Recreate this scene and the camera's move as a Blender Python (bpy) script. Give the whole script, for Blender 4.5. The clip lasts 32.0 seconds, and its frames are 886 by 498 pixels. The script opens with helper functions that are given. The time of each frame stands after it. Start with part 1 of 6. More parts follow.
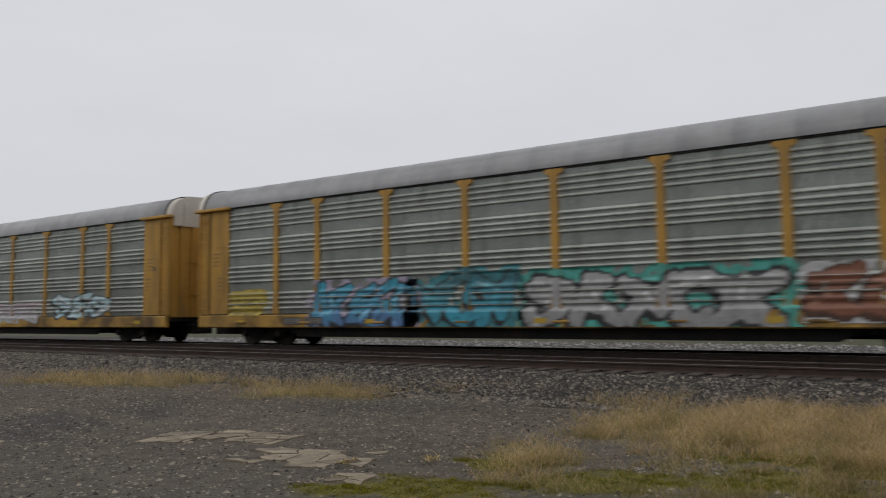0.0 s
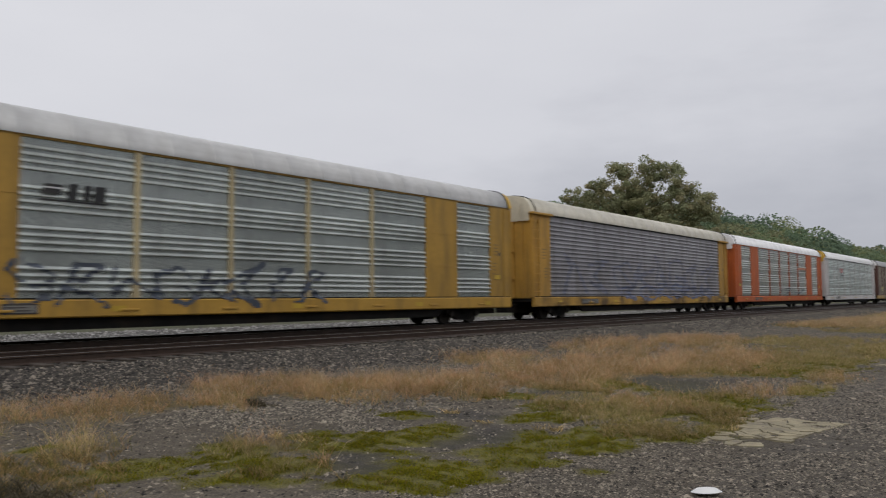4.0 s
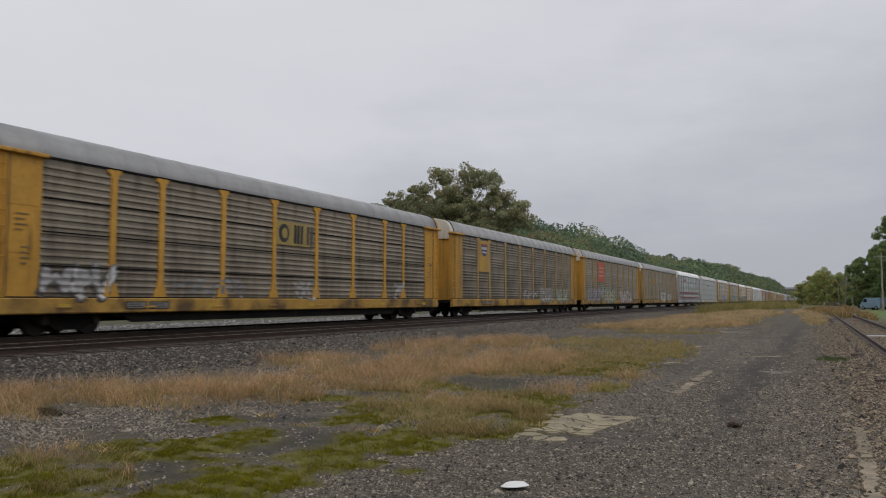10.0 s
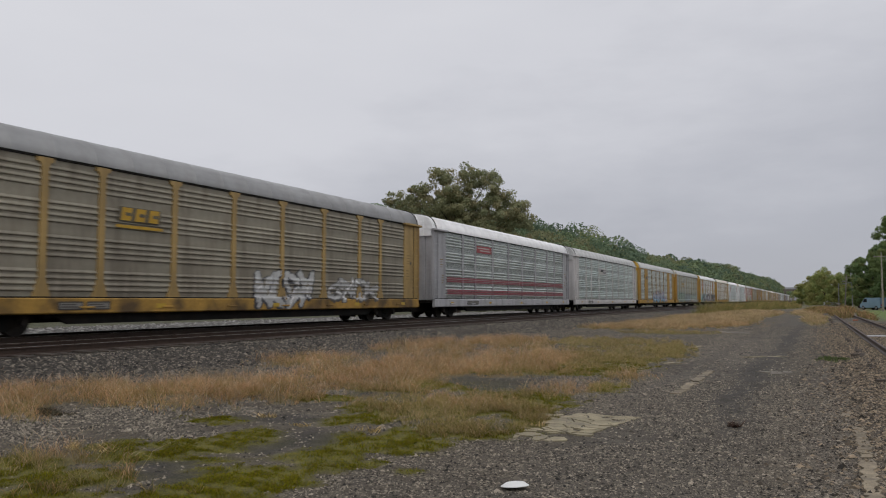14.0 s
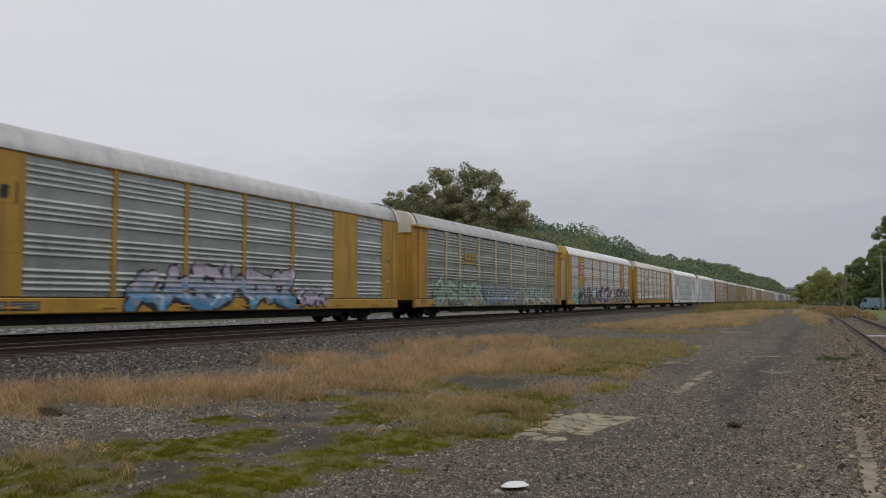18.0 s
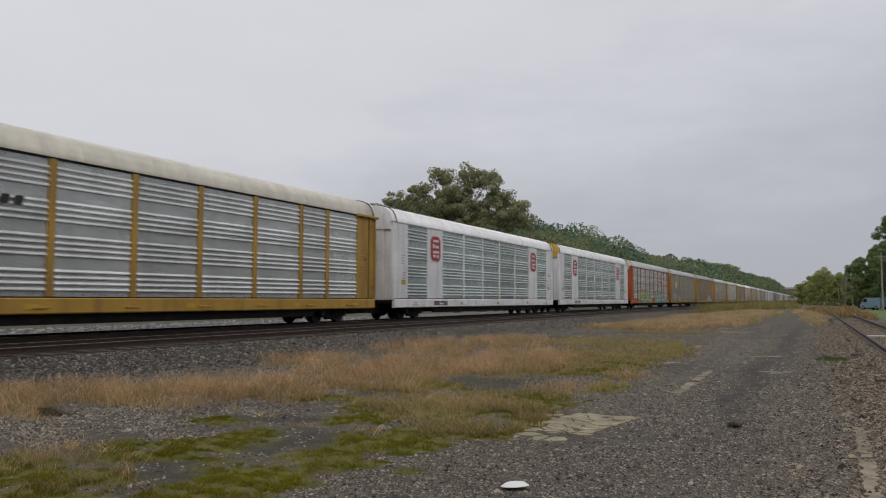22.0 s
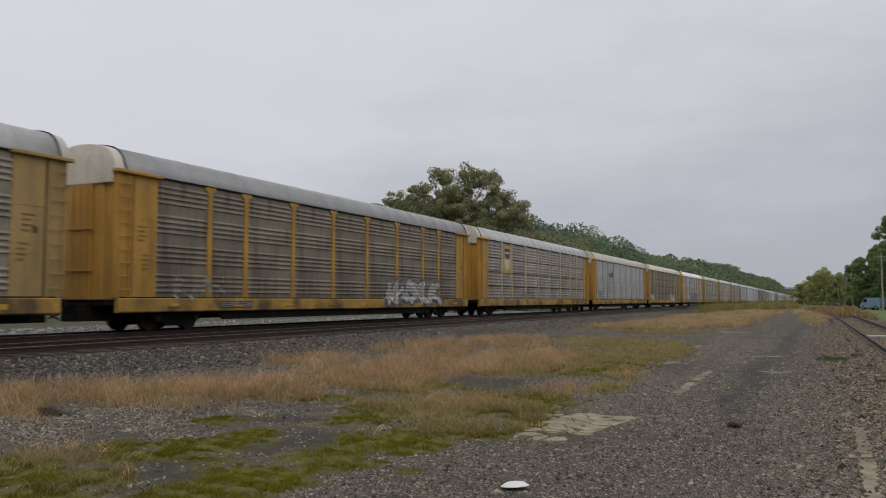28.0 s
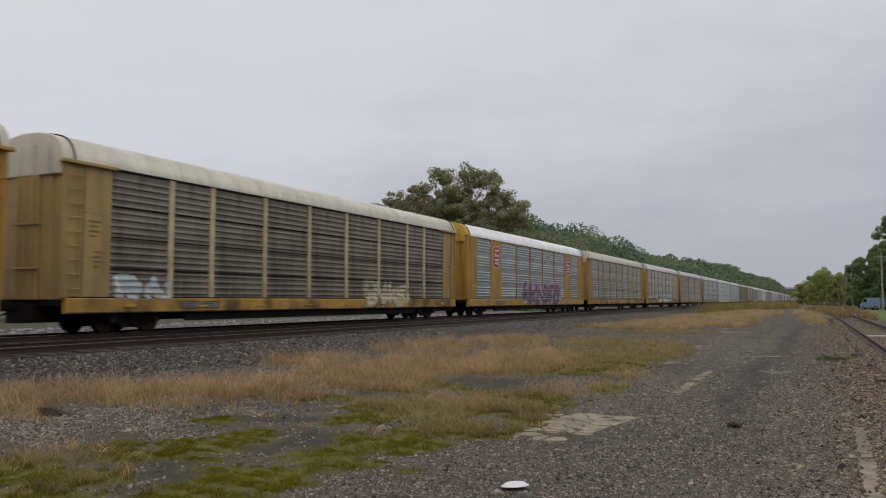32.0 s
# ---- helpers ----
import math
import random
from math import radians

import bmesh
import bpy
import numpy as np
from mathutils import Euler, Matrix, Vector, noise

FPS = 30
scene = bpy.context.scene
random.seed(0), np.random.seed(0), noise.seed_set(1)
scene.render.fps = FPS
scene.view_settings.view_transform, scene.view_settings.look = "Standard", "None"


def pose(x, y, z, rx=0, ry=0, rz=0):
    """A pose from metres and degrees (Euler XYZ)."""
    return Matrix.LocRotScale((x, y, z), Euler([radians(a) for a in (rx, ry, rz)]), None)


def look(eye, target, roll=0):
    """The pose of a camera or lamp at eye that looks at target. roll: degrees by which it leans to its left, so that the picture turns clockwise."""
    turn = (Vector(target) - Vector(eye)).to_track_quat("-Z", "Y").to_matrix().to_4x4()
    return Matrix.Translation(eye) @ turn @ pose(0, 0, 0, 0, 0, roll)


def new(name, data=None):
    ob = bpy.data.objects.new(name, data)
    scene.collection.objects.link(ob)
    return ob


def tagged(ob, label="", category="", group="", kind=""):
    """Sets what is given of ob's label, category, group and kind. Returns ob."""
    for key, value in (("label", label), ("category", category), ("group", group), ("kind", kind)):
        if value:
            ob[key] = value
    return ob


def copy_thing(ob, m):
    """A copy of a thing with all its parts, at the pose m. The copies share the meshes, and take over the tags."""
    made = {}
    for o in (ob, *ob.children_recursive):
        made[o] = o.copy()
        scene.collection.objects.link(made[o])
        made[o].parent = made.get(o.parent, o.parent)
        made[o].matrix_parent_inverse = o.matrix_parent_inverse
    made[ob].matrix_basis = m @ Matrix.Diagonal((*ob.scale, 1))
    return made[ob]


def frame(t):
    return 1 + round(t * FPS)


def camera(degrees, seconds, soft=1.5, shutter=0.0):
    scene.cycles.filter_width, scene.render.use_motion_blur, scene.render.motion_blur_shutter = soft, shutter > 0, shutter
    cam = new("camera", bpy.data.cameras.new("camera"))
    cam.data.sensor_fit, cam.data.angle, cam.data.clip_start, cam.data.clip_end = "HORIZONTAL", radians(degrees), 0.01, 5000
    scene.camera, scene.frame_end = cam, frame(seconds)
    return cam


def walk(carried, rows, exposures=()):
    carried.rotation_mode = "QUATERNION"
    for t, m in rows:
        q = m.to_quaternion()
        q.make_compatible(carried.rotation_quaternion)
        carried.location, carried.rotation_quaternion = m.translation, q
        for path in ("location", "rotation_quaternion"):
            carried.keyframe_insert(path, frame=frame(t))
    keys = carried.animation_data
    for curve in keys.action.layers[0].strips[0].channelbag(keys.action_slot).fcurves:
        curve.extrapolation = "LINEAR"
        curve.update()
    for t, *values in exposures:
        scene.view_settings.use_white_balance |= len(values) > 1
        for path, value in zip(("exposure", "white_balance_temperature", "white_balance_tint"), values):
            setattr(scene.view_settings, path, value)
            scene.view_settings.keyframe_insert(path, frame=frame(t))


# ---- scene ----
cam = camera(59.5, 32.0, soft=1.05, shutter=0.18)
PATH = [
    (0.0, pose(0, 0, 1.62, 94.79, 0.61, 124.07)),
    (0.5, pose(0, 0, 1.62, 94.63, 0.70, 114.97)),
    (1.0, pose(0, 0, 1.62, 94.45, 0.83, 102.04)),
    (1.5, pose(0, 0, 1.62, 94.34, 0.66, 86.02)),
    (2.0, pose(0, 0, 1.62, 94.07, 0.62, 73.96)),
    (2.5, pose(0, 0, 1.62, 93.95, 0.73, 61.33)),
    (3.0, pose(0, 0, 1.62, 93.83, 0.68, 53.77)),
    (3.5, pose(0, 0, 1.62, 93.64, 0.55, 46.07)),
    (4.0, pose(0, 0, 1.62, 93.65, 0.37, 38.56)),
    (4.5, pose(0, 0, 1.62, 93.77, 0.15, 31.30)),
    (6.5, pose(0, 0, 1.62, 93.75, 0.05, 23.07)),
    (7.0, pose(0, 0, 1.62, 93.53, 0.04, 25.57)),
    (7.5, pose(0, 0, 1.62, 93.74, -0.08, 25.41)),
    (32.0, pose(0, 0, 1.62, 93.74, -0.08, 25.41)),
]
walk(cam, PATH, [(0.0, -0.08), (0.5, 0.02), (1.0, 0.08), (1.5, 0.04), (1.7, 0.08), (2.0, 0.14), (2.5, 0.12), (3.5, 0.09), (4.5, 0.0), (32.0, 0.0)])

# ---- world and light: a closed overcast sky ----
world = bpy.data.worlds.new("overcast_sky")
scene.world = world
world.use_nodes = True
wt = world.node_tree
wt.nodes.clear()


def wnode(kind, **inputs):
    n = wt.nodes.new(kind)
    for k, v in inputs.items():
        n.inputs[k].default_value = v
    return n


w_out = wnode("ShaderNodeOutputWorld")
w_mix = wnode("ShaderNodeMixShader", Fac=0.96)
w_sky = wt.nodes.new("ShaderNodeTexSky")
w_sky.sky_type, w_sky.sun_disc = "NISHITA", False
w_sky.sun_elevation, w_sky.sun_rotation = radians(48), radians(200)
w_clear = wnode("ShaderNodeBackground", Strength=0.08)
w_cloud = wnode("ShaderNodeBackground", Strength=1.0)
w_co = wt.nodes.new("ShaderNodeTexCoord")
w_map = wnode("ShaderNodeMapping", Scale=(1.6, 1.6, 5.0))
w_noise = wnode("ShaderNodeTexNoise", Scale=2.2, Detail=6.0, Roughness=0.55)
w_dot = wt.nodes.new("ShaderNodeVectorMath")
w_dot.operation = "DOT_PRODUCT"
w_dot.inputs[1].default_value = (-0.33, -0.27, 1.40)
w_rng = wnode("ShaderNodeMapRange")
w_rng.inputs["From Min"].default_value, w_rng.inputs["From Max"].default_value = -0.58, 1.12
w_add = wt.nodes.new("ShaderNodeMath")
w_add.operation = "MULTIPLY_ADD"
w_add.inputs[1].default_value = 0.32
w_ramp = wt.nodes.new("ShaderNodeValToRGB")
w_ramp.color_ramp.elements[0].position, w_ramp.color_ramp.elements[0].color = 0.0, (0.36, 0.37, 0.415, 1)
w_ramp.color_ramp.elements[1].position, w_ramp.color_ramp.elements[1].color = 1.0, (0.765, 0.765, 0.80, 1)
for at, tone in ((0.28, (0.45, 0.46, 0.51, 1)), (0.50, (0.645, 0.65, 0.695, 1))):
    w_ramp.color_ramp.elements.new(at).color = tone
wl = wt.links.new
wl(w_co.outputs["Generated"], w_map.inputs["Vector"])
wl(w_map.outputs["Vector"], w_noise.inputs["Vector"])
wl(w_co.outputs["Generated"], w_dot.inputs[0])
wl(w_dot.outputs["Value"], w_rng.inputs["Value"])
w_off = wnode("ShaderNodeMath")
w_off.operation = "SUBTRACT"
w_off.inputs[1].default_value = 0.5
wl(w_noise.outputs["Fac"], w_off.inputs[0])
wl(w_off.outputs["Value"], w_add.inputs[0])
wl(w_rng.outputs["Result"], w_add.inputs[2])
wl(w_add.outputs["Value"], w_ramp.inputs["Fac"])
wl(w_ramp.outputs["Color"], w_cloud.inputs["Color"])
wl(w_sky.outputs["Color"], w_clear.inputs["Color"])
wl(w_clear.outputs["Background"], w_mix.inputs[1])
wl(w_cloud.outputs["Background"], w_mix.inputs[2])
wl(w_mix.outputs["Shader"], w_out.inputs["Surface"])

sun = new("sun", bpy.data.lights.new("sun", "SUN"))
sun.data.energy, sun.data.angle, sun.data.color = 0.55, radians(40), (1.0, 0.95, 0.88)
sun.matrix_world = look((40, -30, 60), (0, 0, 0))

# ---- materials ----
MATS = {}


def material(name, colour, rough=0.7, metal=0.0, vary=0.12, scale=3.0, stain=None, stain_amt=0.5, stain_scale=1.2, streak=False,
             bump=0.0, bump_scale=40.0, per_object=0.0, per_island=0.0, attr="", spec=0.5, fine=0.6, bands=0.0, trans=0.0, hole_shade=0.0, stain_at=0.5):
    """A procedural surface: base colour, two scales of variation, stains or run-down streaks, fine relief."""
    if name in MATS:
        return MATS[name]
    m = bpy.data.materials.new(name)
    m.use_nodes = True
    nt = m.node_tree
    b = nt.nodes["Principled BSDF"]
    b.inputs["Roughness"].default_value, b.inputs["Metallic"].default_value = rough, metal
    b.inputs["Specular IOR Level"].default_value = spec
    co = nt.nodes.new("ShaderNodeTexCoord")
    src = co.outputs["Object"]

    def nz(sc, detail, stretch=None):
        n = nt.nodes.new("ShaderNodeTexNoise")
        n.inputs["Scale"].default_value, n.inputs["Detail"].default_value = sc, detail
        if stretch:
            mp = nt.nodes.new("ShaderNodeMapping")
            mp.inputs["Scale"].default_value = stretch
            nt.links.new(src, mp.inputs["Vector"])
            nt.links.new(mp.outputs["Vector"], n.inputs["Vector"])
        else:
            nt.links.new(src, n.inputs["Vector"])
        return n.outputs["Fac"]

    def mix(kind, fac, a, c):
        n = nt.nodes.new("ShaderNodeMix")
        n.data_type, n.blend_type = "RGBA", kind
        for sock, v in ((n.inputs[0], fac), (n.inputs[6], a), (n.inputs[7], c)):
            if isinstance(v, bpy.types.NodeSocket):
                nt.links.new(v, sock)
            elif isinstance(v, (int, float)):
                sock.default_value = v
            else:
                sock.default_value = (*v, 1) if len(v) == 3 else v
        return n.outputs[2]

    def rng(v, a, c, lo, hi):
        n = nt.nodes.new("ShaderNodeMapRange")
        for k, x in zip(("From Min", "From Max", "To Min", "To Max"), (a, c, lo, hi)):
            n.inputs[k].default_value = x
        nt.links.new(v, n.inputs["Value"])
        return n.outputs["Result"]

    def grey(v):
        n = nt.nodes.new("ShaderNodeCombineColor")
        for i in range(3):
            nt.links.new(v, n.inputs[i])
        return n.outputs[0]

    if attr:
        a = nt.nodes.new("ShaderNodeAttribute")
        a.attribute_name = attr
        col = a.outputs["Color"]
    else:
        col = mix("MIX", 0.0, colour, colour)
    col = mix("MULTIPLY", 1.0, col, grey(rng(nz(scale, 6), 0.3, 0.7, 1 - vary, 1 + vary)))
    col = mix("MULTIPLY", 1.0, col, grey(rng(nz(scale * 9, 3), 0.3, 0.7, 1 - vary * fine, 1 + vary * fine)))
    if bands:
        col = mix("MULTIPLY", 1.0, col, grey(rng(nz(1.0, 3, (0.04, 0.04, 2.3)), 0.35, 0.65, 1 - bands, 1 + bands)))
    if stain:
        f = nz(stain_scale, 7, (1, 1, 0.18) if streak else None)
        col = mix("MIX", rng(f, stain_at, stain_at + 0.2, 0.0, stain_amt), col, stain)
    if per_object:
        oi = nt.nodes.new("ShaderNodeObjectInfo")
        col = mix("MULTIPLY", 1.0, col, grey(rng(oi.outputs["Random"], 0, 1, 1 - per_object, 1 + per_object)))
    if per_island:
        gi = nt.nodes.new("ShaderNodeNewGeometry")
        pw = nt.nodes.new("ShaderNodeMath")
        pw.operation = "POWER"
        pw.inputs[1].default_value = 1.6
        nt.links.new(gi.outputs["Random Per Island"], pw.inputs[0])
        col = mix("MULTIPLY", 1.0, col, grey(rng(pw.outputs[0], 0, 1, 1 - per_island, 1 + per_island * 1.5)))
    if hole_shade:
        # fine punched dots on the flats only; their dark colour also paints shade between ribs
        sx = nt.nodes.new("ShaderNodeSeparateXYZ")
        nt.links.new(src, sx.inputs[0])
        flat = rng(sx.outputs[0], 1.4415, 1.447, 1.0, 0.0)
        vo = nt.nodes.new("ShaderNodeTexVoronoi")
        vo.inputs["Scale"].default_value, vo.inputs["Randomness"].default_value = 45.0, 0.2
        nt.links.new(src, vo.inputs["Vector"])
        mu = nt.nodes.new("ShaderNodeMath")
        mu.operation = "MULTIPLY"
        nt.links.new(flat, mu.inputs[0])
        nt.links.new(rng(vo.outputs["Distance"], 0.42, 0.54, hole_shade, 0.0), mu.inputs[1])
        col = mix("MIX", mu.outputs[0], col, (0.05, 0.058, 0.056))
    nt.links.new(col, b.inputs["Base Color"])
    if trans:
        tb, ms = nt.nodes.new("ShaderNodeBsdfTranslucent"), nt.nodes.new("ShaderNodeMixShader")
        ms.inputs[0].default_value = trans
        nt.links.new(col, tb.inputs["Color"])
        nt.links.new(b.outputs[0], ms.inputs[1])
        nt.links.new(tb.outputs[0], ms.inputs[2])
        nt.links.new(ms.outputs[0], nt.nodes["Material Output"].inputs["Surface"])
    if bump:
        bp = nt.nodes.new("ShaderNodeBump")
        bp.inputs["Strength"].default_value, bp.inputs["Distance"].default_value = bump, 0.02
        nt.links.new(nz(bump_scale, 5), bp.inputs["Height"])
        nt.links.new(bp.outputs["Normal"], b.inputs["Normal"])
    MATS[name] = m
    return m


def paint(name, colour, dirt=0.45, rough=0.55):
    return material("paint_" + name, colour, rough=rough, vary=0.10, scale=0.8, stain=tuple(c * 0.35 + 0.02 for c in colour),
                    stain_amt=dirt, stain_scale=2.2, streak=True, bump=0.08, per_object=0.05)


def sheet(name, colour, metal=0.25, rough=0.42, dirt=0.4, rust=(0.10, 0.085, 0.07), hole_shade=0.0):
    return material("sheet_" + name, colour, rough=rough, metal=metal, vary=0.09, scale=0.7, stain=rust, stain_amt=dirt,
                    stain_scale=2.0, streak=True, bump=0.06, per_object=0.10, bands=0.12, hole_shade=hole_shade, stain_at=0.44)


YELLOW = paint("yellow", (0.49, 0.27, 0.045), 0.55)
GOLD = paint("gold", (0.43, 0.25, 0.042), 0.5)
RUSTY = material("paint_rusty", (0.56, 0.30, 0.045), rough=0.6, vary=0.16, scale=0.8, stain=(0.075, 0.035, 0.018), stain_amt=0.95, stain_at=0.53, stain_scale=2.6, streak=True, bump=0.1, per_object=0.06)
GRIMY = material("paint_grimy_sill", (0.43, 0.25, 0.05), rough=0.65, vary=0.22, scale=1.2, stain=(0.055, 0.038, 0.026), stain_amt=0.85, stain_at=0.46, stain_scale=0.9, bump=0.1, per_object=0.1)
TAN = paint("tan", (0.40, 0.27, 0.10))
ORANGE = paint("orange", (0.47, 0.105, 0.022), 0.35)
BROWN = paint("brown", (0.115, 0.050, 0.036))
WHITE = paint("white", (0.77, 0.765, 0.775), 0.24)
CREAM = paint("cream", (0.60, 0.56, 0.45), 0.25)
CAPGOLD = paint("cap_gold", (0.60, 0.37, 0.05), 0.35)
GREYP = paint("grey", (0.40, 0.40, 0.42))
S_GREEN = sheet("grey_green", (0.40, 0.425, 0.39), metal=0.4, rough=0.36, hole_shade=0.75)
S_SILVER = sheet("silver", (0.57, 0.615, 0.60), metal=0.4, rough=0.30, dirt=0.25, hole_shade=0.95)
S_BRIGHT = sheet("bright_silver", (0.80, 0.82, 0.82), metal=0.35, rough=0.28, dirt=0.2, hole_shade=0.95)
S_SEA = sheet("sea_grey", (0.58, 0.655, 0.64), metal=0.35, rough=0.30, dirt=0.15, hole_shade=0.9)
S_BLUE = sheet("blue_grey", (0.49, 0.52, 0.55), metal=0.4, rough=0.34, dirt=0.3, hole_shade=0.75)
S_BROWN = sheet("weathered_brown", (0.225, 0.195, 0.150), metal=0.05, rough=0.65, dirt=0.75, rust=(0.095, 0.066, 0.048))
S_PALE = sheet("pale_weathered", (0.240, 0.240, 0.215), metal=0.15, rough=0.5, dirt=0.4, rust=(0.20, 0.185, 0.15))
S_DRAB = sheet("drab_grey", (0.262, 0.24, 0.188), metal=0.05, rough=0.6, dirt=0.6, rust=(0.13, 0.105, 0.078))
S_TAUPE = sheet("taupe", (0.345, 0.318, 0.285), metal=0.05, rough=0.6, dirt=0.6, rust=(0.17, 0.13, 0.11))
S_SOOT = sheet("sooty_brown", (0.25, 0.217, 0.168), metal=0.05, rough=0.65, dirt=0.7, rust=(0.11, 0.085, 0.062))
PALEGREY = paint("pale_grey", (0.60, 0.58, 0.575), 0.3)
S_DARK = sheet("sooty", (0.205, 0.182, 0.148), metal=0.1, rough=0.65, dirt=0.7, rust=(0.085, 0.062, 0.046))
S_MAUVE = sheet("mauve_grey", (0.255, 0.252, 0.275), metal=0.05, rough=0.6, dirt=0.5)
R_GREY = sheet("roof_grey", (0.315, 0.318, 0.322), metal=0.05, rough=0.5, dirt=0.12)
R_LIGHT = sheet("roof_light", (0.52, 0.52, 0.515), metal=0.05, rough=0.5, dirt=0.14)
R_WHITE = sheet("roof_white", (0.86, 0.86, 0.87), metal=0.0, rough=0.5, dirt=0.12, rust=(0.4, 0.38, 0.34))
R_CREAM = sheet("roof_cream", (0.62, 0.59, 0.50), metal=0.0, rough=0.55, dirt=0.2, rust=(0.3, 0.26, 0.18))
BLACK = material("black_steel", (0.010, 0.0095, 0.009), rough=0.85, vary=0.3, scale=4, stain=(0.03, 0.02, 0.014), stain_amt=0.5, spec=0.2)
WHEEL = material("wheel_steel", (0.028, 0.022, 0.018), rough=0.6, metal=0.3, vary=0.3, scale=6)
GRAFFITI = material("spray_paint", (1, 1, 1), rough=0.5, vary=0.10, scale=5, attr="tint")
SIGNPAINT = material("sign_paint", (1, 1, 1), rough=0.5, vary=0.08, scale=5, attr="tint", stain=(0.12, 0.1, 0.08), stain_amt=0.3, streak=True)
RAIL = material("rusty_rail", (0.058, 0.038, 0.029), rough=0.6, metal=0.3, vary=0.2, scale=5, bump=0.1)
RAILTOP = material("worn_rail_head", (0.34, 0.32, 0.31), rough=0.35, metal=0.8, vary=0.1, scale=5)
TIE = material("tie_wood", (0.062, 0.050, 0.040), rough=0.9, vary=0.3, scale=8, per_object=0.3, per_island=0.3, bump=0.3)
STONE = material("ballast_stone", (0.112, 0.097, 0.078), rough=0.9, vary=0.25, scale=6, per_island=0.95)
LOTSTONE = material("lot_gravel_stone", (0.148, 0.127, 0.099), rough=0.9, vary=0.25, scale=6, per_island=0.92)
BRIGHTSTONE = material("fresh_ballast_stone", (0.21, 0.203, 0.192), rough=0.9, vary=0.25, scale=6, per_island=0.6)
BROWNSTONE = material("siding_stone", (0.150, 0.116, 0.078), rough=0.9, vary=0.3, scale=6, per_island=0.9)
BALLAST = material("ballast_bed", (0.040, 0.035, 0.029), rough=0.95, vary=0.4, scale=9, stain=(0.06, 0.05, 0.045), stain_amt=0.5, bump=0.9, bump_scale=22)
OILY = material("oily_stone", (0.045, 0.038, 0.031), rough=0.9, vary=0.25, scale=6, per_island=0.7)
PALESTONE = material("pale_gravel_stone", (0.160, 0.138, 0.107), rough=0.9, vary=0.25, scale=6, per_island=0.8)
GROUND = material("lot_ground", (0.2, 0.2, 0.2), rough=0.95, vary=0.28, scale=6.5, attr="zone", bump=1.0, bump_scale=55, fine=2.3)
CONCRETE = material("broken_concrete", (0.30, 0.26, 0.17), rough=0.9, vary=0.22, scale=4, stain=(0.13, 0.115, 0.09), stain_amt=0.8, stain_scale=2.6, bump=0.5, per_object=0.14)
GREYCON = material("grey_concrete", (0.185, 0.165, 0.135), rough=0.9, vary=0.2, scale=4, stain=(0.12, 0.11, 0.09), stain_amt=0.6, bump=0.4)
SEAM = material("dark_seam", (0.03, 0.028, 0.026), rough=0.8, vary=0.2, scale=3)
DRY = material("dry_grass", (1, 1, 1), rough=0.9, vary=0.12, scale=1.5, attr="tint", per_island=0.15, spec=0.15, trans=0.4)
BARK = material("bark", (0.075, 0.06, 0.048), rough=0.95, vary=0.3, scale=5, bump=0.6)
LEAF = material("leaves", (1, 1, 1), rough=0.75, vary=0.15, scale=0.6, attr="tint", per_island=0.07, spec=0.2, trans=0.42)
PLATE = material("white_foam", (0.78, 0.79, 0.78), rough=0.5, vary=0.03, scale=8)
GLASS = material("dark_window", (0.02, 0.025, 0.03), rough=0.08, vary=0.05, scale=3)
RUBBER = material("rubber", (0.02, 0.02, 0.02), rough=0.85, vary=0.1, scale=10)
VANBLUE = material("van_blue", (0.20, 0.31, 0.39), rough=0.35, vary=0.06, scale=1.5)
CARWHITE = material("car_white", (0.70, 0.70, 0.70), rough=0.3, vary=0.04, scale=1.5)
ORANGE_WORN = material("paint_orange_worn", (0.42, 0.12, 0.045), rough=0.7, vary=0.2, scale=1.5, stain=(0.24, 0.16, 0.13), stain_amt=0.6, stain_scale=3.0, streak=True, per_object=0.1)
YELLOW_PALE = material("paint_yellow_pale", (0.50, 0.42, 0.25), rough=0.7, vary=0.2, scale=1.5, stain=(0.20, 0.15, 0.09), stain_amt=0.6, stain_scale=2.0, streak=True, per_object=0.1)
CAPDIRTY = material("paint_dirty_cap", (0.60, 0.565, 0.49), rough=0.6, vary=0.12, scale=1.2, stain=(0.30, 0.20, 0.10), stain_amt=0.6, stain_scale=1.6, stain_at=0.5, streak=True, per_object=0.08)
PALEPOST = material("paint_pale_post", (0.37, 0.345, 0.265), rough=0.65, vary=0.15, scale=1.5, stain=(0.22, 0.19, 0.14), stain_amt=0.6, stain_scale=2.0, streak=True, per_object=0.1)
WORNPOST = material("paint_worn_tan", (0.29, 0.215, 0.115), rough=0.7, vary=0.2, scale=1.5, stain=(0.13, 0.085, 0.05), stain_amt=0.8, stain_scale=2.0, streak=True, per_object=0.15)
KERB = material("dirty_kerb", (0.255, 0.212, 0.148), rough=0.9, vary=0.3, scale=4, stain=(0.10, 0.088, 0.07), stain_amt=0.9, stain_scale=3.0, bump=0.5, per_object=0.2)
WOODPOLE = material("pole_wood", (0.27, 0.245, 0.21), rough=0.9, vary=0.25, scale=4, bump=0.4)
WIRE = material("wire", (0.03, 0.03, 0.03), rough=0.6, vary=0.1, scale=4)
STEELGREY = material("painted_steel", (0.30, 0.30, 0.30), rough=0.5, metal=0.3, vary=0.1, scale=3)
TRIM = material("chrome_trim", (0.5, 0.5, 0.5), rough=0.25, metal=0.9, vary=0.05, scale=3)
LAMPGLASS = material("lamp_glass", (0.55, 0.5, 0.42), rough=0.2, vary=0.05, scale=3)
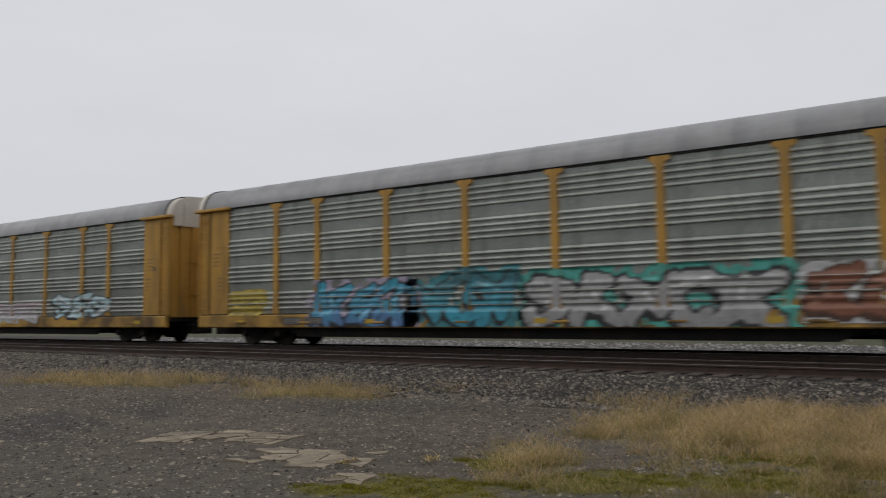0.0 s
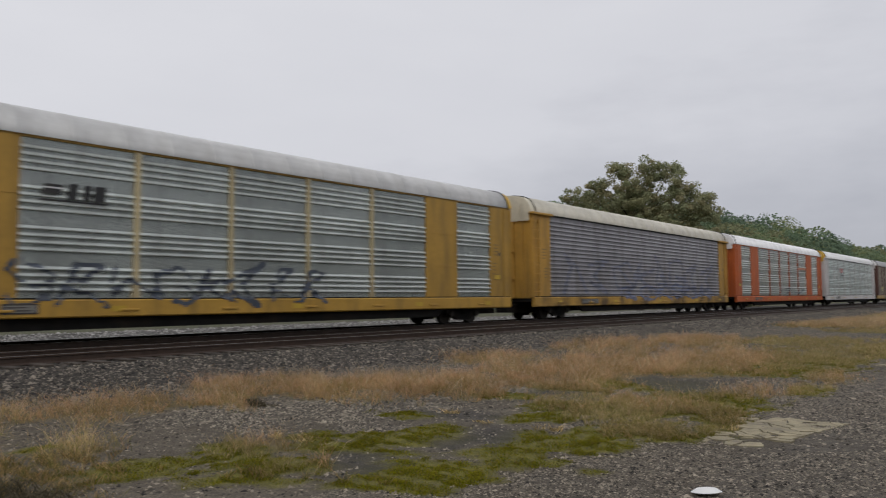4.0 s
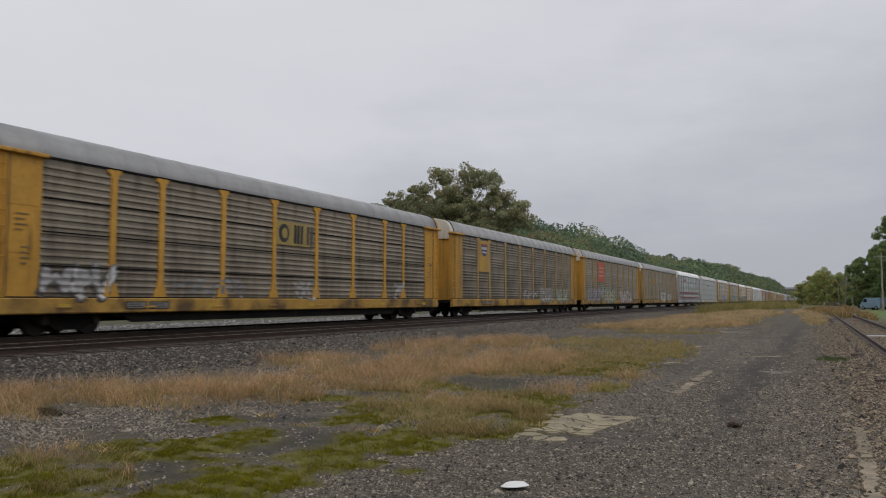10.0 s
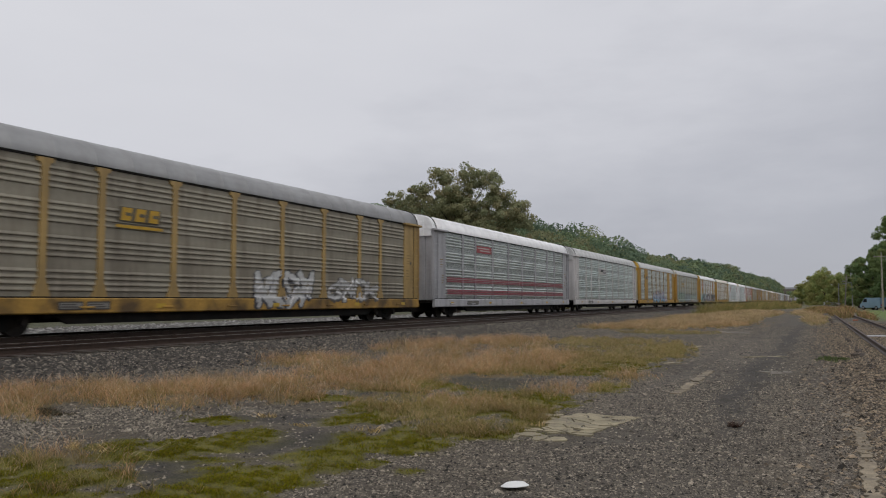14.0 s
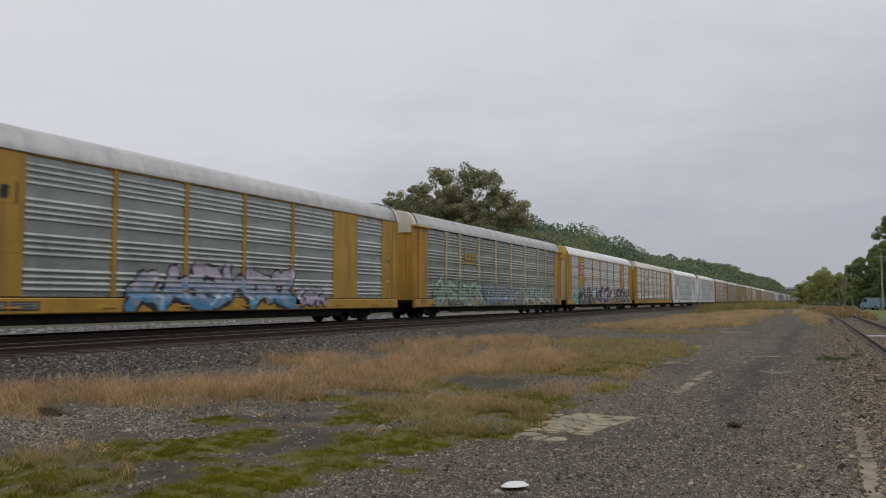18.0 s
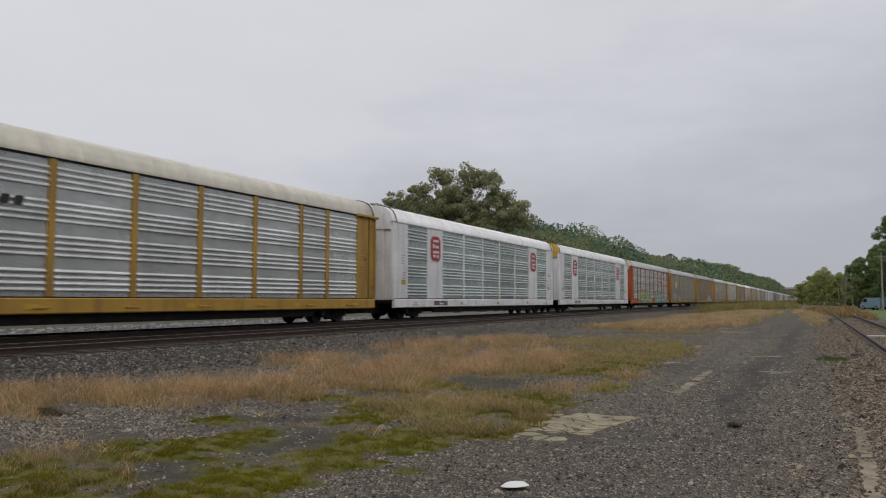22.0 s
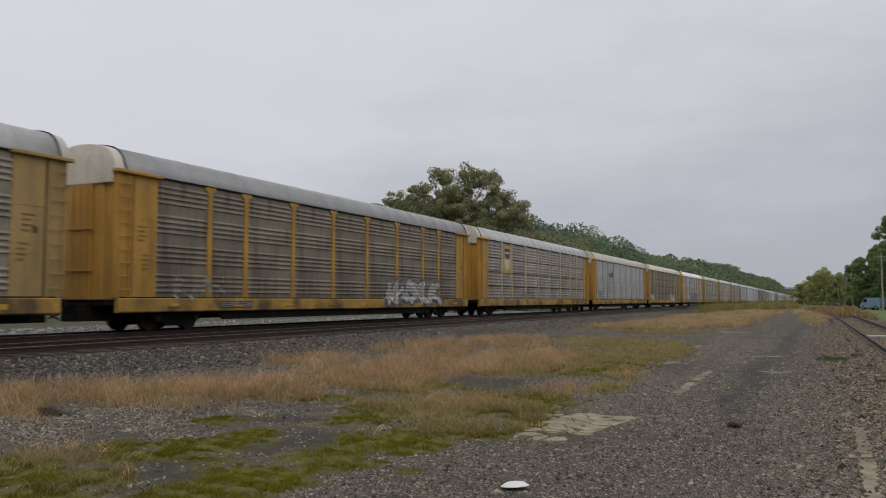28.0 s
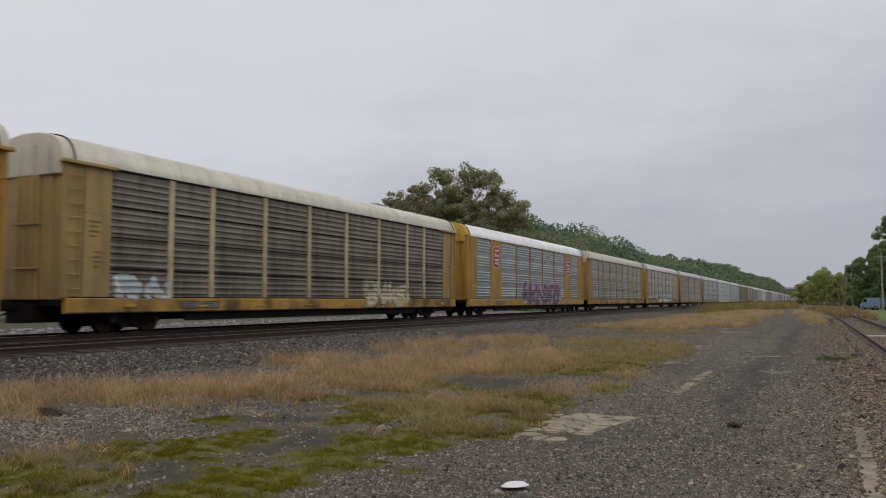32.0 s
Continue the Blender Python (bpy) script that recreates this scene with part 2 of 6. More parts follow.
REDGLASS = material("red_lens", (0.35, 0.02, 0.02), rough=0.2, vary=0.05, scale=3)

# ---- mesh helpers ----


def mesh_of(name, verts, faces, smooth=False):
    me = bpy.data.meshes.new(name)
    me.from_pydata([tuple(v) for v in verts], [], [tuple(f) for f in faces])
    if smooth:
        me.polygons.foreach_set("use_smooth", [True] * len(me.polygons))
    me.update()
    return me


def mesh_np(name, verts, faces, tint=None):
    """A mesh from arrays: verts (n, 3), faces (m, k); tint: a colour per vertex (n, 3)."""
    verts, faces = np.asarray(verts, np.float32), np.asarray(faces, np.int32)
    me = bpy.data.meshes.new(name)
    k = faces.shape[1]
    me.vertices.add(len(verts))
    me.vertices.foreach_set("co", verts.ravel())
    me.loops.add(faces.size)
    me.loops.foreach_set("vertex_index", faces.ravel())
    me.polygons.add(len(faces))
    me.polygons.foreach_set("loop_start", np.arange(0, faces.size, k, dtype=np.int32))
    me.polygons.foreach_set("loop_total", np.full(len(faces), k, np.int32))
    me.update(calc_edges=True)
    if tint is not None:
        put_tint(me, "tint", tint)
    return me


def put_tint(me, name, tint):
    a = me.color_attributes.new(name, "FLOAT_COLOR", "POINT")
    c = np.ones((len(tint), 4), np.float32)
    c[:, :3] = tint
    a.data.foreach_set("color", c.ravel())


def box(bm, x0, x1, y0, y1, z0, z1, bevel=0.0):
    """A box between two corners, with bevelled edges."""
    r = bmesh.ops.create_cube(bm, size=1.0)
    for v in r["verts"]:
        v.co = Vector(((x0 + x1) / 2 + v.co.x * (x1 - x0), (y0 + y1) / 2 + v.co.y * (y1 - y0), (z0 + z1) / 2 + v.co.z * (z1 - z0)))
    if bevel:
        es = {e for v in r["verts"] for e in v.link_edges}
        bmesh.ops.bevel(bm, geom=list(es), offset=bevel, segments=1, affect="EDGES")


def rod(bm, a, b, r, n=8, r2=None):
    """A round bar from a to b."""
    a, b = Vector(a), Vector(b)
    d = b - a
    q = bmesh.ops.create_cone(bm, segments=n, radius1=r, radius2=r if r2 is None else r2, depth=d.length, cap_ends=True)
    m = Matrix.Translation((a + b) / 2) @ d.to_track_quat("Z", "Y").to_matrix().to_4x4()
    bmesh.ops.transform(bm, matrix=m, verts=q["verts"])


def prism(bm, pts, axis, lo, hi):
    """A polygon swept along an axis: pts are (a, b) in the two other axes, in their order."""
    def at(p, s):
        c = list(p)
        c.insert("xyz".index(axis), s)
        return bm.verts.new(c)
    a, b = [at(p, lo) for p in pts], [at(p, hi) for p in pts]
    bm.faces.new(a), bm.faces.new(b[::-1])
    for i in range(len(pts)):
        j = (i + 1) % len(pts)
        bm.faces.new((a[j], a[i], b[i], b[j]))


def done(bm, name):
    bmesh.ops.recalc_face_normals(bm, faces=bm.faces[:])
    me = bpy.data.meshes.new(name)
    bm.to_mesh(me)
    bm.free()
    return me


def built(name, make):
    bm = bmesh.new()
    make(bm)
    return done(bm, name)


def part(name, me, mat, parent=None, label="", loc=(0, 0, 0), rz=0.0):
    """One mesh object with its own material, under a thing or a part."""
    ob = new(name, me)
    if not me.materials:
        me.materials.append(None)
    ob.material_slots[0].link = "OBJECT"
    ob.material_slots[0].material = mat
    ob.location, ob.rotation_euler = loc, (0, 0, rz)
    if parent:
        ob.parent = parent
    if label:
        ob["label"] = label
    return ob


def thing(name, loc, label, category, group="", kind="", rz=0.0):
    ob = new(name)
    ob.location, ob.rotation_euler = loc, (0, 0, rz)
    ob.empty_display_size = 0.3
    return tagged(ob, label, category, group, kind)

# ---- the ground: one sheet, with its zones of gravel, moss, bare soil and dead grass ----
MAIN_X, TRAIN_X, SIDING_X, RAIL_Z = -16.35, -20.65, 2.60, 0.573


def patch_mask(x, y, spots, wobble=0.5):
    """How far inside a set of ellipses (x, y, rx, ry, turn) each place lies, 0 to 1, with ragged edges."""
    m, edge = np.zeros_like(x), 1.25 + wobble * ragged(x, y)
    for cx, cy, rx, ry, turn in spots:
        c, s = math.cos(radians(turn)), math.sin(radians(turn))
        a, b = (x - cx) * c + (y - cy) * s, -(x - cx) * s + (y - cy) * c
        d = np.sqrt((a / rx) ** 2 + (b / ry) ** 2)
        m = np.maximum(m, np.clip((edge - d) / 0.5, 0, 1))
    return m


def waves(x, y, scale, seed):
    """Smooth noise from sines in many directions, about -1 to 1."""
    r = np.random.RandomState(seed)
    v = np.zeros_like(x)
    for i in range(14):
        a, f, p = r.uniform(0, math.tau), r.uniform(0.5, 2.6) / scale, r.uniform(0, math.tau)
        v += np.sin((x * math.cos(a) + y * math.sin(a)) * f * math.tau + p) / (1 + 0.5 * i % 3)
    return np.clip(v / 4.2, -1.2, 1.2)


def ragged(x, y):
    return 0.55 * waves(x, y, 2.6, 3) + 0.5 * waves(x, y, 0.9, 4) + 0.35 * waves(x, y, 0.35, 5)


MOSS = [
    (-7.41, 8.45, 0.55, 0.37, -171), (-6.45, 6.9, 0.59, 0.44, -178), (-6.55, 6.13, 0.57, 0.31, -163), (-6.22, 7.76, 0.45, 0.35, 152), (-7.2, 5.46, 0.55, 0.32, -176),
    (-6.32, 5.17, 0.66, 0.32, -164), (-4.82, 5.59, 0.68, 0.31, -159), (-4.82, 5.1, 0.66, 0.24, -157), (-5.88, 4.63, 0.57, 0.24, -161), (-5.67, 6.32, 0.35, 0.18, -161),
    (-4.76, 6.86, 0.58, 0.51, 169), (-4.64, 6.09, 0.35, 0.29, 160), (-4.98, 7.93, 0.45, 0.37, 138), (-4.57, 8.05, 0.54, 0.47, 132), (-4.05, 7.91, 0.44, 0.37, 120),
    (-5.77, 9.19, 0.55, 0.45, -168), (-5.95, 10.62, 0.72, 0.66, -177), (-7.28, 11.23, 0.52, 0.44, 143), (-4.75, 10.93, 1.13, 0.9, 109), (-4.06, 8.81, 0.58, 0.5, 112),
    (-3.59, 8.95, 0.42, 0.32, 106), (-3.57, 6.66, 0.17, 0.14, 127), (-4.27, 5.77, 0.37, 0.17, -157), (-6.83, 13.27, 0.89, 0.73, 120), (-3.86, 10.96, 1.86, 0.44, 109),
    (-3.53, 14.47, 0.75, 0.35, 100), (-6.25, 17.78, 1.31, 1.14, -117), (-5.07, 19.07, 1.54, 1.23, -129), (-4.35, 26.85, 3.29, 0.62, 98), (-7.71, 11.19, 0.44, 0.37, 150),
    (-4.98, 6.09, 0.29, 0.2, 146), (-4.13, 6.79, 0.23, 0.21, 176), (-4.6, 12.2, 1.04, 1.13, 20), (-6.2, 13.9, 1.52, 1.13, 30), (-5.2, 18.2, 1.52, 1.52, 10),
    (-4.9, 21.5, 1.13, 1.71, 5), (-9.18, -1.38, 0.81, 0.36, -117), (-8.17, -1.52, 0.74, 0.39, -124), (-8.15, 0.62, 0.74, 0.42, -116), (-7.25, 1.93, 0.83, 0.55, -112),
    (-7.21, 4.2, 0.6, 0.49, -78), (-6.14, 4.67, 0.52, 0.31, -97), (-7.17, 6.48, 0.45, 0.3, 110), (-9.04, 4.01, 0.39, 0.35, -94), (-7.18, 1.05, 0.66, 0.31, -112),
    (-6.16, -4.35, 0.83, 0.43, 120), (-7.29, -3.17, 0.85, 0.43, 124), (-9.4, -1.73, 0.78, 0.32, 125), (-8.03, -1.84, 0.7, 0.42, 133), (-5.6, -5, 0.45, 0.27, 116),
    (-7.65, -4.47, 0.45, 0.38, 123),
    (-4.98, 5.77, 0.67, 0.5, 155), (-4.83, 5.18, 0.54, 0.23, -159), (-4.61, 6.05, 0.51, 0.38, 145), (-4.42, 6.47, 0.36, 0.31, 161), (-6.53, 5.13, 0.71, 0.41, 161),
    (-5.87, 4.67, 0.5, 0.23, -162), (-6.14, 6.97, 0.67, 0.46, -171), (-6.49, 6.19, 0.33, 0.22, -179), (-5.97, 7.45, 0.59, 0.35, 137), (-7.37, 8.41, 0.5, 0.36, 154),
    (-4.42, 7.58, 0.66, 0.33, -156), (-4.49, 8.43, 0.55, 0.45, 122), (-5.74, 9.43, 0.54, 0.46, 140)]
OLIVESPOTS = [
    (-6.07, 21.03, 3.41, 1.38, 104), (-5.15, 24.01, 4.26, 1.34, 100), (-4.35, 26.85, 4.49, 0.65, 99), (-7.5, 29.89, 3.4, 2.31, 92), (-3.86, 10.96, 1.42, 0.38, 109),
    (-4.75, 10.93, 1, 0.77, 110), (-3.53, 14.47, 0.77, 0.37, 100), (-4.06, 8.81, 0.49, 0.42, 112), (-6.78, 13.19, 0.77, 0.64, 120), (-5.94, 10.77, 0.63, 0.59, -177),
    (-10.65, 7.85, 0.7, 0.31, 152), (-11.04, 10.48, 0.82, 0.53, 157), (-9.3, 11.34, 0.74, 0.39, 135), (-7.45, 12.24, 0.72, 0.41, 124), (-6.61, 17.6, 1.26, 1.07, 95),
    (-6.6, 40.5, 2.2, 1.6, 5),
    (-4.78, 10.08, 1.32, 0.68, 115), (-3.78, 9.23, 0.61, 0.36, 110), (-6.58, 11.74, 0.79, 0.58, 123), (-4.82, 11.77, 0.99, 0.73, 108), (-7.2, 5.46, 0.56, 0.32, 163),
    (-6.1, 5.15, 0.44, 0.26, 159), (-8.25, -1.24, 0.86, 0.37, -116), (-7.53, 0.17, 0.96, 0.31, -111), (-9.39, -0.35, 1.03, 0.58, -121), (-8.25, -2.42, 0.73, 0.44, 114),
    (-8.53, -0.73, 1.15, 0.61, 119), (-7.39, -1.63, 0.94, 0.33, 113), (-8.23, -4.33, 0.69, 0.59, 48), (-6.95, -3.41, 0.56, 0.36, 109)]
DRYSPOTS = [
    (-10.89, 7.93, 1.24, 0.55, 153), (-11.35, 9.41, 1.41, 0.71, 151), (-10.48, 9.83, 1.48, 0.74, 145), (-9.78, 10.35, 1.7, 0.78, 138), (-9.39, 11.29, 1.85, 0.87, 134),
    (-9.01, 12.31, 1.86, 0.82, 129), (-9.48, 14.61, 1.87, 0.8, 124), (-8.21, 14.4, 3.48, 1.05, 120), (-7.94, 16.61, 3.88, 1.36, 115), (-7.21, 18.38, 3.95, 1.62, 110),
    (-4.18, 13.56, 0.88, 0.62, 98), (-4.52, 11.04, 0.71, 0.48, 109), (-7.06, 5.81, 0.5, 0.31, -175), (-5.79, 5.45, 0.24, 0.17, 164), (-3.48, 16.73, 0.89, 0.43, 97),
    (-8.41, 10.85, 0.94, 0.65, 140), (-12.74, 24.76, 3.9, 1.72, 117), (-12.04, 17.19, 1.65, 1.24, 137), (-9.4, 47, 2.6, 3.4, 0), (-8, 58, 3.4, 8, 3),
    (-8.6, 76, 3.4, 12, 2), (-8.4, 108, 3.4, 24, 1), (0.2, 75, 0.9, 16, 0), (-0.6, 110, 1.6, 18, 0), (-11.51, -2.22, 1.97, 0.97, -156),
    (-11.11, -0.71, 1.85, 1.05, -162), (-10.75, 0.82, 1.62, 1.11, -168), (-10.75, 2.29, 1.52, 1.11, 178), (-10.61, 3.58, 1.39, 0.91, 162),
    (-11.46, 6.09, 1.28, 1.11, 123), (-12.46, 9.17, 1.19, 0.89, -87), (-8.74, 4.25, 0.68, 0.38, 151), (-8.73, 1.54, 0.57, 0.45, -131), (-11.88, -2.7, 2.34, 1.55, -3),
    (-13.67, -4.82, 1.08, 0.91, -18), (-12.29, -17.71, 3.17, 1.36, 109), (-12.39, -11.7, 1.7, 1.28, 92), (-14.43, -25.46, 3.66, 1.89, 89),
    (-7.34, -3.95, 0.51, 0.45, 14), (-13.24, -1.77, 2.04, 0.95, 0), (-9.98, -1.5, 1.22, 0.72, -146), (-9.73, 0.28, 1.15, 0.83, -152), (-9.08, 2.14, 0.79, 0.7, -157),
    (-10.42, -3.33, 1.51, 1.13, 34), (-10.45, -0.99, 1.34, 1.11, 2), (-10.71, 1.18, 1.4, 1.01, -23), (-14.2, -8.68, 1.48, 0.59, 89), (-8.09, -4.1, 0.54, 0.38, 57),
    (-5.2, 66, 1.3, 12, 0), (-4.8, 98, 1.4, 20, 0), (-6.9, 21.08, 3.06, 0.95, 107), (-10.63, 28.3, 3.25, 1.52, 109)]
PALE = [
    (-8.51, 8.09, 1.34, 0.86, -174), (-8.73, 6.59, 0.79, 0.4, 153), (-8.62, 10.23, 0.68, 0.52, 179), (-8.07, 12.25, 1.07, 0.47, 125), (-7.04, 7.32, 0.48, 0.33, -175),
    (-5.37, 5.33, 0.33, 0.24, 168), (-5.12, 9.29, 0.52, 0.36, -157), (-3.74, 6.16, 0.29, 0.25, 144), (-7.91, 9.53, 0.58, 0.44, 179), (-8.33, -0.47, 0.58, 0.3, -119),
    (-8.75, 2.74, 0.55, 0.35, -111), (-9.5, 6.61, 0.92, 0.69, -82), (-9.17, 8.12, 0.82, 0.56, -75), (-8.21, -2.62, 0.64, 0.29, 125), (-11.11, -8.58, 1.96, 0.8, 117)]
SOOT = [
    (-5.49, 14.61, 1.32, 0.95, 105), (-4.93, 15.24, 1.09, 0.77, 99), (-9.9, 7.83, 0.53, 0.22, 148), (-5.57, 7.1, 0.44, 0.29, 138), (-5.55, 7.82, 0.61, 0.34, 130),
    (-6.88, 8.88, 0.53, 0.41, -178), (-5.6, 5.62, 0.37, 0.22, 149), (-6.97, 11.82, 0.55, 0.44, -163), (-6.42, 14.76, 0.94, 0.64, 111), (-6.9, -12.29, 1.65, 0.76, 72),
    (-8.61, -12.23, 0.97, 0.53, 69), (-5.95, -11.03, 0.86, 0.48, 87),
    (-6.59, 9.02, 0.56, 0.45, 150), (-5.9, 5.99, 0.35, 0.21, -166), (-5.4, 7.56, 0.3, 0.22, 139), (-5.63, 5.51, 0.31, 0.15, 142)]
ROAD = [(-1.6, 16.0, 1.0, 24.0, 0), (-1.1, 60.0, 0.9, 40.0, 0), (-2.6, -12.0, 3.2, 16.0, 0)]
LAWN = [(10.0, 100.0, 4.8, 50.0, 0), (22.0, 120.0, 16.0, 30.0, 0)]


def ground_z(x, y):
    z = 0.025 * waves(x, y, 3.2, 11) + 0.012 * waves(x, y, 0.8, 12)
    z = z - 0.03 * np.clip((x + 3.2) / -4, 0, 1) * np.clip((x + 9) / 1, 0, 1)
    z = z + 0.10 * np.clip((x - 0.9) / 0.5, 0, 1) * np.clip((4.5 - x) / 0.5, 0, 1) * np.clip((y - 12) / 8, 0, 1)
    return np.where(np.abs(x) > 60, 0.0, z) - 0.02


def lane(x, y):
    """How far a place lies in a worn wheel track of the lot road, 0 to 1."""
    bend = 0.22 * waves(y, y * 0, 14, 23)
    a = np.exp(-((x + 1.15 + bend - 0.012 * (y - 12)) / 0.38) ** 2) * np.clip((y - 8) / 5, 0, 1)
    b = np.exp(-((x + 2.75 + bend - 0.020 * (y - 12)) / 0.24) ** 2) * np.clip((y - 10) / 5, 0, 1)
    return np.clip(np.maximum(a, 0.8 * b) * (0.85 + 0.35 * waves(x, y, 1.2, 24)), 0, 1) * np.clip((75 - y) / 35, 0, 1)


def zone_colour(x, y):
    n1, n2 = waves(x, y, 5.0, 21)[:, None], waves(x, y, 0.7, 22)[:, None]
    col = np.array([0.093, 0.077, 0.056]) * (1 + 0.18 * n1 + 0.16 * n2)

    def lay(mask, rgb, amount=1.0):
        nonlocal col
        k = (mask * amount)[:, None]
        col = col * (1 - k) + np.array(rgb) * (1 + 0.15 * n2) * k
    lay(patch_mask(x, y, ROAD, 0.4), (0.086, 0.075, 0.060), 0.75)
    lay(lane(x, y), (0.040, 0.036, 0.031), 0.85)
    lay(np.exp(-((x - 0.15) / 0.22) ** 2) * np.clip((y - 14) / 8, 0, 1) * (0.6 + 0.4 * n2[:, 0]), (0.05, 0.045, 0.042), 0.6)
    lay(patch_mask(x, y, [(-3.0, 14.0, 0.9, 4.5, -8), (-2.4, 29.0, 1.2, 9.0, 0), (0.2, 13.0, 0.35, 6.0, 0)], 0.7), (0.135, 0.115, 0.092), 0.6)
    # darker ground under the pale stones, so the gaps between them read dark
    lay(patch_mask(x, y, PALE), (0.062, 0.053, 0.041), 0.85)
    lay(np.clip((x - 0.9) / 0.6, 0, 1) * np.clip((4.6 - x) / 0.6, 0, 1), (0.098, 0.080, 0.062), 0.8)
    lay(patch_mask(x, y, DRYSPOTS, 0.6), (0.150, 0.115, 0.058), 0.85)
    lay(patch_mask(x, y, OLIVESPOTS, 0.7), (0.095, 0.085, 0.035), 0.8)
    lay(patch_mask(x, y, MOSS, 0.7), (0.115, 0.104, 0.007), 0.95)
    lay(patch_mask(x, y, SOOT, 0.8), (0.040, 0.036, 0.032), 0.8)
    lay(np.clip((-36 - x) / 3, 0, 1), (0.065, 0.068, 0.03), 0.9)
    lay(np.clip((-22.0 - x) / 1, 0, 1) * np.clip((x + 36) / 2, 0, 1), (0.165, 0.16, 0.155), 0.9)
    lay(patch_mask(x, y, LAWN, 0.3), (0.12, 0.18, 0.04), 0.95)
    lay(np.clip((y - 130) / 60, 0, 1) * (x > -14), (0.13, 0.12, 0.05), 0.7)
    lay(np.clip((np.abs(x) - 45) / 40, 0, 1), (0.08, 0.10, 0.035), 0.95)
    return np.clip(col, 0.01, 0.9)


def axis_lines(fine_lo, fine_hi, step, lo, hi):
    a = list(np.arange(fine_lo, fine_hi + 1e-6, step))
    d, v = step, fine_hi
    while v < hi:
        d *= 1.18
        v = min(hi, v + d)
        a.append(v)
    d, v = step, fine_lo
    while v > lo:
        d *= 1.18
        v = max(lo, v - d)
        a.insert(0, v)
    return np.array(a)


def build_ground():
    xs, ys = axis_lines(-14.0, 2.6, 0.11, -2500, 2500), axis_lines(-9.0, 30.0, 0.13, -2500, 4000)
    gx, gy = np.meshgrid(xs, ys)
    x, y = gx.ravel(), gy.ravel()
    nx, ny = len(xs), len(ys)
    i = np.arange(nx * ny).reshape(ny, nx)
    f = np.stack([i[:-1, :-1], i[:-1, 1:], i[1:, 1:], i[1:, :-1]], -1).reshape(-1, 4)
    me = mesh_np("ground", np.stack([x, y, ground_z(x, y)], -1), f)
    put_tint(me, "zone", zone_colour(x, y))
    me.polygons.foreach_set("use_smooth", [True] * len(me.polygons))
    tagged(part("ground", me, GROUND), "grey gravel lot with moss, dead grass and soot stains", "ground", kind="structure")


build_ground()


def ballast_bed():
    def make(bm):
        z = RAIL_Z - 0.20
        prism(bm, [(-33.5, -0.3), (-31.0, z - 0.05), (-23.2, z - 0.06), (-22.4, z), (-18.9, z), (-18.4, z - 0.06), (-18.0, z), (-14.75, z), (-12.9, -0.12), (-12.9, -0.3)], "y", -400, 2600)
    me = built("ballast_bed", lambda bm: make(bm))
    tagged(part("ballast_bed", me, BALLAST), "raised grey stone ballast under the main tracks", "ballast", kind="structure")


ballast_bed()

RAIL_PROFILE = [(-0.075, -0.17), (0.075, -0.17), (0.072, -0.155), (0.012, -0.13), (0.012, -0.045), (0.036, -0.032), (0.036, -0.003),
                (-0.036, -0.003), (-0.036, -0.032), (-0.012, -0.045), (-0.012, -0.13), (-0.072, -0.155)]


def track(name, cx, rail_z, y0, y1, near0, near1, label, every=0.54, top=None, sunk=0.0):
    """Two rails on ties; the ties of the near stretch are single parts, the rest one mesh."""
    t = thing(name, (cx, 0, rail_z), label, "railway track", kind="structure")
    body = built("rail", lambda bm: prism(bm, RAIL_PROFILE, "y", y0, y1))
    head = built("rail_head", lambda bm: prism(bm, [(-0.034, -0.003), (0.034, -0.003), (0.026, 0.0), (-0.026, 0.0)], "y", y0, y1))
    for s in (-1, 1):
        r = part("rail", body, RAIL, t, "rust-brown steel rail", (s * 0.7535, 0, 0))
        part("rail_head", head, top or RAILTOP, r, "rusty running surface" if top else "worn bright running surface")
    tie = built("tie", lambda bm: box(bm, -1.40, 1.40, -0.115, 0.115, -0.34, -0.150, 0.012))
    y = near0
    while y < near1:
        part("tie", tie, TIE, t, "", (random.uniform(-0.05, 0.05), y + random.uniform(-0.04, 0.04), random.uniform(-0.02, 0.005) - sunk), random.uniform(-0.02, 0.02))
        y += every

    v, f = [], []
    for a, b in ((y0, near0), (near1, min(y1, 700))):
        y = a
        while y < b - 0.3:
            n, dx = len(v), random.uniform(-0.05, 0.05)
            v += [(dx + sx * 1.3, y + sy * 0.11, sz) for sz in (-0.30, -0.17 - sunk) for sx, sy in ((-1, -1), (1, -1), (1, 1), (-1, 1))]
            f += [(n + 4, n + 5, n + 6, n + 7), (n, n + 1, n + 5, n + 4), (n + 1, n + 2, n + 6, n + 5), (n + 2, n + 3, n + 7, n + 6), (n + 3, n, n + 4, n + 7)]
            y += every
    ob = part("tie_row", mesh_of("tie_row", v, f), TIE, t)
    ob["kind"] = "stuff"
    return t


track("main_track_near", MAIN_X, RAIL_Z, -200, 2400, -32, 80, "rusty steel rails on dark wooden ties beside the lot")
track("main_track_middle", TRAIN_X, RAIL_Z, -200, 2400, -1, 0, "steel rails on wooden ties under the freight train")
track("siding_track", SIDING_X, 0.27, 8, 320, 20, 90, "rusty disused siding on grey weathered ties", 0.6, RAIL, 0.045)


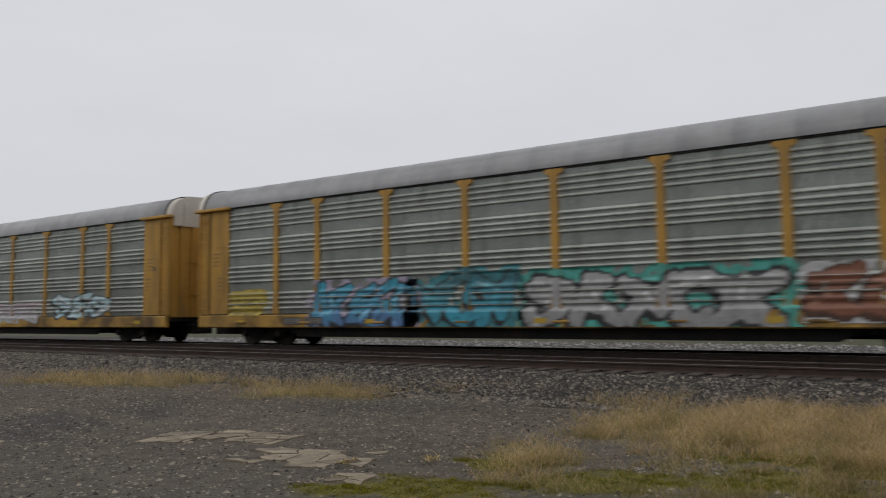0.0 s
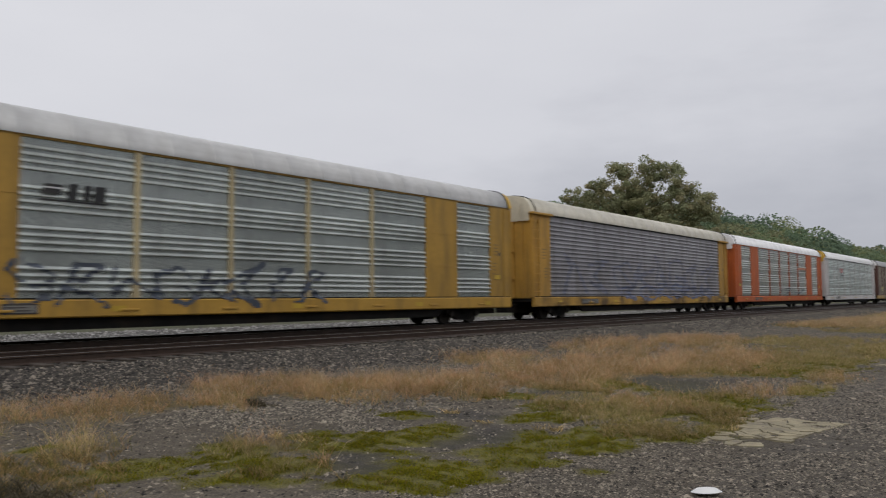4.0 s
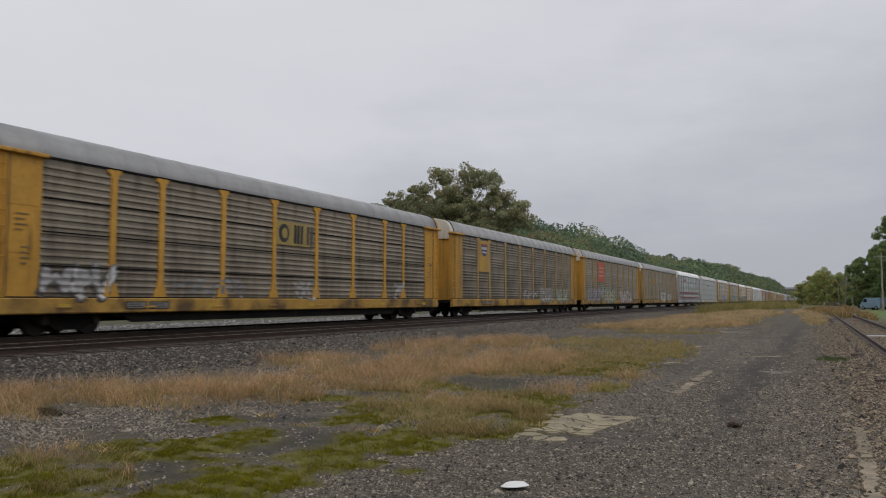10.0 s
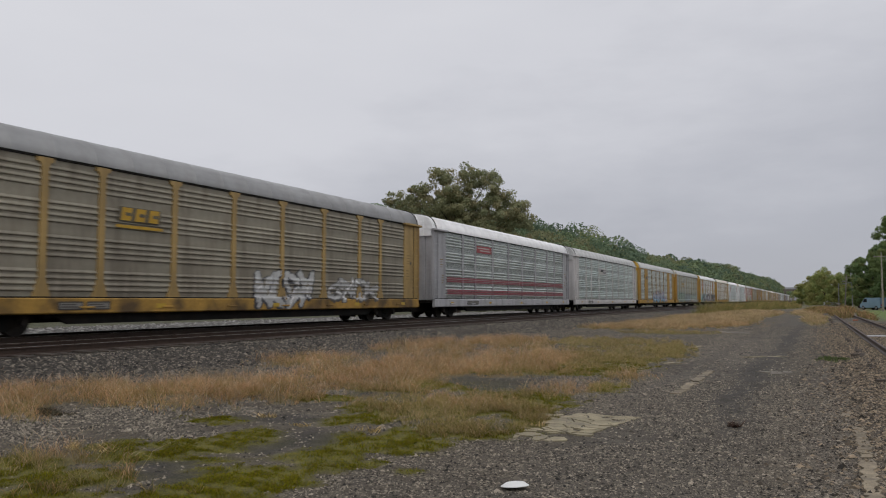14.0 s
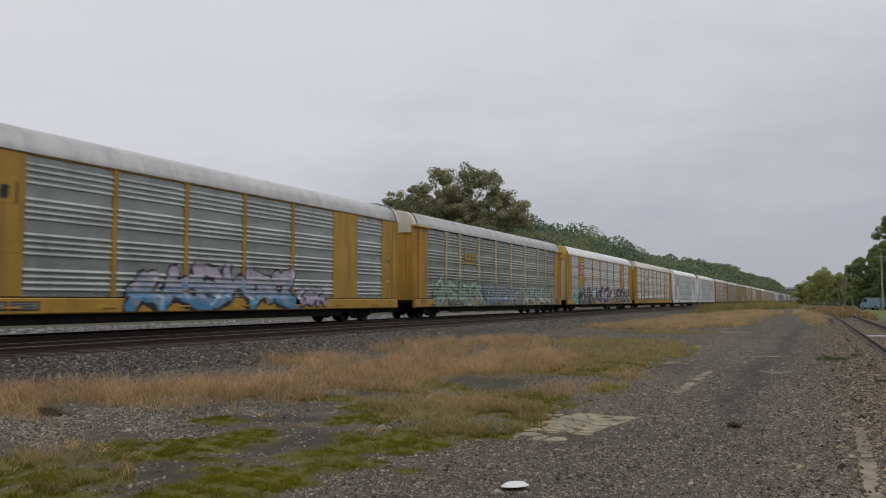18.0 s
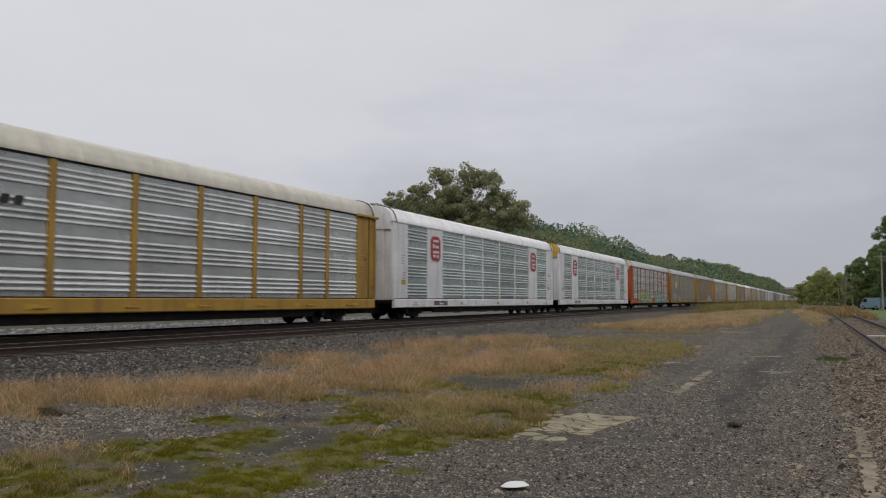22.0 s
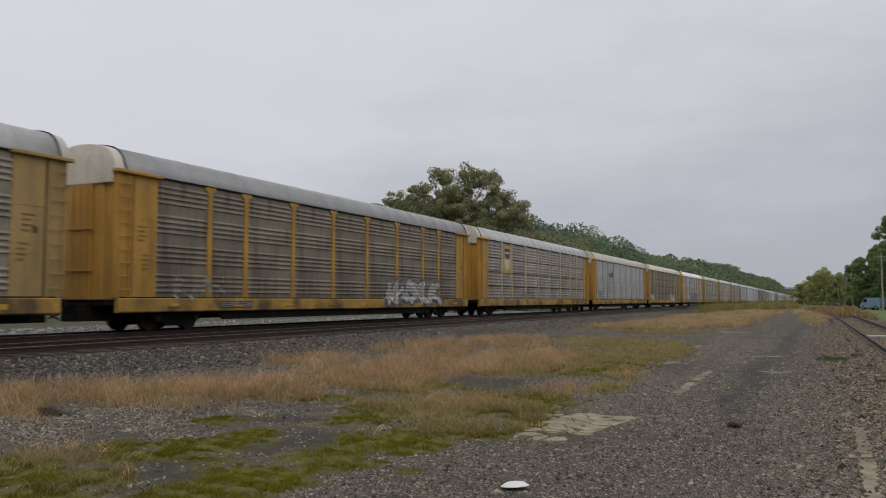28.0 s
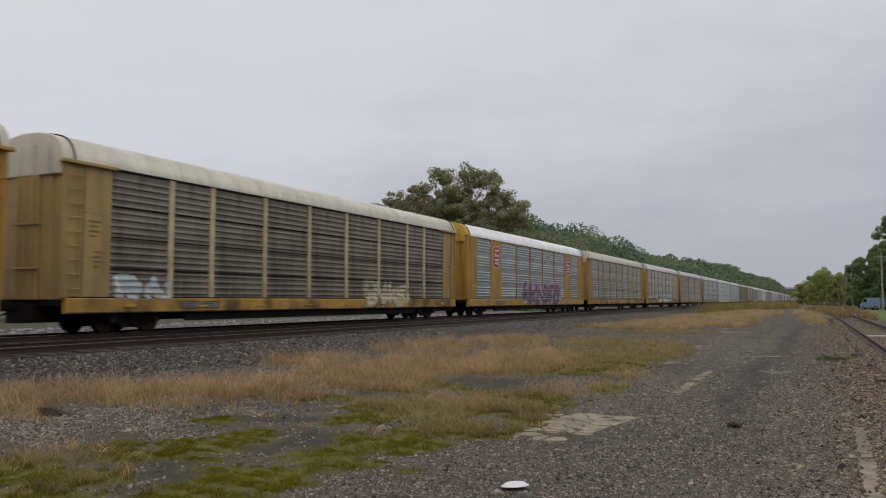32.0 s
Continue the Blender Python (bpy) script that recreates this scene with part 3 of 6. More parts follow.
def stones(name, n, place, size, mat, label, seed):
    """Loose angular stones, all in one mesh."""
    r = np.random.RandomState(seed)
    x, y, z = place(r, n)
    n = len(x)
    base = np.array([(1, 0, 0), (-0.5, 0.87, 0), (-0.5, -0.87, 0), (0.15, 0.1, 0.8), (-0.1, -0.1, -0.6)])
    tri = np.array([(0, 1, 3), (1, 2, 3), (2, 0, 3)])
    s = size * r.uniform(0.5, 1.3, n) * (1 + (r.uniform(0, 1, n) > 0.93) * 0.8)
    a = r.uniform(0, math.tau, n)
    v = base[None] * (1 + 0.35 * r.uniform(-1, 1, (n, 5, 3))) * s[:, None, None] * np.array([1.1, 0.85, 0.7])
    c, q = np.cos(a)[:, None], np.sin(a)[:, None]
    v = np.stack([v[:, :, 0] * c - v[:, :, 1] * q, v[:, :, 0] * q + v[:, :, 1] * c, v[:, :, 2]], -1) + np.stack([x, y, z], -1)[:, None]
    f = (tri[None] + 5 * np.arange(n)[:, None, None]).reshape(-1, 3)
    tagged(part(name, mesh_np(name, v.reshape(-1, 3), f), mat), label, "stones", kind="stuff")


def on_shoulder(r, n):
    y = -30 + 115 * r.uniform(0, 1, n) ** 1.35
    x = r.uniform(-14.9, -12.5, n)
    top = RAIL_Z - 0.20
    return x, y, np.clip(top + (x + 14.75) / -1.85 * (top + 0.12) * 1.0, -0.02, top) * 1.0


def on_lot(r, n):
    y = -19 + 72 * r.uniform(0, 1, n) ** 1.15
    x = r.uniform(-12.5, 2.0, n)
    keep = (patch_mask(x, y, MOSS) < 0.5) & (patch_mask(x, y, DRYSPOTS) < 0.6) & (np.hypot(x, y) > 2.2) & (lane(x, y) < r.uniform(0.2, 0.9, n))
    x, y = x[keep], y[keep]
    return x, y, ground_z(x, y)


def on_pale(r, n):
    y = r.uniform(-6, 13, n)
    x = r.uniform(-10.5, -5.5, n)
    keep = (patch_mask(x, y, PALE, 0.8) > r.uniform(0.05, 1, n)) & (patch_mask(x, y, MOSS, 0.9) < 0.5)
    x, y = x[keep], y[keep]
    return x, y, ground_z(x, y)


def on_road(r, n):
    y = 4.0 + 13 * r.uniform(0, 1, n) ** 1.1
    x = r.uniform(-5.0, 2.6, n)
    keep = (patch_mask(x, y, MOSS) < 0.5) & (np.abs(x + 2.62) + np.abs(y - 9.5) > 1.1) & (lane(x, y) < r.uniform(0.2, 0.9, n))
    x, y = x[keep], y[keep]
    return x, y, ground_z(x, y)


def in_track(r, n):
    y = -30 + 90 * r.uniform(0, 1, n) ** 1.2
    x = r.uniform(-18.8, -14.8, n)
    return x, y, np.full(n, RAIL_Z - 0.20)


def past_train(r, n):
    y = -40 + 120 * r.uniform(0, 1, n) ** 1.2
    return r.uniform(-30.5, -21.8, n), y, np.full(n, RAIL_Z - 0.21)


def by_siding(r, n):
    y = 5 + 55 * r.uniform(0, 1, n) ** 1.3
    x = 4.6 - 3.7 * r.uniform(0, 1, n) - 0.55 * np.abs(r.normal(0, 1, n))
    return x, y, ground_z(x, y) + 0.006


stones("ballast_stones", 95000, on_shoulder, 0.037, STONE, "angular grey ballast stones on the track shoulder", 5)
stones("track_stones", 16000, in_track, 0.05, OILY, "grey ballast stones between the tracks", 6)
stones("far_track_stones", 30000, past_train, 0.06, BRIGHTSTONE, "pale ballast stones behind the train", 16)
stones("gravel_stones", 150000, on_lot, 0.020, LOTSTONE, "small loose grey gravel on the lot", 7)
stones("pale_stones", 170000, on_pale, 0.020, PALESTONE, "patch of pale grey crushed stone in the lot", 10)
stones("road_stones", 150000, on_road, 0.0125, LOTSTONE, "fine dark gravel of the lot road", 9)
stones("siding_stones", 90000, by_siding, 0.027, BROWNSTONE, "loose stones beside the old siding", 8)


def blades(name, n, place, height, width, tints, label, seed, lean=0.35, lift=0.0, green=0.0):
    """Thin upright blades with bent tips, all in one mesh."""
    r = np.random.RandomState(seed)
    x, y, z, k = place(r, n)
    n = len(x)
    h = height * r.uniform(0.45, 1.25, n) * k
    z = z + lift * r.uniform(0.35, 1.15, n) * k
    a, l = r.uniform(0, math.tau, n), lean * h * r.uniform(0.2, 1.2, n)
    w = width * (1 + np.hypot(x, y) / 22)
    b = r.uniform(0, math.tau, n)
    dx, dy = np.cos(a) * w / 2, np.sin(a) * w / 2
    lx, ly = np.cos(b) * l, np.sin(b) * l
    p0 = np.stack([x - dx, y - dy, z], -1)
    p1 = np.stack([x + dx, y + dy, z], -1)
    p2 = np.stack([x + dx * 0.8 + lx * 0.4, y + dy * 0.8 + ly * 0.4, z + h * 0.65], -1)
    p3 = np.stack([x - dx * 0.8 + lx * 0.4, y - dy * 0.8 + ly * 0.4, z + h * 0.65], -1)
    p4 = np.stack([x + lx, y + ly, z + h], -1)
    v = np.stack([p0, p1, p2, p3, p4], 1).reshape(-1, 3)
    i = 5 * np.arange(n)[:, None]
    f = np.concatenate([i + [[0, 1, 2]], i + [[0, 2, 3]], i + [[3, 2, 4]]]).reshape(-1, 3)
    tints = np.array(tints)
    pick = r.randint(0, len(tints), n)
    near = np.clip(waves(x, y, 2.5, 31) * 0.5 + 0.5, 0, 1)[:, None]
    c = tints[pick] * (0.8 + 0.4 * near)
    # each blade is coloured darker at its foot and paler at its tip
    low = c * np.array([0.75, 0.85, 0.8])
    if green:
        g = np.clip(waves(x, y, 1.7, 33) * 1.1 + 0.15 + 0.3 * waves(x, y, 0.5, 34), 0, 1)[:, None] * green
        olive = np.array([(0.19, 0.17, 0.05)]) * (0.8 + 0.4 * near)
        low = low * (1 - np.clip(g + 0.45, 0, 0.9)) + olive * np.clip(g + 0.45, 0, 0.9)
        c = c * (1 - 0.75 * g) + olive * 0.75 * g
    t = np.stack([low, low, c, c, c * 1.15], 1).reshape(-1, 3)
    tagged(part(name, mesh_np(name, v, f, t), DRY), label, "grass", kind="stuff")


def in_spots(spots, lo, hi, floor=0.35, wob=0.6, y0=-22, y1=60, lump=0.9, rough=0.6):
    """Places scattered over a set of ellipses, denser near the lot's edge, thinned by noise."""
    def place(r, n):
        sp = np.array(spots, float)
        p = sp[:, 2] * sp[:, 3] / (1 + np.hypot(sp[:, 0], sp[:, 1]) / 12)
        k = r.choice(len(sp), n, p=p / p.sum())
        a, d = r.uniform(0, math.tau, n), 1.45 * np.sqrt(r.uniform(0, 1, n))
        u, v = sp[k, 2] * d * np.cos(a), sp[k, 3] * d * np.sin(a)
        t = np.radians(sp[k, 4])
        x, y = sp[k, 0] + u * np.cos(t) - v * np.sin(t), sp[k, 1] + u * np.sin(t) + v * np.cos(t)
        rag = ragged(x, y)
        m = np.clip((1.25 + wob * rag - d) / 0.5, 0, 1)
        keep = (m * (0.6 + 0.6 * waves(x, y, 0.45, 41)) > floor * r.uniform(0.3, 1.6, n)) & (x > lo) & (x < hi) & (y > y0) & (y < y1) & (patch_mask(x, y, SOOT, 0.8) < 0.3 + 0.7 * r.uniform(0, 1, n) ** 2)
        x, y, m = x[keep], y[keep], m[keep]
        return x, y, ground_z(x, y), (0.45 + 0.55 * m) * np.clip(0.85 + rough * waves(x, y, lump, 43), 0.2, 1.9)
    return place


DRY_TINTS = [tuple(c * k for c, k in zip(q, (1.42, 1.34, 1.5))) for q in ((0.46, 0.285, 0.145), (0.50, 0.325, 0.175), (0.42, 0.245, 0.115), (0.46, 0.305, 0.155), (0.36, 0.22, 0.10), (0.25, 0.21, 0.07), (0.50, 0.36, 0.20))]
SEED_TINTS = [(0.66, 0.49, 0.36), (0.70, 0.54, 0.40), (0.60, 0.43, 0.29)]
STRAW_TINTS = [(0.70, 0.48, 0.26), (0.64, 0.46, 0.23), (0.74, 0.54, 0.33), (0.47, 0.39, 0.15), (0.60, 0.42, 0.21), (0.38, 0.33, 0.11)]
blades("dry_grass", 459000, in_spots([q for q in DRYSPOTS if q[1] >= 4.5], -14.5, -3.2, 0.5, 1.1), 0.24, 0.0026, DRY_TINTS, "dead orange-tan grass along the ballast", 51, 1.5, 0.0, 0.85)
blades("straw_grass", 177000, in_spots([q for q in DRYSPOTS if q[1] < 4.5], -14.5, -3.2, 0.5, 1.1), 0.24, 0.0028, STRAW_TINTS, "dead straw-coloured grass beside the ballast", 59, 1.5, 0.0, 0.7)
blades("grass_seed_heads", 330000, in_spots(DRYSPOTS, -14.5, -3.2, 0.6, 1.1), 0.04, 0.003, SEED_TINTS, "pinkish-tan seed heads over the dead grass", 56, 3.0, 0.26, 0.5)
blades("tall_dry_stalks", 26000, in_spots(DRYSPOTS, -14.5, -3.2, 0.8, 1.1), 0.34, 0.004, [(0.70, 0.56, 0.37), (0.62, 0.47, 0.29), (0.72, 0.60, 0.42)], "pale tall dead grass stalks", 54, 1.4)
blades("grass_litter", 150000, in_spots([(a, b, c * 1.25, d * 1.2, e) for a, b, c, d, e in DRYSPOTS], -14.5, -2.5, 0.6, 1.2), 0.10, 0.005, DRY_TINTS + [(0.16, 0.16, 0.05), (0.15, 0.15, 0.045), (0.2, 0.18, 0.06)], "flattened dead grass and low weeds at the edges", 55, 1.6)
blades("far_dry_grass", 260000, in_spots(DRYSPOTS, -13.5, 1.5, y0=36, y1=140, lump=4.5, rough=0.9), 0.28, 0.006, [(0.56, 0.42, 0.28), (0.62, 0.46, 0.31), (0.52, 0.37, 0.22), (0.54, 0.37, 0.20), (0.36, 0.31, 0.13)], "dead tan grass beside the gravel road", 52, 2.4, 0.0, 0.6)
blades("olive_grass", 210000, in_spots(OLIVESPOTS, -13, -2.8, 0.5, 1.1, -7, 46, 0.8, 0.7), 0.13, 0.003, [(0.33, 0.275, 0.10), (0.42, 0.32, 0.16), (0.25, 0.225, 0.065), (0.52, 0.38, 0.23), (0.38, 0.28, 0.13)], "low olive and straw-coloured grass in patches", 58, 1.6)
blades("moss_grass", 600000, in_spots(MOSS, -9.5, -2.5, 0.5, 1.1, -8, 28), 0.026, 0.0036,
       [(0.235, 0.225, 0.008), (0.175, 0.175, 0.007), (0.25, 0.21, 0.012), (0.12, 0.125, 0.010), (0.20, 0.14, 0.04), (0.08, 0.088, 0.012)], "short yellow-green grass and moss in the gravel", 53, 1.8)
blades("short_weeds", 60000, in_spots([(-10.49, 7.73, 0.55, 0.28, 155), (-5.94, 4.73, 0.45, 0.19, -161), (-5.76, 5.5, 0.2, 0.13, 163), (-3.65, 8.92, 0.32, 0.23, 108), (-4.12, 8.61, 0.39, 0.34, 115), (-6.99, 12.47, 0.62, 0.53, -163), (-3.73, 10.59, 0.77, 0.29, 108), (-5.03, 5.12, 0.2, 0.11, -165), (-5.81, 10.55, 0.45, 0.43, 152), (-8, 3.2, 1.2, 1, 0), (-7.6, 2.2, 0.7, 0.8, 0)], -10, -3, 0.7, 1.2, -4, 20), 0.10, 0.004,
       [(0.40, 0.25, 0.11), (0.17, 0.16, 0.045), (0.30, 0.21, 0.08), (0.13, 0.12, 0.04), (0.45, 0.32, 0.16)], "low brown and olive weeds among the moss", 57, 2.0)

# ---- the freight train: closed car-carrying wagons ----
SILL_Z0, SILL_Z1, SIDE_Z0, SIDE_Z1, EAVE_Z, CREST_Z = 0.62, 1.10, 1.09, 4.97, 5.09, 5.93
HALF, SIDE_X, PITCH = 13.5, 1.44, 28.6


def rib_levels(style):
    """The heights at which the ribs of a side sheet start."""
    if style == "even":
        return [SIDE_Z0 + 0.12 + 0.205 * i for i in range(18)]
    out = []
    for g in range(4):
        top = SIDE_Z1 - 0.10 - g * 0.97
        out += [top - 0.172 * (i + 1) for i in range(4)]
    return sorted(out)


def side_profile(style):
    p, k = [(SIDE_X, SIDE_Z0)], 0.72 if style == "group" else 0.52
    for z in rib_levels(style):
        p += [(SIDE_X, z), (SIDE_X + 0.072 * k, z + 0.012), (SIDE_X + 0.080 * k, z + 0.036), (SIDE_X, z + 0.105)]
    return p + [(SIDE_X, SIDE_Z1)]


def profile_x(style, z):
    p = side_profile(style)
    return np.interp(z, [q[1] for q in p], [q[0] for q in p])


MESHES = {}


def shared(key, make):
    if key not in MESHES:
        MESHES[key] = built(key[0], make)
    return MESHES[key]


def panel_mesh(style, w):
    def make(bm):
        p = side_profile(style)
        back = SIDE_X - 0.02
        rows = [[bm.verts.new((x, y, z)) for x, z in p] for y in (-w / 2, w / 2)]
        for i in range(len(p) - 1):
            bm.faces.new((rows[0][i], rows[1][i], rows[1][i + 1], rows[0][i + 1]))
        b = [[bm.verts.new((back, y, z)) for z in (SIDE_Z0, SIDE_Z1)] for y in (-w / 2, w / 2)]
        bm.faces.new((b[0][0], b[0][1], b[1][1], b[1][0]))
    return shared(("side_panel", style, round(w, 3)), make)


def post_mesh(flare, base, w=0.23, depth=0.064):
    def make(bm):
        h, z0, z1 = w / 2, SIDE_Z0 - 0.02, SIDE_Z1 + 0.02
        right = [(h + base, z0), (h + base * 0.8, z0 + 0.10), (h, z0 + 0.55), (h, z1 - 0.30), (h + flare * 0.35, z1 - 0.14), (h + flare, z1 - 0.12), (h + flare, z1)]
        pts = right + [(-a, b) for a, b in right[::-1]]
        prism(bm, pts, "x", SIDE_X - 0.03, SIDE_X + depth)
    return shared(("post", flare, base, w), make)


def plate_mesh(w, depth=0.055):
    def make(bm):
        box(bm, SIDE_X - 0.03, SIDE_X + depth, -w / 2, w / 2, SIDE_Z0 - 0.01, SIDE_Z1 + 0.01, 0.012)
        for z in (2.3, 3.6):
            box(bm, SIDE_X + depth - 0.004, SIDE_X + depth + 0.008, -w / 2 + 0.02, w / 2 - 0.02, z - 0.012, z + 0.012)
    return shared(("solid_plate", round(w, 3)), make)


def roof_arc(k=1.0):
    """Half of the roof's cross-section, eave to crest: steep shoulders, rounded over to a nearly flat crown."""
    pts = [(1.53, -0.06), (1.53, 0.03), (1.50, 0.14), (1.44, 0.30), (1.34, 0.46), (1.20, 0.60), (1.0, 0.70), (0.75, 0.765), (0.4, 0.82), (0.0, CREST_Z - EAVE_Z)]
    return [(x * k, EAVE_Z + z) for x, z in pts]


def roof_mesh(rib=True):
    """The arched roof, with faint cross ribs."""
    def make(bm):
        half = roof_arc()
        pts = half + [(-a, b) for a, b in half[-2::-1]]
        n, end = 19, HALF - 0.36
        rows, ys = [], [(-end, 1.0)]
        for i in range(1, n):
            y = -end + 2 * end * i / n
            ys += [(y - 0.03, 1.0), (y - 0.015, 1.008), (y + 0.015, 1.008), (y + 0.03, 1.0)] if rib else [(y, 1.0)]
        ys.append((end, 1.0))
        for y, k in ys:
            rows.append([bm.verts.new((x * k, y, EAVE_Z + (z - EAVE_Z) * (k if z > EAVE_Z else 1))) for x, z in pts])
        for a, b in zip(rows, rows[1:]):
            for i in range(len(pts) - 1):
                f = bm.faces.new((a[i], a[i + 1], b[i + 1], b[i]))
                f.smooth = True
        for r in (rows[0], rows[-1]):
            bm.faces.new(r)
    return shared(("roof", rib), make)


def cap_mesh():
    """The hood that closes the roof over an end door, with its flat face."""
    def make(bm):
        half = [(1.36, EAVE_Z - 0.44), (1.36, EAVE_Z - 0.08)] + roof_arc(0.992)
        pts = half + [(-a, b) for a, b in half[-2::-1]]
        rows = []
        for y, k in ((0.0, 1.0), (0.33, 1.0), (0.36, 0.985)):
            rows.append([bm.verts.new((x * k, y, EAVE_Z + (z - EAVE_Z) * k - 0.006 if z > EAVE_Z else z)) for x, z in pts])
        for a, b in zip(rows, rows[1:]):
            for i in range(len(pts) - 1):
                bm.faces.new((a[i], a[i + 1], b[i + 1], b[i]))
        bm.faces.new(rows[-1]), bm.faces.new(rows[0][::-1])
        for x in (-0.9, -0.3, 0.3, 0.9):
            box(bm, x - 0.02, x + 0.02, 0.35, 0.39, EAVE_Z - 0.38, EAVE_Z + 0.45)
    return shared(("roof_cap",), make)


def rim_mesh():
    """The thin bent bar that edges the roof at an end."""
    def make(bm):
        half = [(x * 1.008, z + (0.012 if z > EAVE_Z else 0)) for x, z in roof_arc()]
        pts = half + [(-a, b) for a, b in half[-2::-1]]
        for a, b in zip(pts, pts[1:]):
            rod(bm, (a[0], 0, a[1]), (b[0], 0, b[1]), 0.022, 5)
    return shared(("roof_rim",), make)


def door_leaf_mesh(k):
    """One vertical leaf of the folding end door, the middle leaves furthest out."""
    def make(bm):
        z0, z1 = 1.02, EAVE_Z - 0.40
        a, b, d = ((0.02, 0.48, 0.10), (0.50, 0.98, 0.04), (1.0, 1.44, 0.0))[abs(k) - 1]
        x0, x1 = sorted((math.copysign(a, k), math.copysign(b, k)))
        box(bm, x0, x1, -0.10, d, z0, z1, 0.025)
    return shared(("door_leaf", k), make)


def lock_rod_mesh():
    return shared(("lock_rod",), lambda bm: rod(bm, (0, 0.13, 1.12), (0, 0.13, EAVE_Z - 0.5), 0.02, 6))


def latch_mesh():
    return shared(("latch",), lambda bm: box(bm, -0.6, 0.6, 0.09, 0.15, 0, 0.07, 0.01))


def end_door(w, s, door, full=True):
    """The folding door that closes one end of a wagon, leaf by leaf."""
    rz = 0 if s > 0 else math.pi
    d = part("end_door", door_leaf_mesh(1), door, w, "folded end door", (0, s * (HALF - 0.12), 0), rz)
    for k in (-3, -2, -1, 2, 3):
        part("door_leaf", door_leaf_mesh(k), door, d)
    if full:
        for x in (-0.3, 0.3):
            part("lock_rod", lock_rod_mesh(), door, d, "", (x, 0, 0))
        for z in (1.9, 3.2):
            part("latch", latch_mesh(), door, d, "", (0, 0, z))


def ladder_mesh():
    def make(bm):
        for y in (-0.22, 0.22):
            rod(bm, (0, y, 1.15), (0, y, 4.75), 0.018, 6)
        for i in range(9):
            z = 1.35 + 0.41 * i
            rod(bm, (0.03, -0.24, z), (0.03, 0.24, z), 0.014, 6)
    return shared(("ladder",), make)


def corner_mesh():
    """The slim end column outside the end plate, with its folds."""
    def make(bm):
        box(bm, SIDE_X - 0.10, SIDE_X + 0.05, -0.32, 0.32, SIDE_Z0 - 0.02, SIDE_Z1 + 0.02, 0.02)
    return shared(("corner_post",), make)


def sill_mesh():
    def make(bm):
        pts = [(SIDE_X + 0.10, SILL_Z0 + 0.02), (SIDE_X + 0.12, SILL_Z0 + 0.05), (SIDE_X + 0.12, SILL_Z1 - 0.05), (SIDE_X + 0.08, SILL_Z1 - 0.02), (SIDE_X - 0.05, SILL_Z1), (SIDE_X - 0.05, SILL_Z0)]
        prism(bm, pts, "y", -HALF + 0.2, HALF - 0.2)
        for i in range(8):
            y = -HALF + 2.5 + i * 3.15
            box(bm, SIDE_X + 0.11, SIDE_X + 0.16, y - 0.25, y + 0.25, SILL_Z0 + 0.16, SILL_Z0 + 0.22, 0.01)
    return shared(("side_sill",), make)


def frame_mesh():
    """Dark underframe: centre sill, cross members, floor, brake gear."""
    def make(bm):
        box(bm, -1.38, 1.38, -HALF + 0.15, HALF - 0.15, 0.86, 1.05)
        prism(bm, [(-0.32, 0.36), (0.32, 0.36), (0.32, 0.9), (-0.32, 0.9)], "y", -HALF - 0.3, HALF + 0.3)
        prism(bm, [(-HALF + 4.2, 0.86), (-HALF + 5.2, 0.33), (HALF - 5.2, 0.33), (HALF - 4.2, 0.86)], "x", 1.22, 1.36)
        prism(bm, [(-HALF + 4.2, 0.86), (-HALF + 5.2, 0.33), (HALF - 5.2, 0.33), (HALF - 4.2, 0.86)], "x", -1.36, -1.22)
        for i in range(7):
            y = -9 + 3 * i
            box(bm, -1.36, 1.36, y - 0.1, y + 0.1, 0.5, 0.9)
        rod(bm, (0.8, -1.5, 0.62), (0.8, -0.3, 0.62), 0.2, 12)
        box(bm, 0.9, 1.25, 1.2, 1.9, 0.45, 0.85, 0.03)
        rod(bm, (1.0, -10.5, 0.55), (1.0, 10.5, 0.48), 0.02, 6)
    return shared(("underframe",), make)


def inner_mesh():
    """The plain inner wall and far side that close the wagon."""
    def make(bm):
        box(bm, -1.46, -1.40, -HALF + 0.1, HALF - 0.1, SIDE_Z0, EAVE_Z - 0.02)
        for i in range(10):
            y = -HALF + 1.7 + i * 2.62
            box(bm, -1.54, -1.44, y - 0.11, y + 0.11, SIDE_Z0, EAVE_Z - 0.05)
        for z in rib_levels("group"):
            box(bm, -1.50, -1.45, -HALF + 1.7, HALF - 1.7, z, z + 0.09)
        box(bm, -1.40, 1.36, -HALF + 0.5, HALF - 0.5, 2.9, 3.0)
    return shared(("far_side",), make)


def eave_mesh():
    def make(bm):
        box(bm, SIDE_X - 0.04, SIDE_X + 0.045, -HALF + 0.2, HALF - 0.2, SIDE_Z1 + 0.01, SIDE_Z1 + 0.06)
        box(bm, SIDE_X - 0.08, SIDE_X - 0.02, -HALF + 0.2, HALF - 0.2, SIDE_Z1 + 0.055, EAVE_Z - 0.03)
    return shared(("eave_rail",), make)


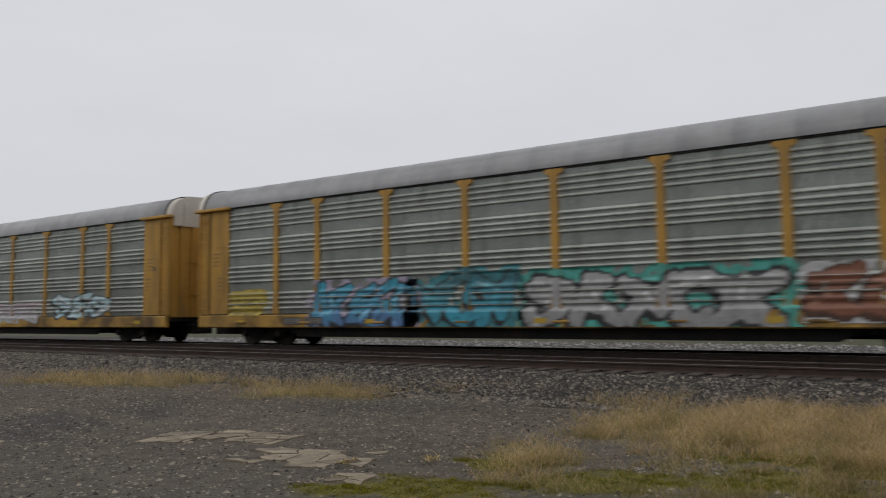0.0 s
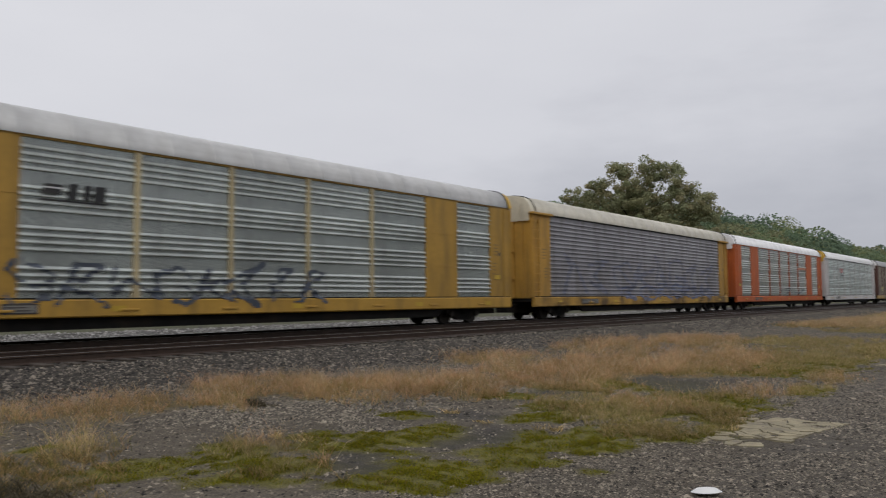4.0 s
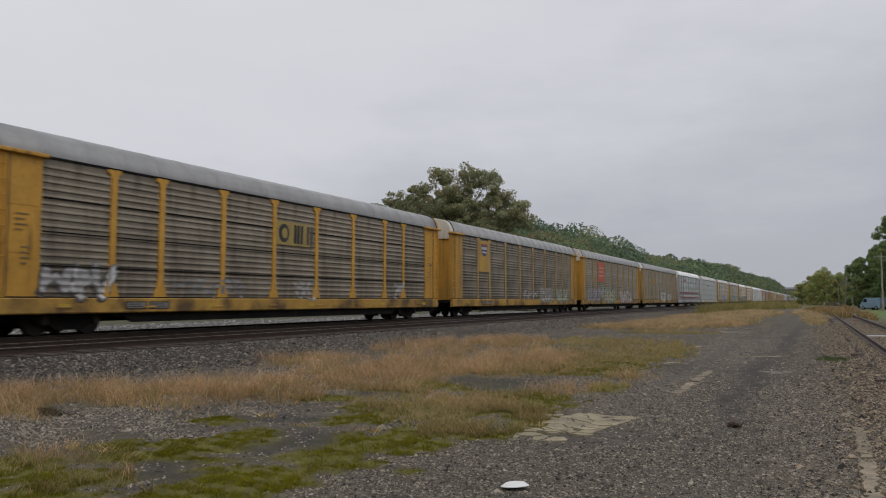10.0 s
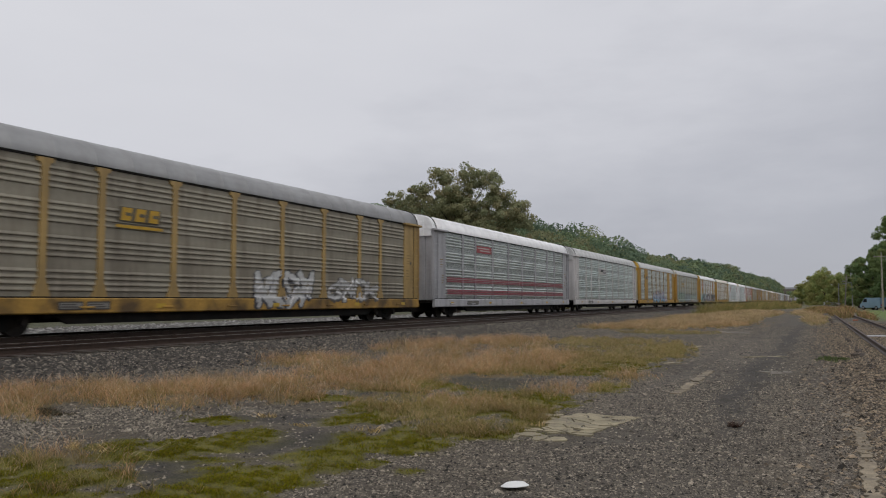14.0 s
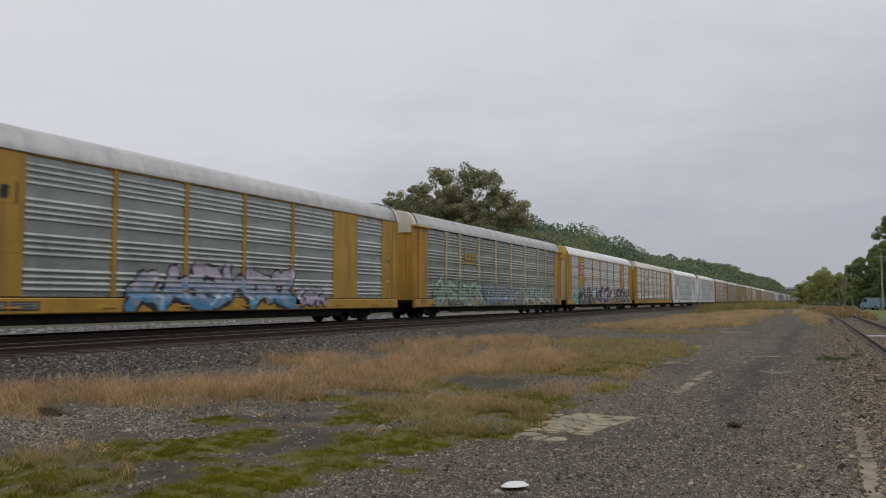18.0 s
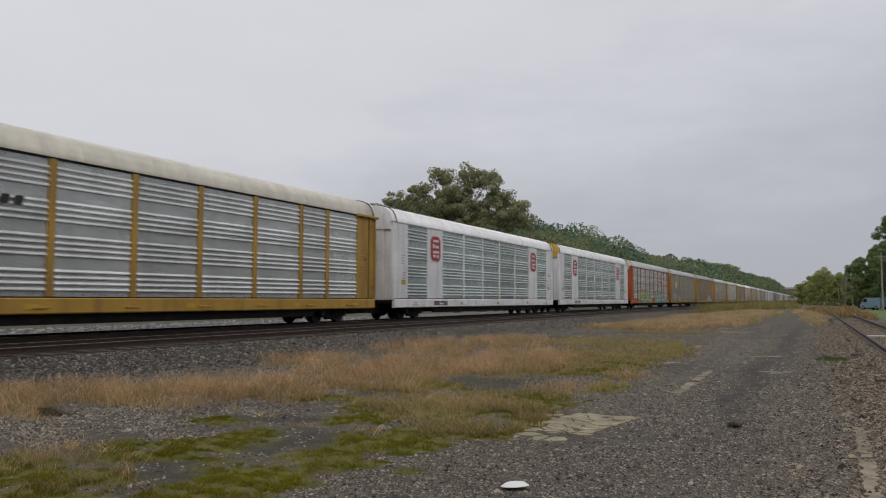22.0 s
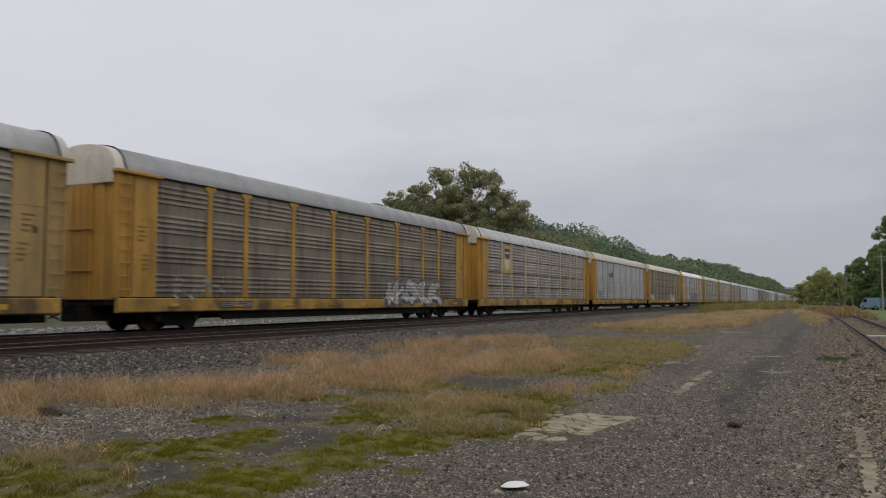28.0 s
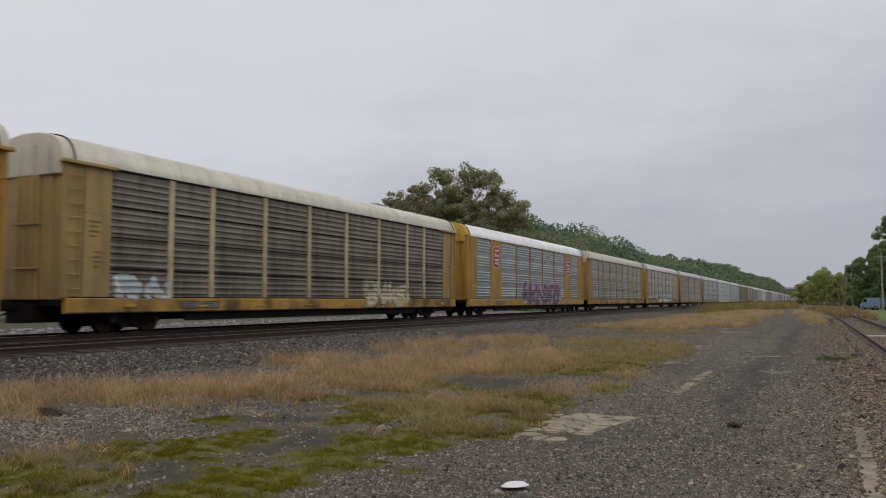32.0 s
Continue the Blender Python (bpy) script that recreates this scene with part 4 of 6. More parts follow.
def truck_parts():
    """Meshes of a two-axle truck: side frame, bolster, wheelset, bearing cap."""
    def frame_side(bm):
        pts = [(-1.20, 0.52), (-1.10, 0.62), (-0.75, 0.62), (-0.45, 0.74), (0.45, 0.74), (0.75, 0.62), (1.10, 0.62), (1.20, 0.52), (1.05, 0.36), (0.78, 0.36), (0.42, 0.16), (-0.42, 0.16), (-0.78, 0.36), (-1.05, 0.36)]
        prism(bm, pts, "x", -0.09, 0.09)
        for y in (-0.22, -0.08, 0.08, 0.22):
            rod(bm, (0.0, y, 0.24), (0.0, y, 0.52), 0.11, 8)

    def bolster(bm):
        box(bm, -1.15, 1.15, -0.2, 0.2, 0.38, 0.66, 0.04)

    def wheelset(bm):
        for s in (-1, 1):
            rod(bm, (s * 0.66, 0, 0.42), (s * 0.80, 0, 0.42), 0.42, 18)
            rod(bm, (s * 0.62, 0, 0.42), (s * 0.67, 0, 0.42), 0.445, 28)
            rod(bm, (s * 0.80, 0, 0.42), (s * 0.84, 0, 0.42), 0.16, 16)
        rod(bm, (-1.1, 0, 0.42), (1.1, 0, 0.42), 0.08, 12)

    def cap(bm):
        rod(bm, (0, 0, 0.42), (0.14, 0, 0.42), 0.12, 14)
        box(bm, -0.02, 0.08, -0.15, 0.15, 0.40, 0.60, 0.02)
    return [shared((k,), m) for k, m in (("side_frame", frame_side), ("bolster", bolster), ("wheelset", wheelset), ("bearing_cap", cap))]


def coupler_mesh():
    def make(bm):
        box(bm, -0.08, 0.08, -0.9, 0.05, 0.78, 0.92, 0.03)
        box(bm, -0.17, 0.17, 0.0, 0.30, 0.72, 1.0, 0.05)
        rod(bm, (0.35, -0.6, 0.82), (0.55, 0.1, 0.45), 0.025, 6)
        rod(bm, (-0.9, -0.15, 0.72), (0.9, -0.15, 0.72), 0.022, 6)
    return shared(("coupler",), make)


A_POSTS = (-9.3, -7.35, -4.4, -1.45, 1.45, 4.4, 7.35, 9.3)
B_POSTS = (-4.5, -1.5, 1.5, 4.5)


def strip_layout(kind):
    """Where the side's sheets, posts and solid plates stand: lists of (centre, width)."""
    if kind == "plated":
        edges = [-11.85, -9.5, -7.5, *B_POSTS, 7.5, 9.5, 11.85]
        plates = [(-8.5, 2.0), (8.5, 2.0), (-12.4, 1.2), (12.4, 1.2)]
        posts = list(B_POSTS)
        sheets = [((a + b) / 2, b - a) for a, b in zip(edges, edges[1:]) if abs((a + b) / 2) != 8.5]
    else:
        edges = [-11.75, *A_POSTS, 11.75]
        plates = [(-12.25, 1.0), (12.25, 1.0)]
        posts = list(A_POSTS) if kind != "bare" else []
        sheets = [((a + b) / 2, b - a) for a, b in zip(edges, edges[1:])]
    return sheets, posts, plates


# ---- spray-painted lettering, laid as a thin coat over ribs, posts and sill ----
GLYPHS = ["00 13 04 23 40 31", "10 01 03 14 34 43 41 30 10 21", "04 12 20 33 44 31", "44 13 02 32 11 00 30 42", "01 14 02 43 12 40 31", "00 23 04 31 44 22", "10 24 31 12 40 43",
          "00 14 34 23 02 31 40", "43 14 03 22 42 31 10 01", "01 04 34 42 12 41 20 00", "43 34 03 01 20 41 32", "04 01 23 41 44", "20 14 33 11 42", "03 34 12 30 01"]


def seg_dist(px, pz, a, b):
    ax, az, bx, bz = *a, *b
    dx, dz = bx - ax, bz - az
    t = np.clip(((px - ax) * dx + (pz - az) * dz) / max(dx * dx + dz * dz, 1e-6), 0, 1)
    return np.hypot(px - ax - t * dx, pz - az - t * dz)


def field(U, Z, scale, seed):
    return waves(U.ravel(), Z.ravel(), scale, seed).reshape(U.shape)


def graffiti_mesh(layout, style, u0, u1, z0, z1, count, fill, edge, cloud=None, fat=0.17, thin=False, seed=0):
    """A row of tangled strokes with outlines, a slanting drop shadow and a cloud of colour behind; fill: two colours, top and foot."""
    r = np.random.RandomState(seed + 500)
    step = 0.05
    us = np.arange(u0 - 0.3, u1 + 0.3, step)
    zs = np.arange(max(z0 - 0.2, SILL_Z0 + 0.05), z1 + 0.3, step)
    U, Z = np.meshgrid(us, zs)
    w, h = (u1 - u0) / count, z1 - z0
    best, shade, inner = np.full(U.shape, 9.0), np.full(U.shape, 9.0), np.full(U.shape, 9.0)
    Uw, Zw = U + 0.07 * field(U, Z, 0.9, seed + 1), Z + 0.05 * field(U, Z, 0.8, seed + 2)
    for i in range(count):
        k, sh = r.uniform(0.86, 1.15), r.uniform(-0.25, 0.25)
        bottom = z0 + r.uniform(-0.03, 0.08) * h
        g = GLYPHS[r.randint(len(GLYPHS))].split()
        pts = [(u0 + w * (i + 0.5) + (int(p[0]) / 4 - 0.5 + r.uniform(-0.10, 0.10)) * w * 0.92 + sh * (int(p[1]) / 4 - 0.5), bottom + (int(p[1]) / 4 + r.uniform(-0.06, 0.06)) * h * k * 0.9) for p in g]
        if r.rand() < 0.35:
            pts.append((pts[-1][0] + r.uniform(-0.4, 0.4) * w, pts[-1][1] + r.uniform(-0.15, 0.3) * h))
        for j, (a, b) in enumerate(zip(pts, pts[1:])):
            d = seg_dist(Uw, Zw, a, b) * (1.0 if j % 3 else 0.86)
            best = np.minimum(best, d)
            if not thin:
                shade = np.minimum(shade, seg_dist(Uw + 0.10, Zw + 0.09, a, b))
        a, b = pts[r.randint(len(pts))], pts[r.randint(len(pts))]
        inner = np.minimum(inner, seg_dist(Uw, Zw, a, b))
    fat = fat if thin else min(fat, 0.125 * min(w * 1.15, h) + 0.02) if fat >= 0.24 else min(fat, 0.095 * min(w * 1.15, h) + 0.02)
    rim = fat + (0.04 if thin else 0.085 if fat > 0.17 else 0.055)
    f0, f1 = np.array(fill[0]), np.array(fill[1])
    if thin:
        fade = 0.75 + 0.35 * field(U, Z, 1.1, seed + 4)[..., None]
        col = np.broadcast_to(f0, (*U.shape, 3)) * fade
        on = (best < fat) & (field(U, Z, 0.5, seed + 6) > -0.75)
    else:
        g = np.clip((Z - z0) / h + 0.45 * field(U, Z, 1.1, seed + 3), 0, 1)[..., None]
        col = f1 * (1 - g) + f0 * g
        col = np.where(((inner < 0.05) & (best < fat * 0.8))[..., None], np.clip(col * 1.6 + 0.10, 0, 0.75), col)
        col = np.where((field(U, Z, 0.35, seed + 5) > 0.72)[..., None], np.clip(col * 0.55, 0, 1), col)
        col = np.where((best > fat)[..., None], np.array(edge), col)
        on = best < rim
        drop = (shade < rim) & ~on
        col = np.where(drop[..., None], np.array(edge) * 0.6, col)
        on = on | drop
        if cloud is not None:
            far = best + 0.22 * field(U, Z, 0.9, seed + 9)
            back = far < rim + 0.20
            col = np.where((on | ~back)[..., None], col, np.array(cloud) * (1 + 0.3 * field(U, Z, 0.6, seed + 8)[..., None]))
            on = on | back
    mean = col.mean(axis=-1, keepdims=True)
    col = np.clip((col * 0.92 + mean * 0.08) * 0.94 + 0.01, 0.01, 0.8)
    on = on & (field(U, Z * 0.4, 0.45, seed + 11) > -0.86)
    sheets, posts, plates = layout
    X = profile_x(style, Z)
    for c in posts:
        X = np.where(np.abs(U - c) < 0.145, SIDE_X + 0.066, X)
    for c, pw in plates:
        X = np.where(np.abs(U - c) < pw / 2 + 0.03, SIDE_X + 0.066, X)
    X = np.where(Z < SIDE_Z0 + 0.04, SIDE_X + 0.122, X) + 0.008
    X = np.where((np.abs(U) > 12.75), SIDE_X + 0.098, X)
    ids = np.arange(U.size).reshape(U.shape)
    q = np.stack([ids[:-1, :-1], ids[:-1, 1:], ids[1:, 1:], ids[1:, :-1]], -1).reshape(-1, 4)
    ok = (on[:-1, :-1] & on[1:, 1:]).ravel()
    q = q[ok]
    if len(q) == 0:
        q = np.array([[0, 1, 2, 3]])
    used, inv = np.unique(q, return_inverse=True)
    v = np.stack([X.ravel(), U.ravel(), Z.ravel()], -1)[used]
    return mesh_np("graffiti", v, inv.reshape(-1, 4), col.reshape(-1, 3)[used])


def sign_mesh(cu, cz, w, h, shapes, x=None):
    """A flat painted sign: coloured plain shapes ('box', 'disc', 'shield', 'bar') at (u, z, w, h) of the sign's size, each just proud of the last."""
    v, f, c = [], [], []
    x = SIDE_X + 0.075 if x is None else x
    for k, (kind, u, z, sw, sh, col) in enumerate(shapes):
        if kind == "disc":
            ring = [(math.cos(i * math.tau / 20), math.sin(i * math.tau / 20)) for i in range(20)]
        elif kind == "oct":
            ring = [(1, -0.7), (1, 0.7), (0.6, 1), (-0.6, 1), (-1, 0.7), (-1, -0.7), (-0.6, -1), (0.6, -1)]
        elif kind == "shield":
            ring = [(0, -1), (0.75, -0.6), (0.95, 0.2), (1, 0.9), (0.5, 1), (0, 0.85), (-0.5, 1), (-1, 0.9), (-0.95, 0.2), (-0.75, -0.6)]
        elif kind == "slant":
            ring = [(-1, -1), (0.7, -1), (1, 1), (-0.7, 1)]
        else:
            ring = [(-1, -1), (1, -1), (1, 1), (-1, 1)]
        n = len(v)
        v += [(x + 0.004 * k, cu + (u + a * sw / 2) * w, cz + (z + b * sh / 2) * h) for a, b in ring]
        f.append(tuple(range(n, n + len(ring))))
        c += [col] * len(ring)
    me = mesh_of("sign", v, f)
    put_tint(me, "tint", np.array(c))
    return me


BLK, WHT, RED, BLU, YEL = (0.02, 0.02, 0.022), (0.68, 0.68, 0.68), (0.42, 0.03, 0.04), (0.03, 0.05, 0.17), (0.50, 0.30, 0.03)
SIGNS = {
    "loops": ([("box", 0, 0, 1, 1, YEL), ("disc", -0.22, 0, 0.30, 0.7, BLK), ("disc", -0.20, 0, 0.17, 0.35, YEL), ("bar", 0.06, 0, 0.055, 0.7, BLK), ("bar", 0.16, 0, 0.06, 0.5, BLK), ("bar", 0.27, 0, 0.055, 0.7, BLK)], 2.5, 0.7, 3.65),
    "dots": ([("disc", 0, 0, 1, 1, (0.55, 0.07, 0.06)), ("bar", 0.1, 0.15, 0.5, 0.12, (0.5, 0.35, 0.33)), ("bar", 0.1, -0.15, 0.55, 0.12, (0.5, 0.35, 0.33))], 0.6, 0.62, 3.55),
    "horse": ([("slant", -0.30, 0.05, 0.30, 0.5, BLK), ("slant", -0.02, 0, 0.16, 0.8, BLK), ("slant", 0.18, 0, 0.12, 0.8, BLK), ("slant", 0.36, 0, 0.20, 0.8, BLK), ("bar", 0, -0.5, 0.95, 0.10, BLK), ("bar", -0.3, 0.12, 0.26, 0.08, WHT)], 1.8, 0.5, 3.75),
    "orangebar": ([("bar", 0, 0.15, 1, 0.5, (0.52, 0.14, 0.03)), ("bar", -0.05, 0.15, 0.7, 0.14, (0.55, 0.45, 0.4)), ("bar", 0, -0.35, 1, 0.18, (0.12, 0.08, 0.06))], 2.3, 0.36, 3.55),
    "redloops": ([("disc", -0.25, 0.15, 0.42, 0.6, (0.45, 0.05, 0.06)), ("disc", -0.22, 0.15, 0.24, 0.3, (0.5, 0.5, 0.48)), ("slant", 0.12, 0.15, 0.14, 0.6, (0.45, 0.05, 0.06)), ("slant", 0.3, 0.15, 0.16, 0.6, (0.45, 0.05, 0.06)), ("bar", 0.05, -0.4, 1.1, 0.14, BLK)], 1.6, 0.85, 3.7),
    "threeletters": ([("box", -0.08, 0, 0.84, 1, (0.40, 0.30, 0.09)), ("disc", -0.33, 0, 0.26, 0.8, BLK), ("disc", -0.31, 0, 0.14, 0.45, (0.40, 0.30, 0.09)), ("slant", -0.05, 0, 0.07, 0.8, BLK), ("slant", 0.03, 0, 0.08, 0.8, BLK), ("slant", 0.12, 0, 0.07, 0.8, BLK), ("slant", 0.28, 0, 0.07, 0.8, (0.08, 0.07, 0.06)), ("slant", 0.38, 0, 0.07, 0.75, (0.10, 0.09, 0.08))], 2.65, 0.95, 3.72),
    "shield": ([("box", 0, 0, 1, 1, (0.50, 0.30, 0.05)), ("shield", 0.0, 0.20, 0.62, 0.42, BLU), ("bar", 0, 0.26, 0.52, 0.09, (0.5, 0.5, 0.55)), ("bar", 0, 0.13, 0.48, 0.06, (0.5, 0.5, 0.55)), ("bar", 0, 0.36, 0.56, 0.05, (0.36, 0.06, 0.05))], 1.72, 2.0, 3.85),
    "paleshield": ([("box", 0, 0, 1, 1, (0.52, 0.33, 0.09)), ("shield", 0.0, 0.20, 0.62, 0.40, BLU), ("bar", 0, 0.24, 0.5, 0.08, (0.5, 0.5, 0.55)), ("shield", 0, -0.20, 0.66, 0.42, (0.62, 0.58, 0.50))], 1.72, 1.9, 3.85),
    "redsquare": ([("box", 0, 0, 1, 1, (0.50, 0.09, 0.035)), ("bar", 0, 0.2, 0.7, 0.07, (0.5, 0.3, 0.24)), ("bar", -0.05, 0.0, 0.6, 0.07, (0.5, 0.3, 0.24)), ("bar", 0.02, -0.2, 0.66, 0.07, (0.5, 0.3, 0.24))], 2.72, 1.95, 3.85),
    "yellowbox": ([("bar", 0, 0.12, 0.9, 0.62, (0.13, 0.11, 0.07)), ("bar", 0, -0.42, 1, 0.13, YEL)] + [("slant", u, 0.12, 0.24, 0.56, YEL) for u in (-0.29, 0, 0.29)] + [("bar", u + 0.03, 0.12, 0.12, 0.14, (0.13, 0.11, 0.07)) for u in (-0.29, 0, 0.29)], 1.9, 0.72, 3.6),
    "octagon": ([("oct", 0, 0, 1, 1, (0.62, 0.60, 0.60)), ("oct", 0, 0, 0.9, 0.92, RED), ("bar", 0.02, 0.30, 0.52, 0.09, WHT), ("bar", -0.20, 0.10, 0.16, 0.16, WHT), ("bar", 0.12, 0.08, 0.34, 0.10, WHT), ("bar", 0.02, -0.12, 0.60, 0.09, WHT), ("bar", -0.14, -0.27, 0.26, 0.10, WHT), ("bar", 0.18, -0.28, 0.20, 0.12, WHT)], 1.35, 1.5, 3.9),
    "redline": ([("bar", 0, 0, 1, 1, (0.34, 0.05, 0.06)), ("bar", -0.05, 0.2, 0.8, 0.18, (0.5, 0.42, 0.40)), ("bar", 0.05, -0.15, 0.7, 0.18, (0.5, 0.42, 0.40))], 2.5, 0.45, 4.25),
    "stripes": ([("bar", 0, 0.5 - 0.11 * k - (0.42 if k > 2 else 0), 1, 0.075, (0.28, 0.07, 0.09)) for k in range(6)], 23.2, 0.95, 1.85),
    "whitebox": ([("box", 0, 0, 1, 1, (0.55, 0.54, 0.53)), ("slant", -0.1, 0.12, 0.4, 0.4, BLK), ("bar", 0.25, 0.2, 0.4, 0.1, BLK), ("bar", 0.22, -0.02, 0.46, 0.1, BLK), ("bar", 0.2, -0.22, 0.5, 0.1, BLK), ("bar", -0.35, 0.05, 0.25, 0.08, BLK)], 2.7, 0.62, 3.9),
    "brackets": ([("bar", -0.48, 0, 0.03, 1, BLK), ("bar", 0.48, 0, 0.03, 1, BLK), ("slant", -0.2, 0, 0.18, 0.55, BLK), ("slant", 0.02, 0, 0.18, 0.55, BLK), ("slant", 0.24, 0, 0.18, 0.55, BLK)], 1.5, 0.6, 3.9),
    "blackmark": ([("slant", -0.3, 0, 0.3, 0.8, BLK), ("slant", 0.05, 0, 0.25, 0.8, BLK), ("slant", 0.35, 0, 0.25, 0.8, BLK)], 1.3, 0.32, 3.7),
}

WHEEL_Y = (-0.87, 0.87)
TRUCK_Y = 10.4


def wagon(i, kind, body, side, roof, label, post=None, cap=None, north=None, door=None, style="group", signs=(), tags=(), sill=None, seams=False, slim=False):
    """One closed car-carrier wagon at the place that it has in the train."""
    w = thing("autorack_wagon", (TRAIN_X, 0, RAIL_Z), label, "freight wagon", "wagons of the freight train")
    post, cap, door = post or body, cap or (CAPDIRTY if kind == "tee" else roof), door or body
    layout = strip_layout(kind)
    sheets, posts, plates = layout
    flare, base = {"tee": (0.15, 0.07), "gusset": (0.15, 0.19), "foot": (0.0, 0.14), "plain": (0.0, 0.03), "plated": (0.0, 0.05), "bare": (0, 0)}[kind]
    part("underframe", frame_mesh(), BLACK, w, "black steel underframe")
    part("far_side", inner_mesh(), side, w)
    part("side_sill", sill_mesh(), sill or (GRIMY if body in (YELLOW, TAN, RUSTY) else body), w, "grimy side sill")
    # dark strips drawn for the gaps above the sill and under the roof edge
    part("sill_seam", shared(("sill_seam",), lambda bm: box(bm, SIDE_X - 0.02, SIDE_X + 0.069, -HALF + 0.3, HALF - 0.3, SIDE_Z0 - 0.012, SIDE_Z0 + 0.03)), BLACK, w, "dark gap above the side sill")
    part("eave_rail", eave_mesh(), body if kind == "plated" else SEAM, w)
    part("roof", roof_mesh(), roof, w, "arched sheet-metal roof")
    if seams:
        for z in (1.98, 2.93, 3.88):
            part("panel_seam", shared(("panel_seam",), lambda bm: box(bm, SIDE_X, SIDE_X + 0.052, -11.7, 11.7, -0.018, 0.018)), BLACK, w, "dark seam between side sheets", (0, 0, z))
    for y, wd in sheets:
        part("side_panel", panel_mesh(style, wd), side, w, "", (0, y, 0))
    for y in posts:
        part("post", post_mesh(flare, base, 0.13 if slim else 0.17 if kind == "plated" else 0.23), post, w, "", (0, y, 0))
    for y, wd in plates:
        part("solid_plate", plate_mesh(wd), body, w, "", (0, y, 0))
    for s in (-1, 1):
        corner = part("corner_post", corner_mesh(), body, w, "", (0, s * 13.1, 0))
        for fy in (-0.25, 0.25):
            part("fold", shared(("fold",), lambda bm: box(bm, SIDE_X + 0.04, SIDE_X + 0.09, -0.05, 0.05, SIDE_Z0, SIDE_Z1, 0.01)), body, corner, "", (0, fy, 0))
        part("roof_cap", cap_mesh(), (north or cap) if s > 0 else cap, w, "hood plate over the end door", (0, s * (HALF - 0.37), 0), 0 if s > 0 else math.pi)
        end_door(w, s, door)
        part("roof_rim", rim_mesh(), BLACK, w, "dark curved rim at the roof end", (0, s * (HALF - 0.36), 0))
        part("coupler", coupler_mesh(), BLACK, w, "", (0, s * (HALF + 0.45), 0), 0 if s > 0 else math.pi)
        if kind != "plated":
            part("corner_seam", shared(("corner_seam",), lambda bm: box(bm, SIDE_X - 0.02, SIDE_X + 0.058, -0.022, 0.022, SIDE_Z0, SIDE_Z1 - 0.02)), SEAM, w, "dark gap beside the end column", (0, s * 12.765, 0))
            part("ladder", ladder_mesh(), body, w, "", (SIDE_X + 0.10, s * 13.1, 0))
            part("header_beam", shared(("header_beam",), lambda bm: box(bm, SIDE_X, SIDE_X + 0.20, -0.95, 0.95, SIDE_Z1 - 0.02, SIDE_Z1 + 0.09, 0.02)), body, w, "", (0, s * 12.6, 0))
        t = part("truck", truck_parts()[1], BLACK, w, "two-axle wheel truck", (0, s * TRUCK_Y, 0))
        for x in (-1.0, 1.0):
            part("side_frame", truck_parts()[0], BLACK, t, "", (x, 0, 0))
        for y in WHEEL_Y:
            part("wheelset", truck_parts()[2], WHEEL, t, "steel wheels on an axle", (0, y, 0))
            part("bearing_cap", truck_parts()[3], WHEEL, t, "", (1.02, y, 0))
    for name, u in signs:
        shapes, sw, sh, sz = SIGNS[name]
        on_plate = kind == "plated" and 7.5 < abs(u) < 9.5
        sx = SIDE_X + (0.072 if on_plate or "shield" in name or name == "octagon" else 0.066)
        base = None
        for q, shape in enumerate(shapes):
            me = sign_mesh(u, sz, sw, sh, [shape], sx + 0.004 * q)
            if base is None:
                base = part("painted_sign", me, SIGNPAINT, w, "faded painted company sign")
            else:
                part("emblem", me, SIGNPAINT, base)
    for j, g in enumerate(tags):
        part("graffiti", graffiti_mesh(layout, style, *g, seed=37 * i + j), GRAFFITI, w, "spray-painted graffiti lettering")
    # stencilled data lines, small plates and reflectors
    ink = {BROWN: (0.30, 0.28, 0.26), WHITE: (0.40, 0.40, 0.41), PALEGREY: (0.30, 0.30, 0.30)}.get(body, (0.25, 0.165, 0.05))
    lines = [("bar", u, -3.2 * k, wd, 1, ink) for k, (u, wd) in enumerate(((0, 1), (-0.12, 0.76), (-0.05, 0.9), (-0.2, 0.6)))]
    for y, z, mw in ((-12.35, 3.35, 0.42), (-12.2, 2.45, 0.34), (12.25, 3.35, 0.42), (12.1, 2.55, 0.34)):
        part("stencil_mark", shared_sign(mw, lines, 0.045), SIGNPAINT, w, "small stencilled data lines", (0, y, z))
    part("data_plate", shared_sign(0.14, [("bar", 0, 0, 1, 1.8, (0.05, 0.045, 0.04))]), SIGNPAINT, w, "small dark plate", (0, 12.45, 2.95))
    if kind == "plated":
        for s in (-1, 1):
            part("reflector", shared_sign(0.42, [("bar", 0, 0, 1.1, 2.5, (0.10, 0.08, 0.03)), ("bar", 0, 0, 1, 2.1, (0.62, 0.40, 0.03))]), SIGNPAINT, w, "yellow warning plate", (0, s * 12.3, 1.95))
    for y in (-11.0, -5.0, 1.0, 7.0, 11.5):
        part("reflector", shared_sign(0.40, [("bar", 0, 0, 1, 1.6, (0.55, 0.36, 0.03))]), SIGNPAINT, w, "yellow reflective strip", (0.064, y, 0.84))
    for y in (-8.4, -7.45):
        part("data_plate", shared_sign(0.85, [("bar", 0, 0, 1, 2.7, (0.045, 0.04, 0.036)), ("bar", 0, 0, 0.88, 1.9, (0.22, 0.215, 0.20)), ("bar", -0.1, 0.4, 0.6, 0.35, (0.07, 0.065, 0.06)), ("bar", -0.05, -0.4, 0.7, 0.35, (0.07, 0.065, 0.06))]), SIGNPAINT, w, "dark-edged data plate on the sill", (0.064, y, 0.86))
    return w


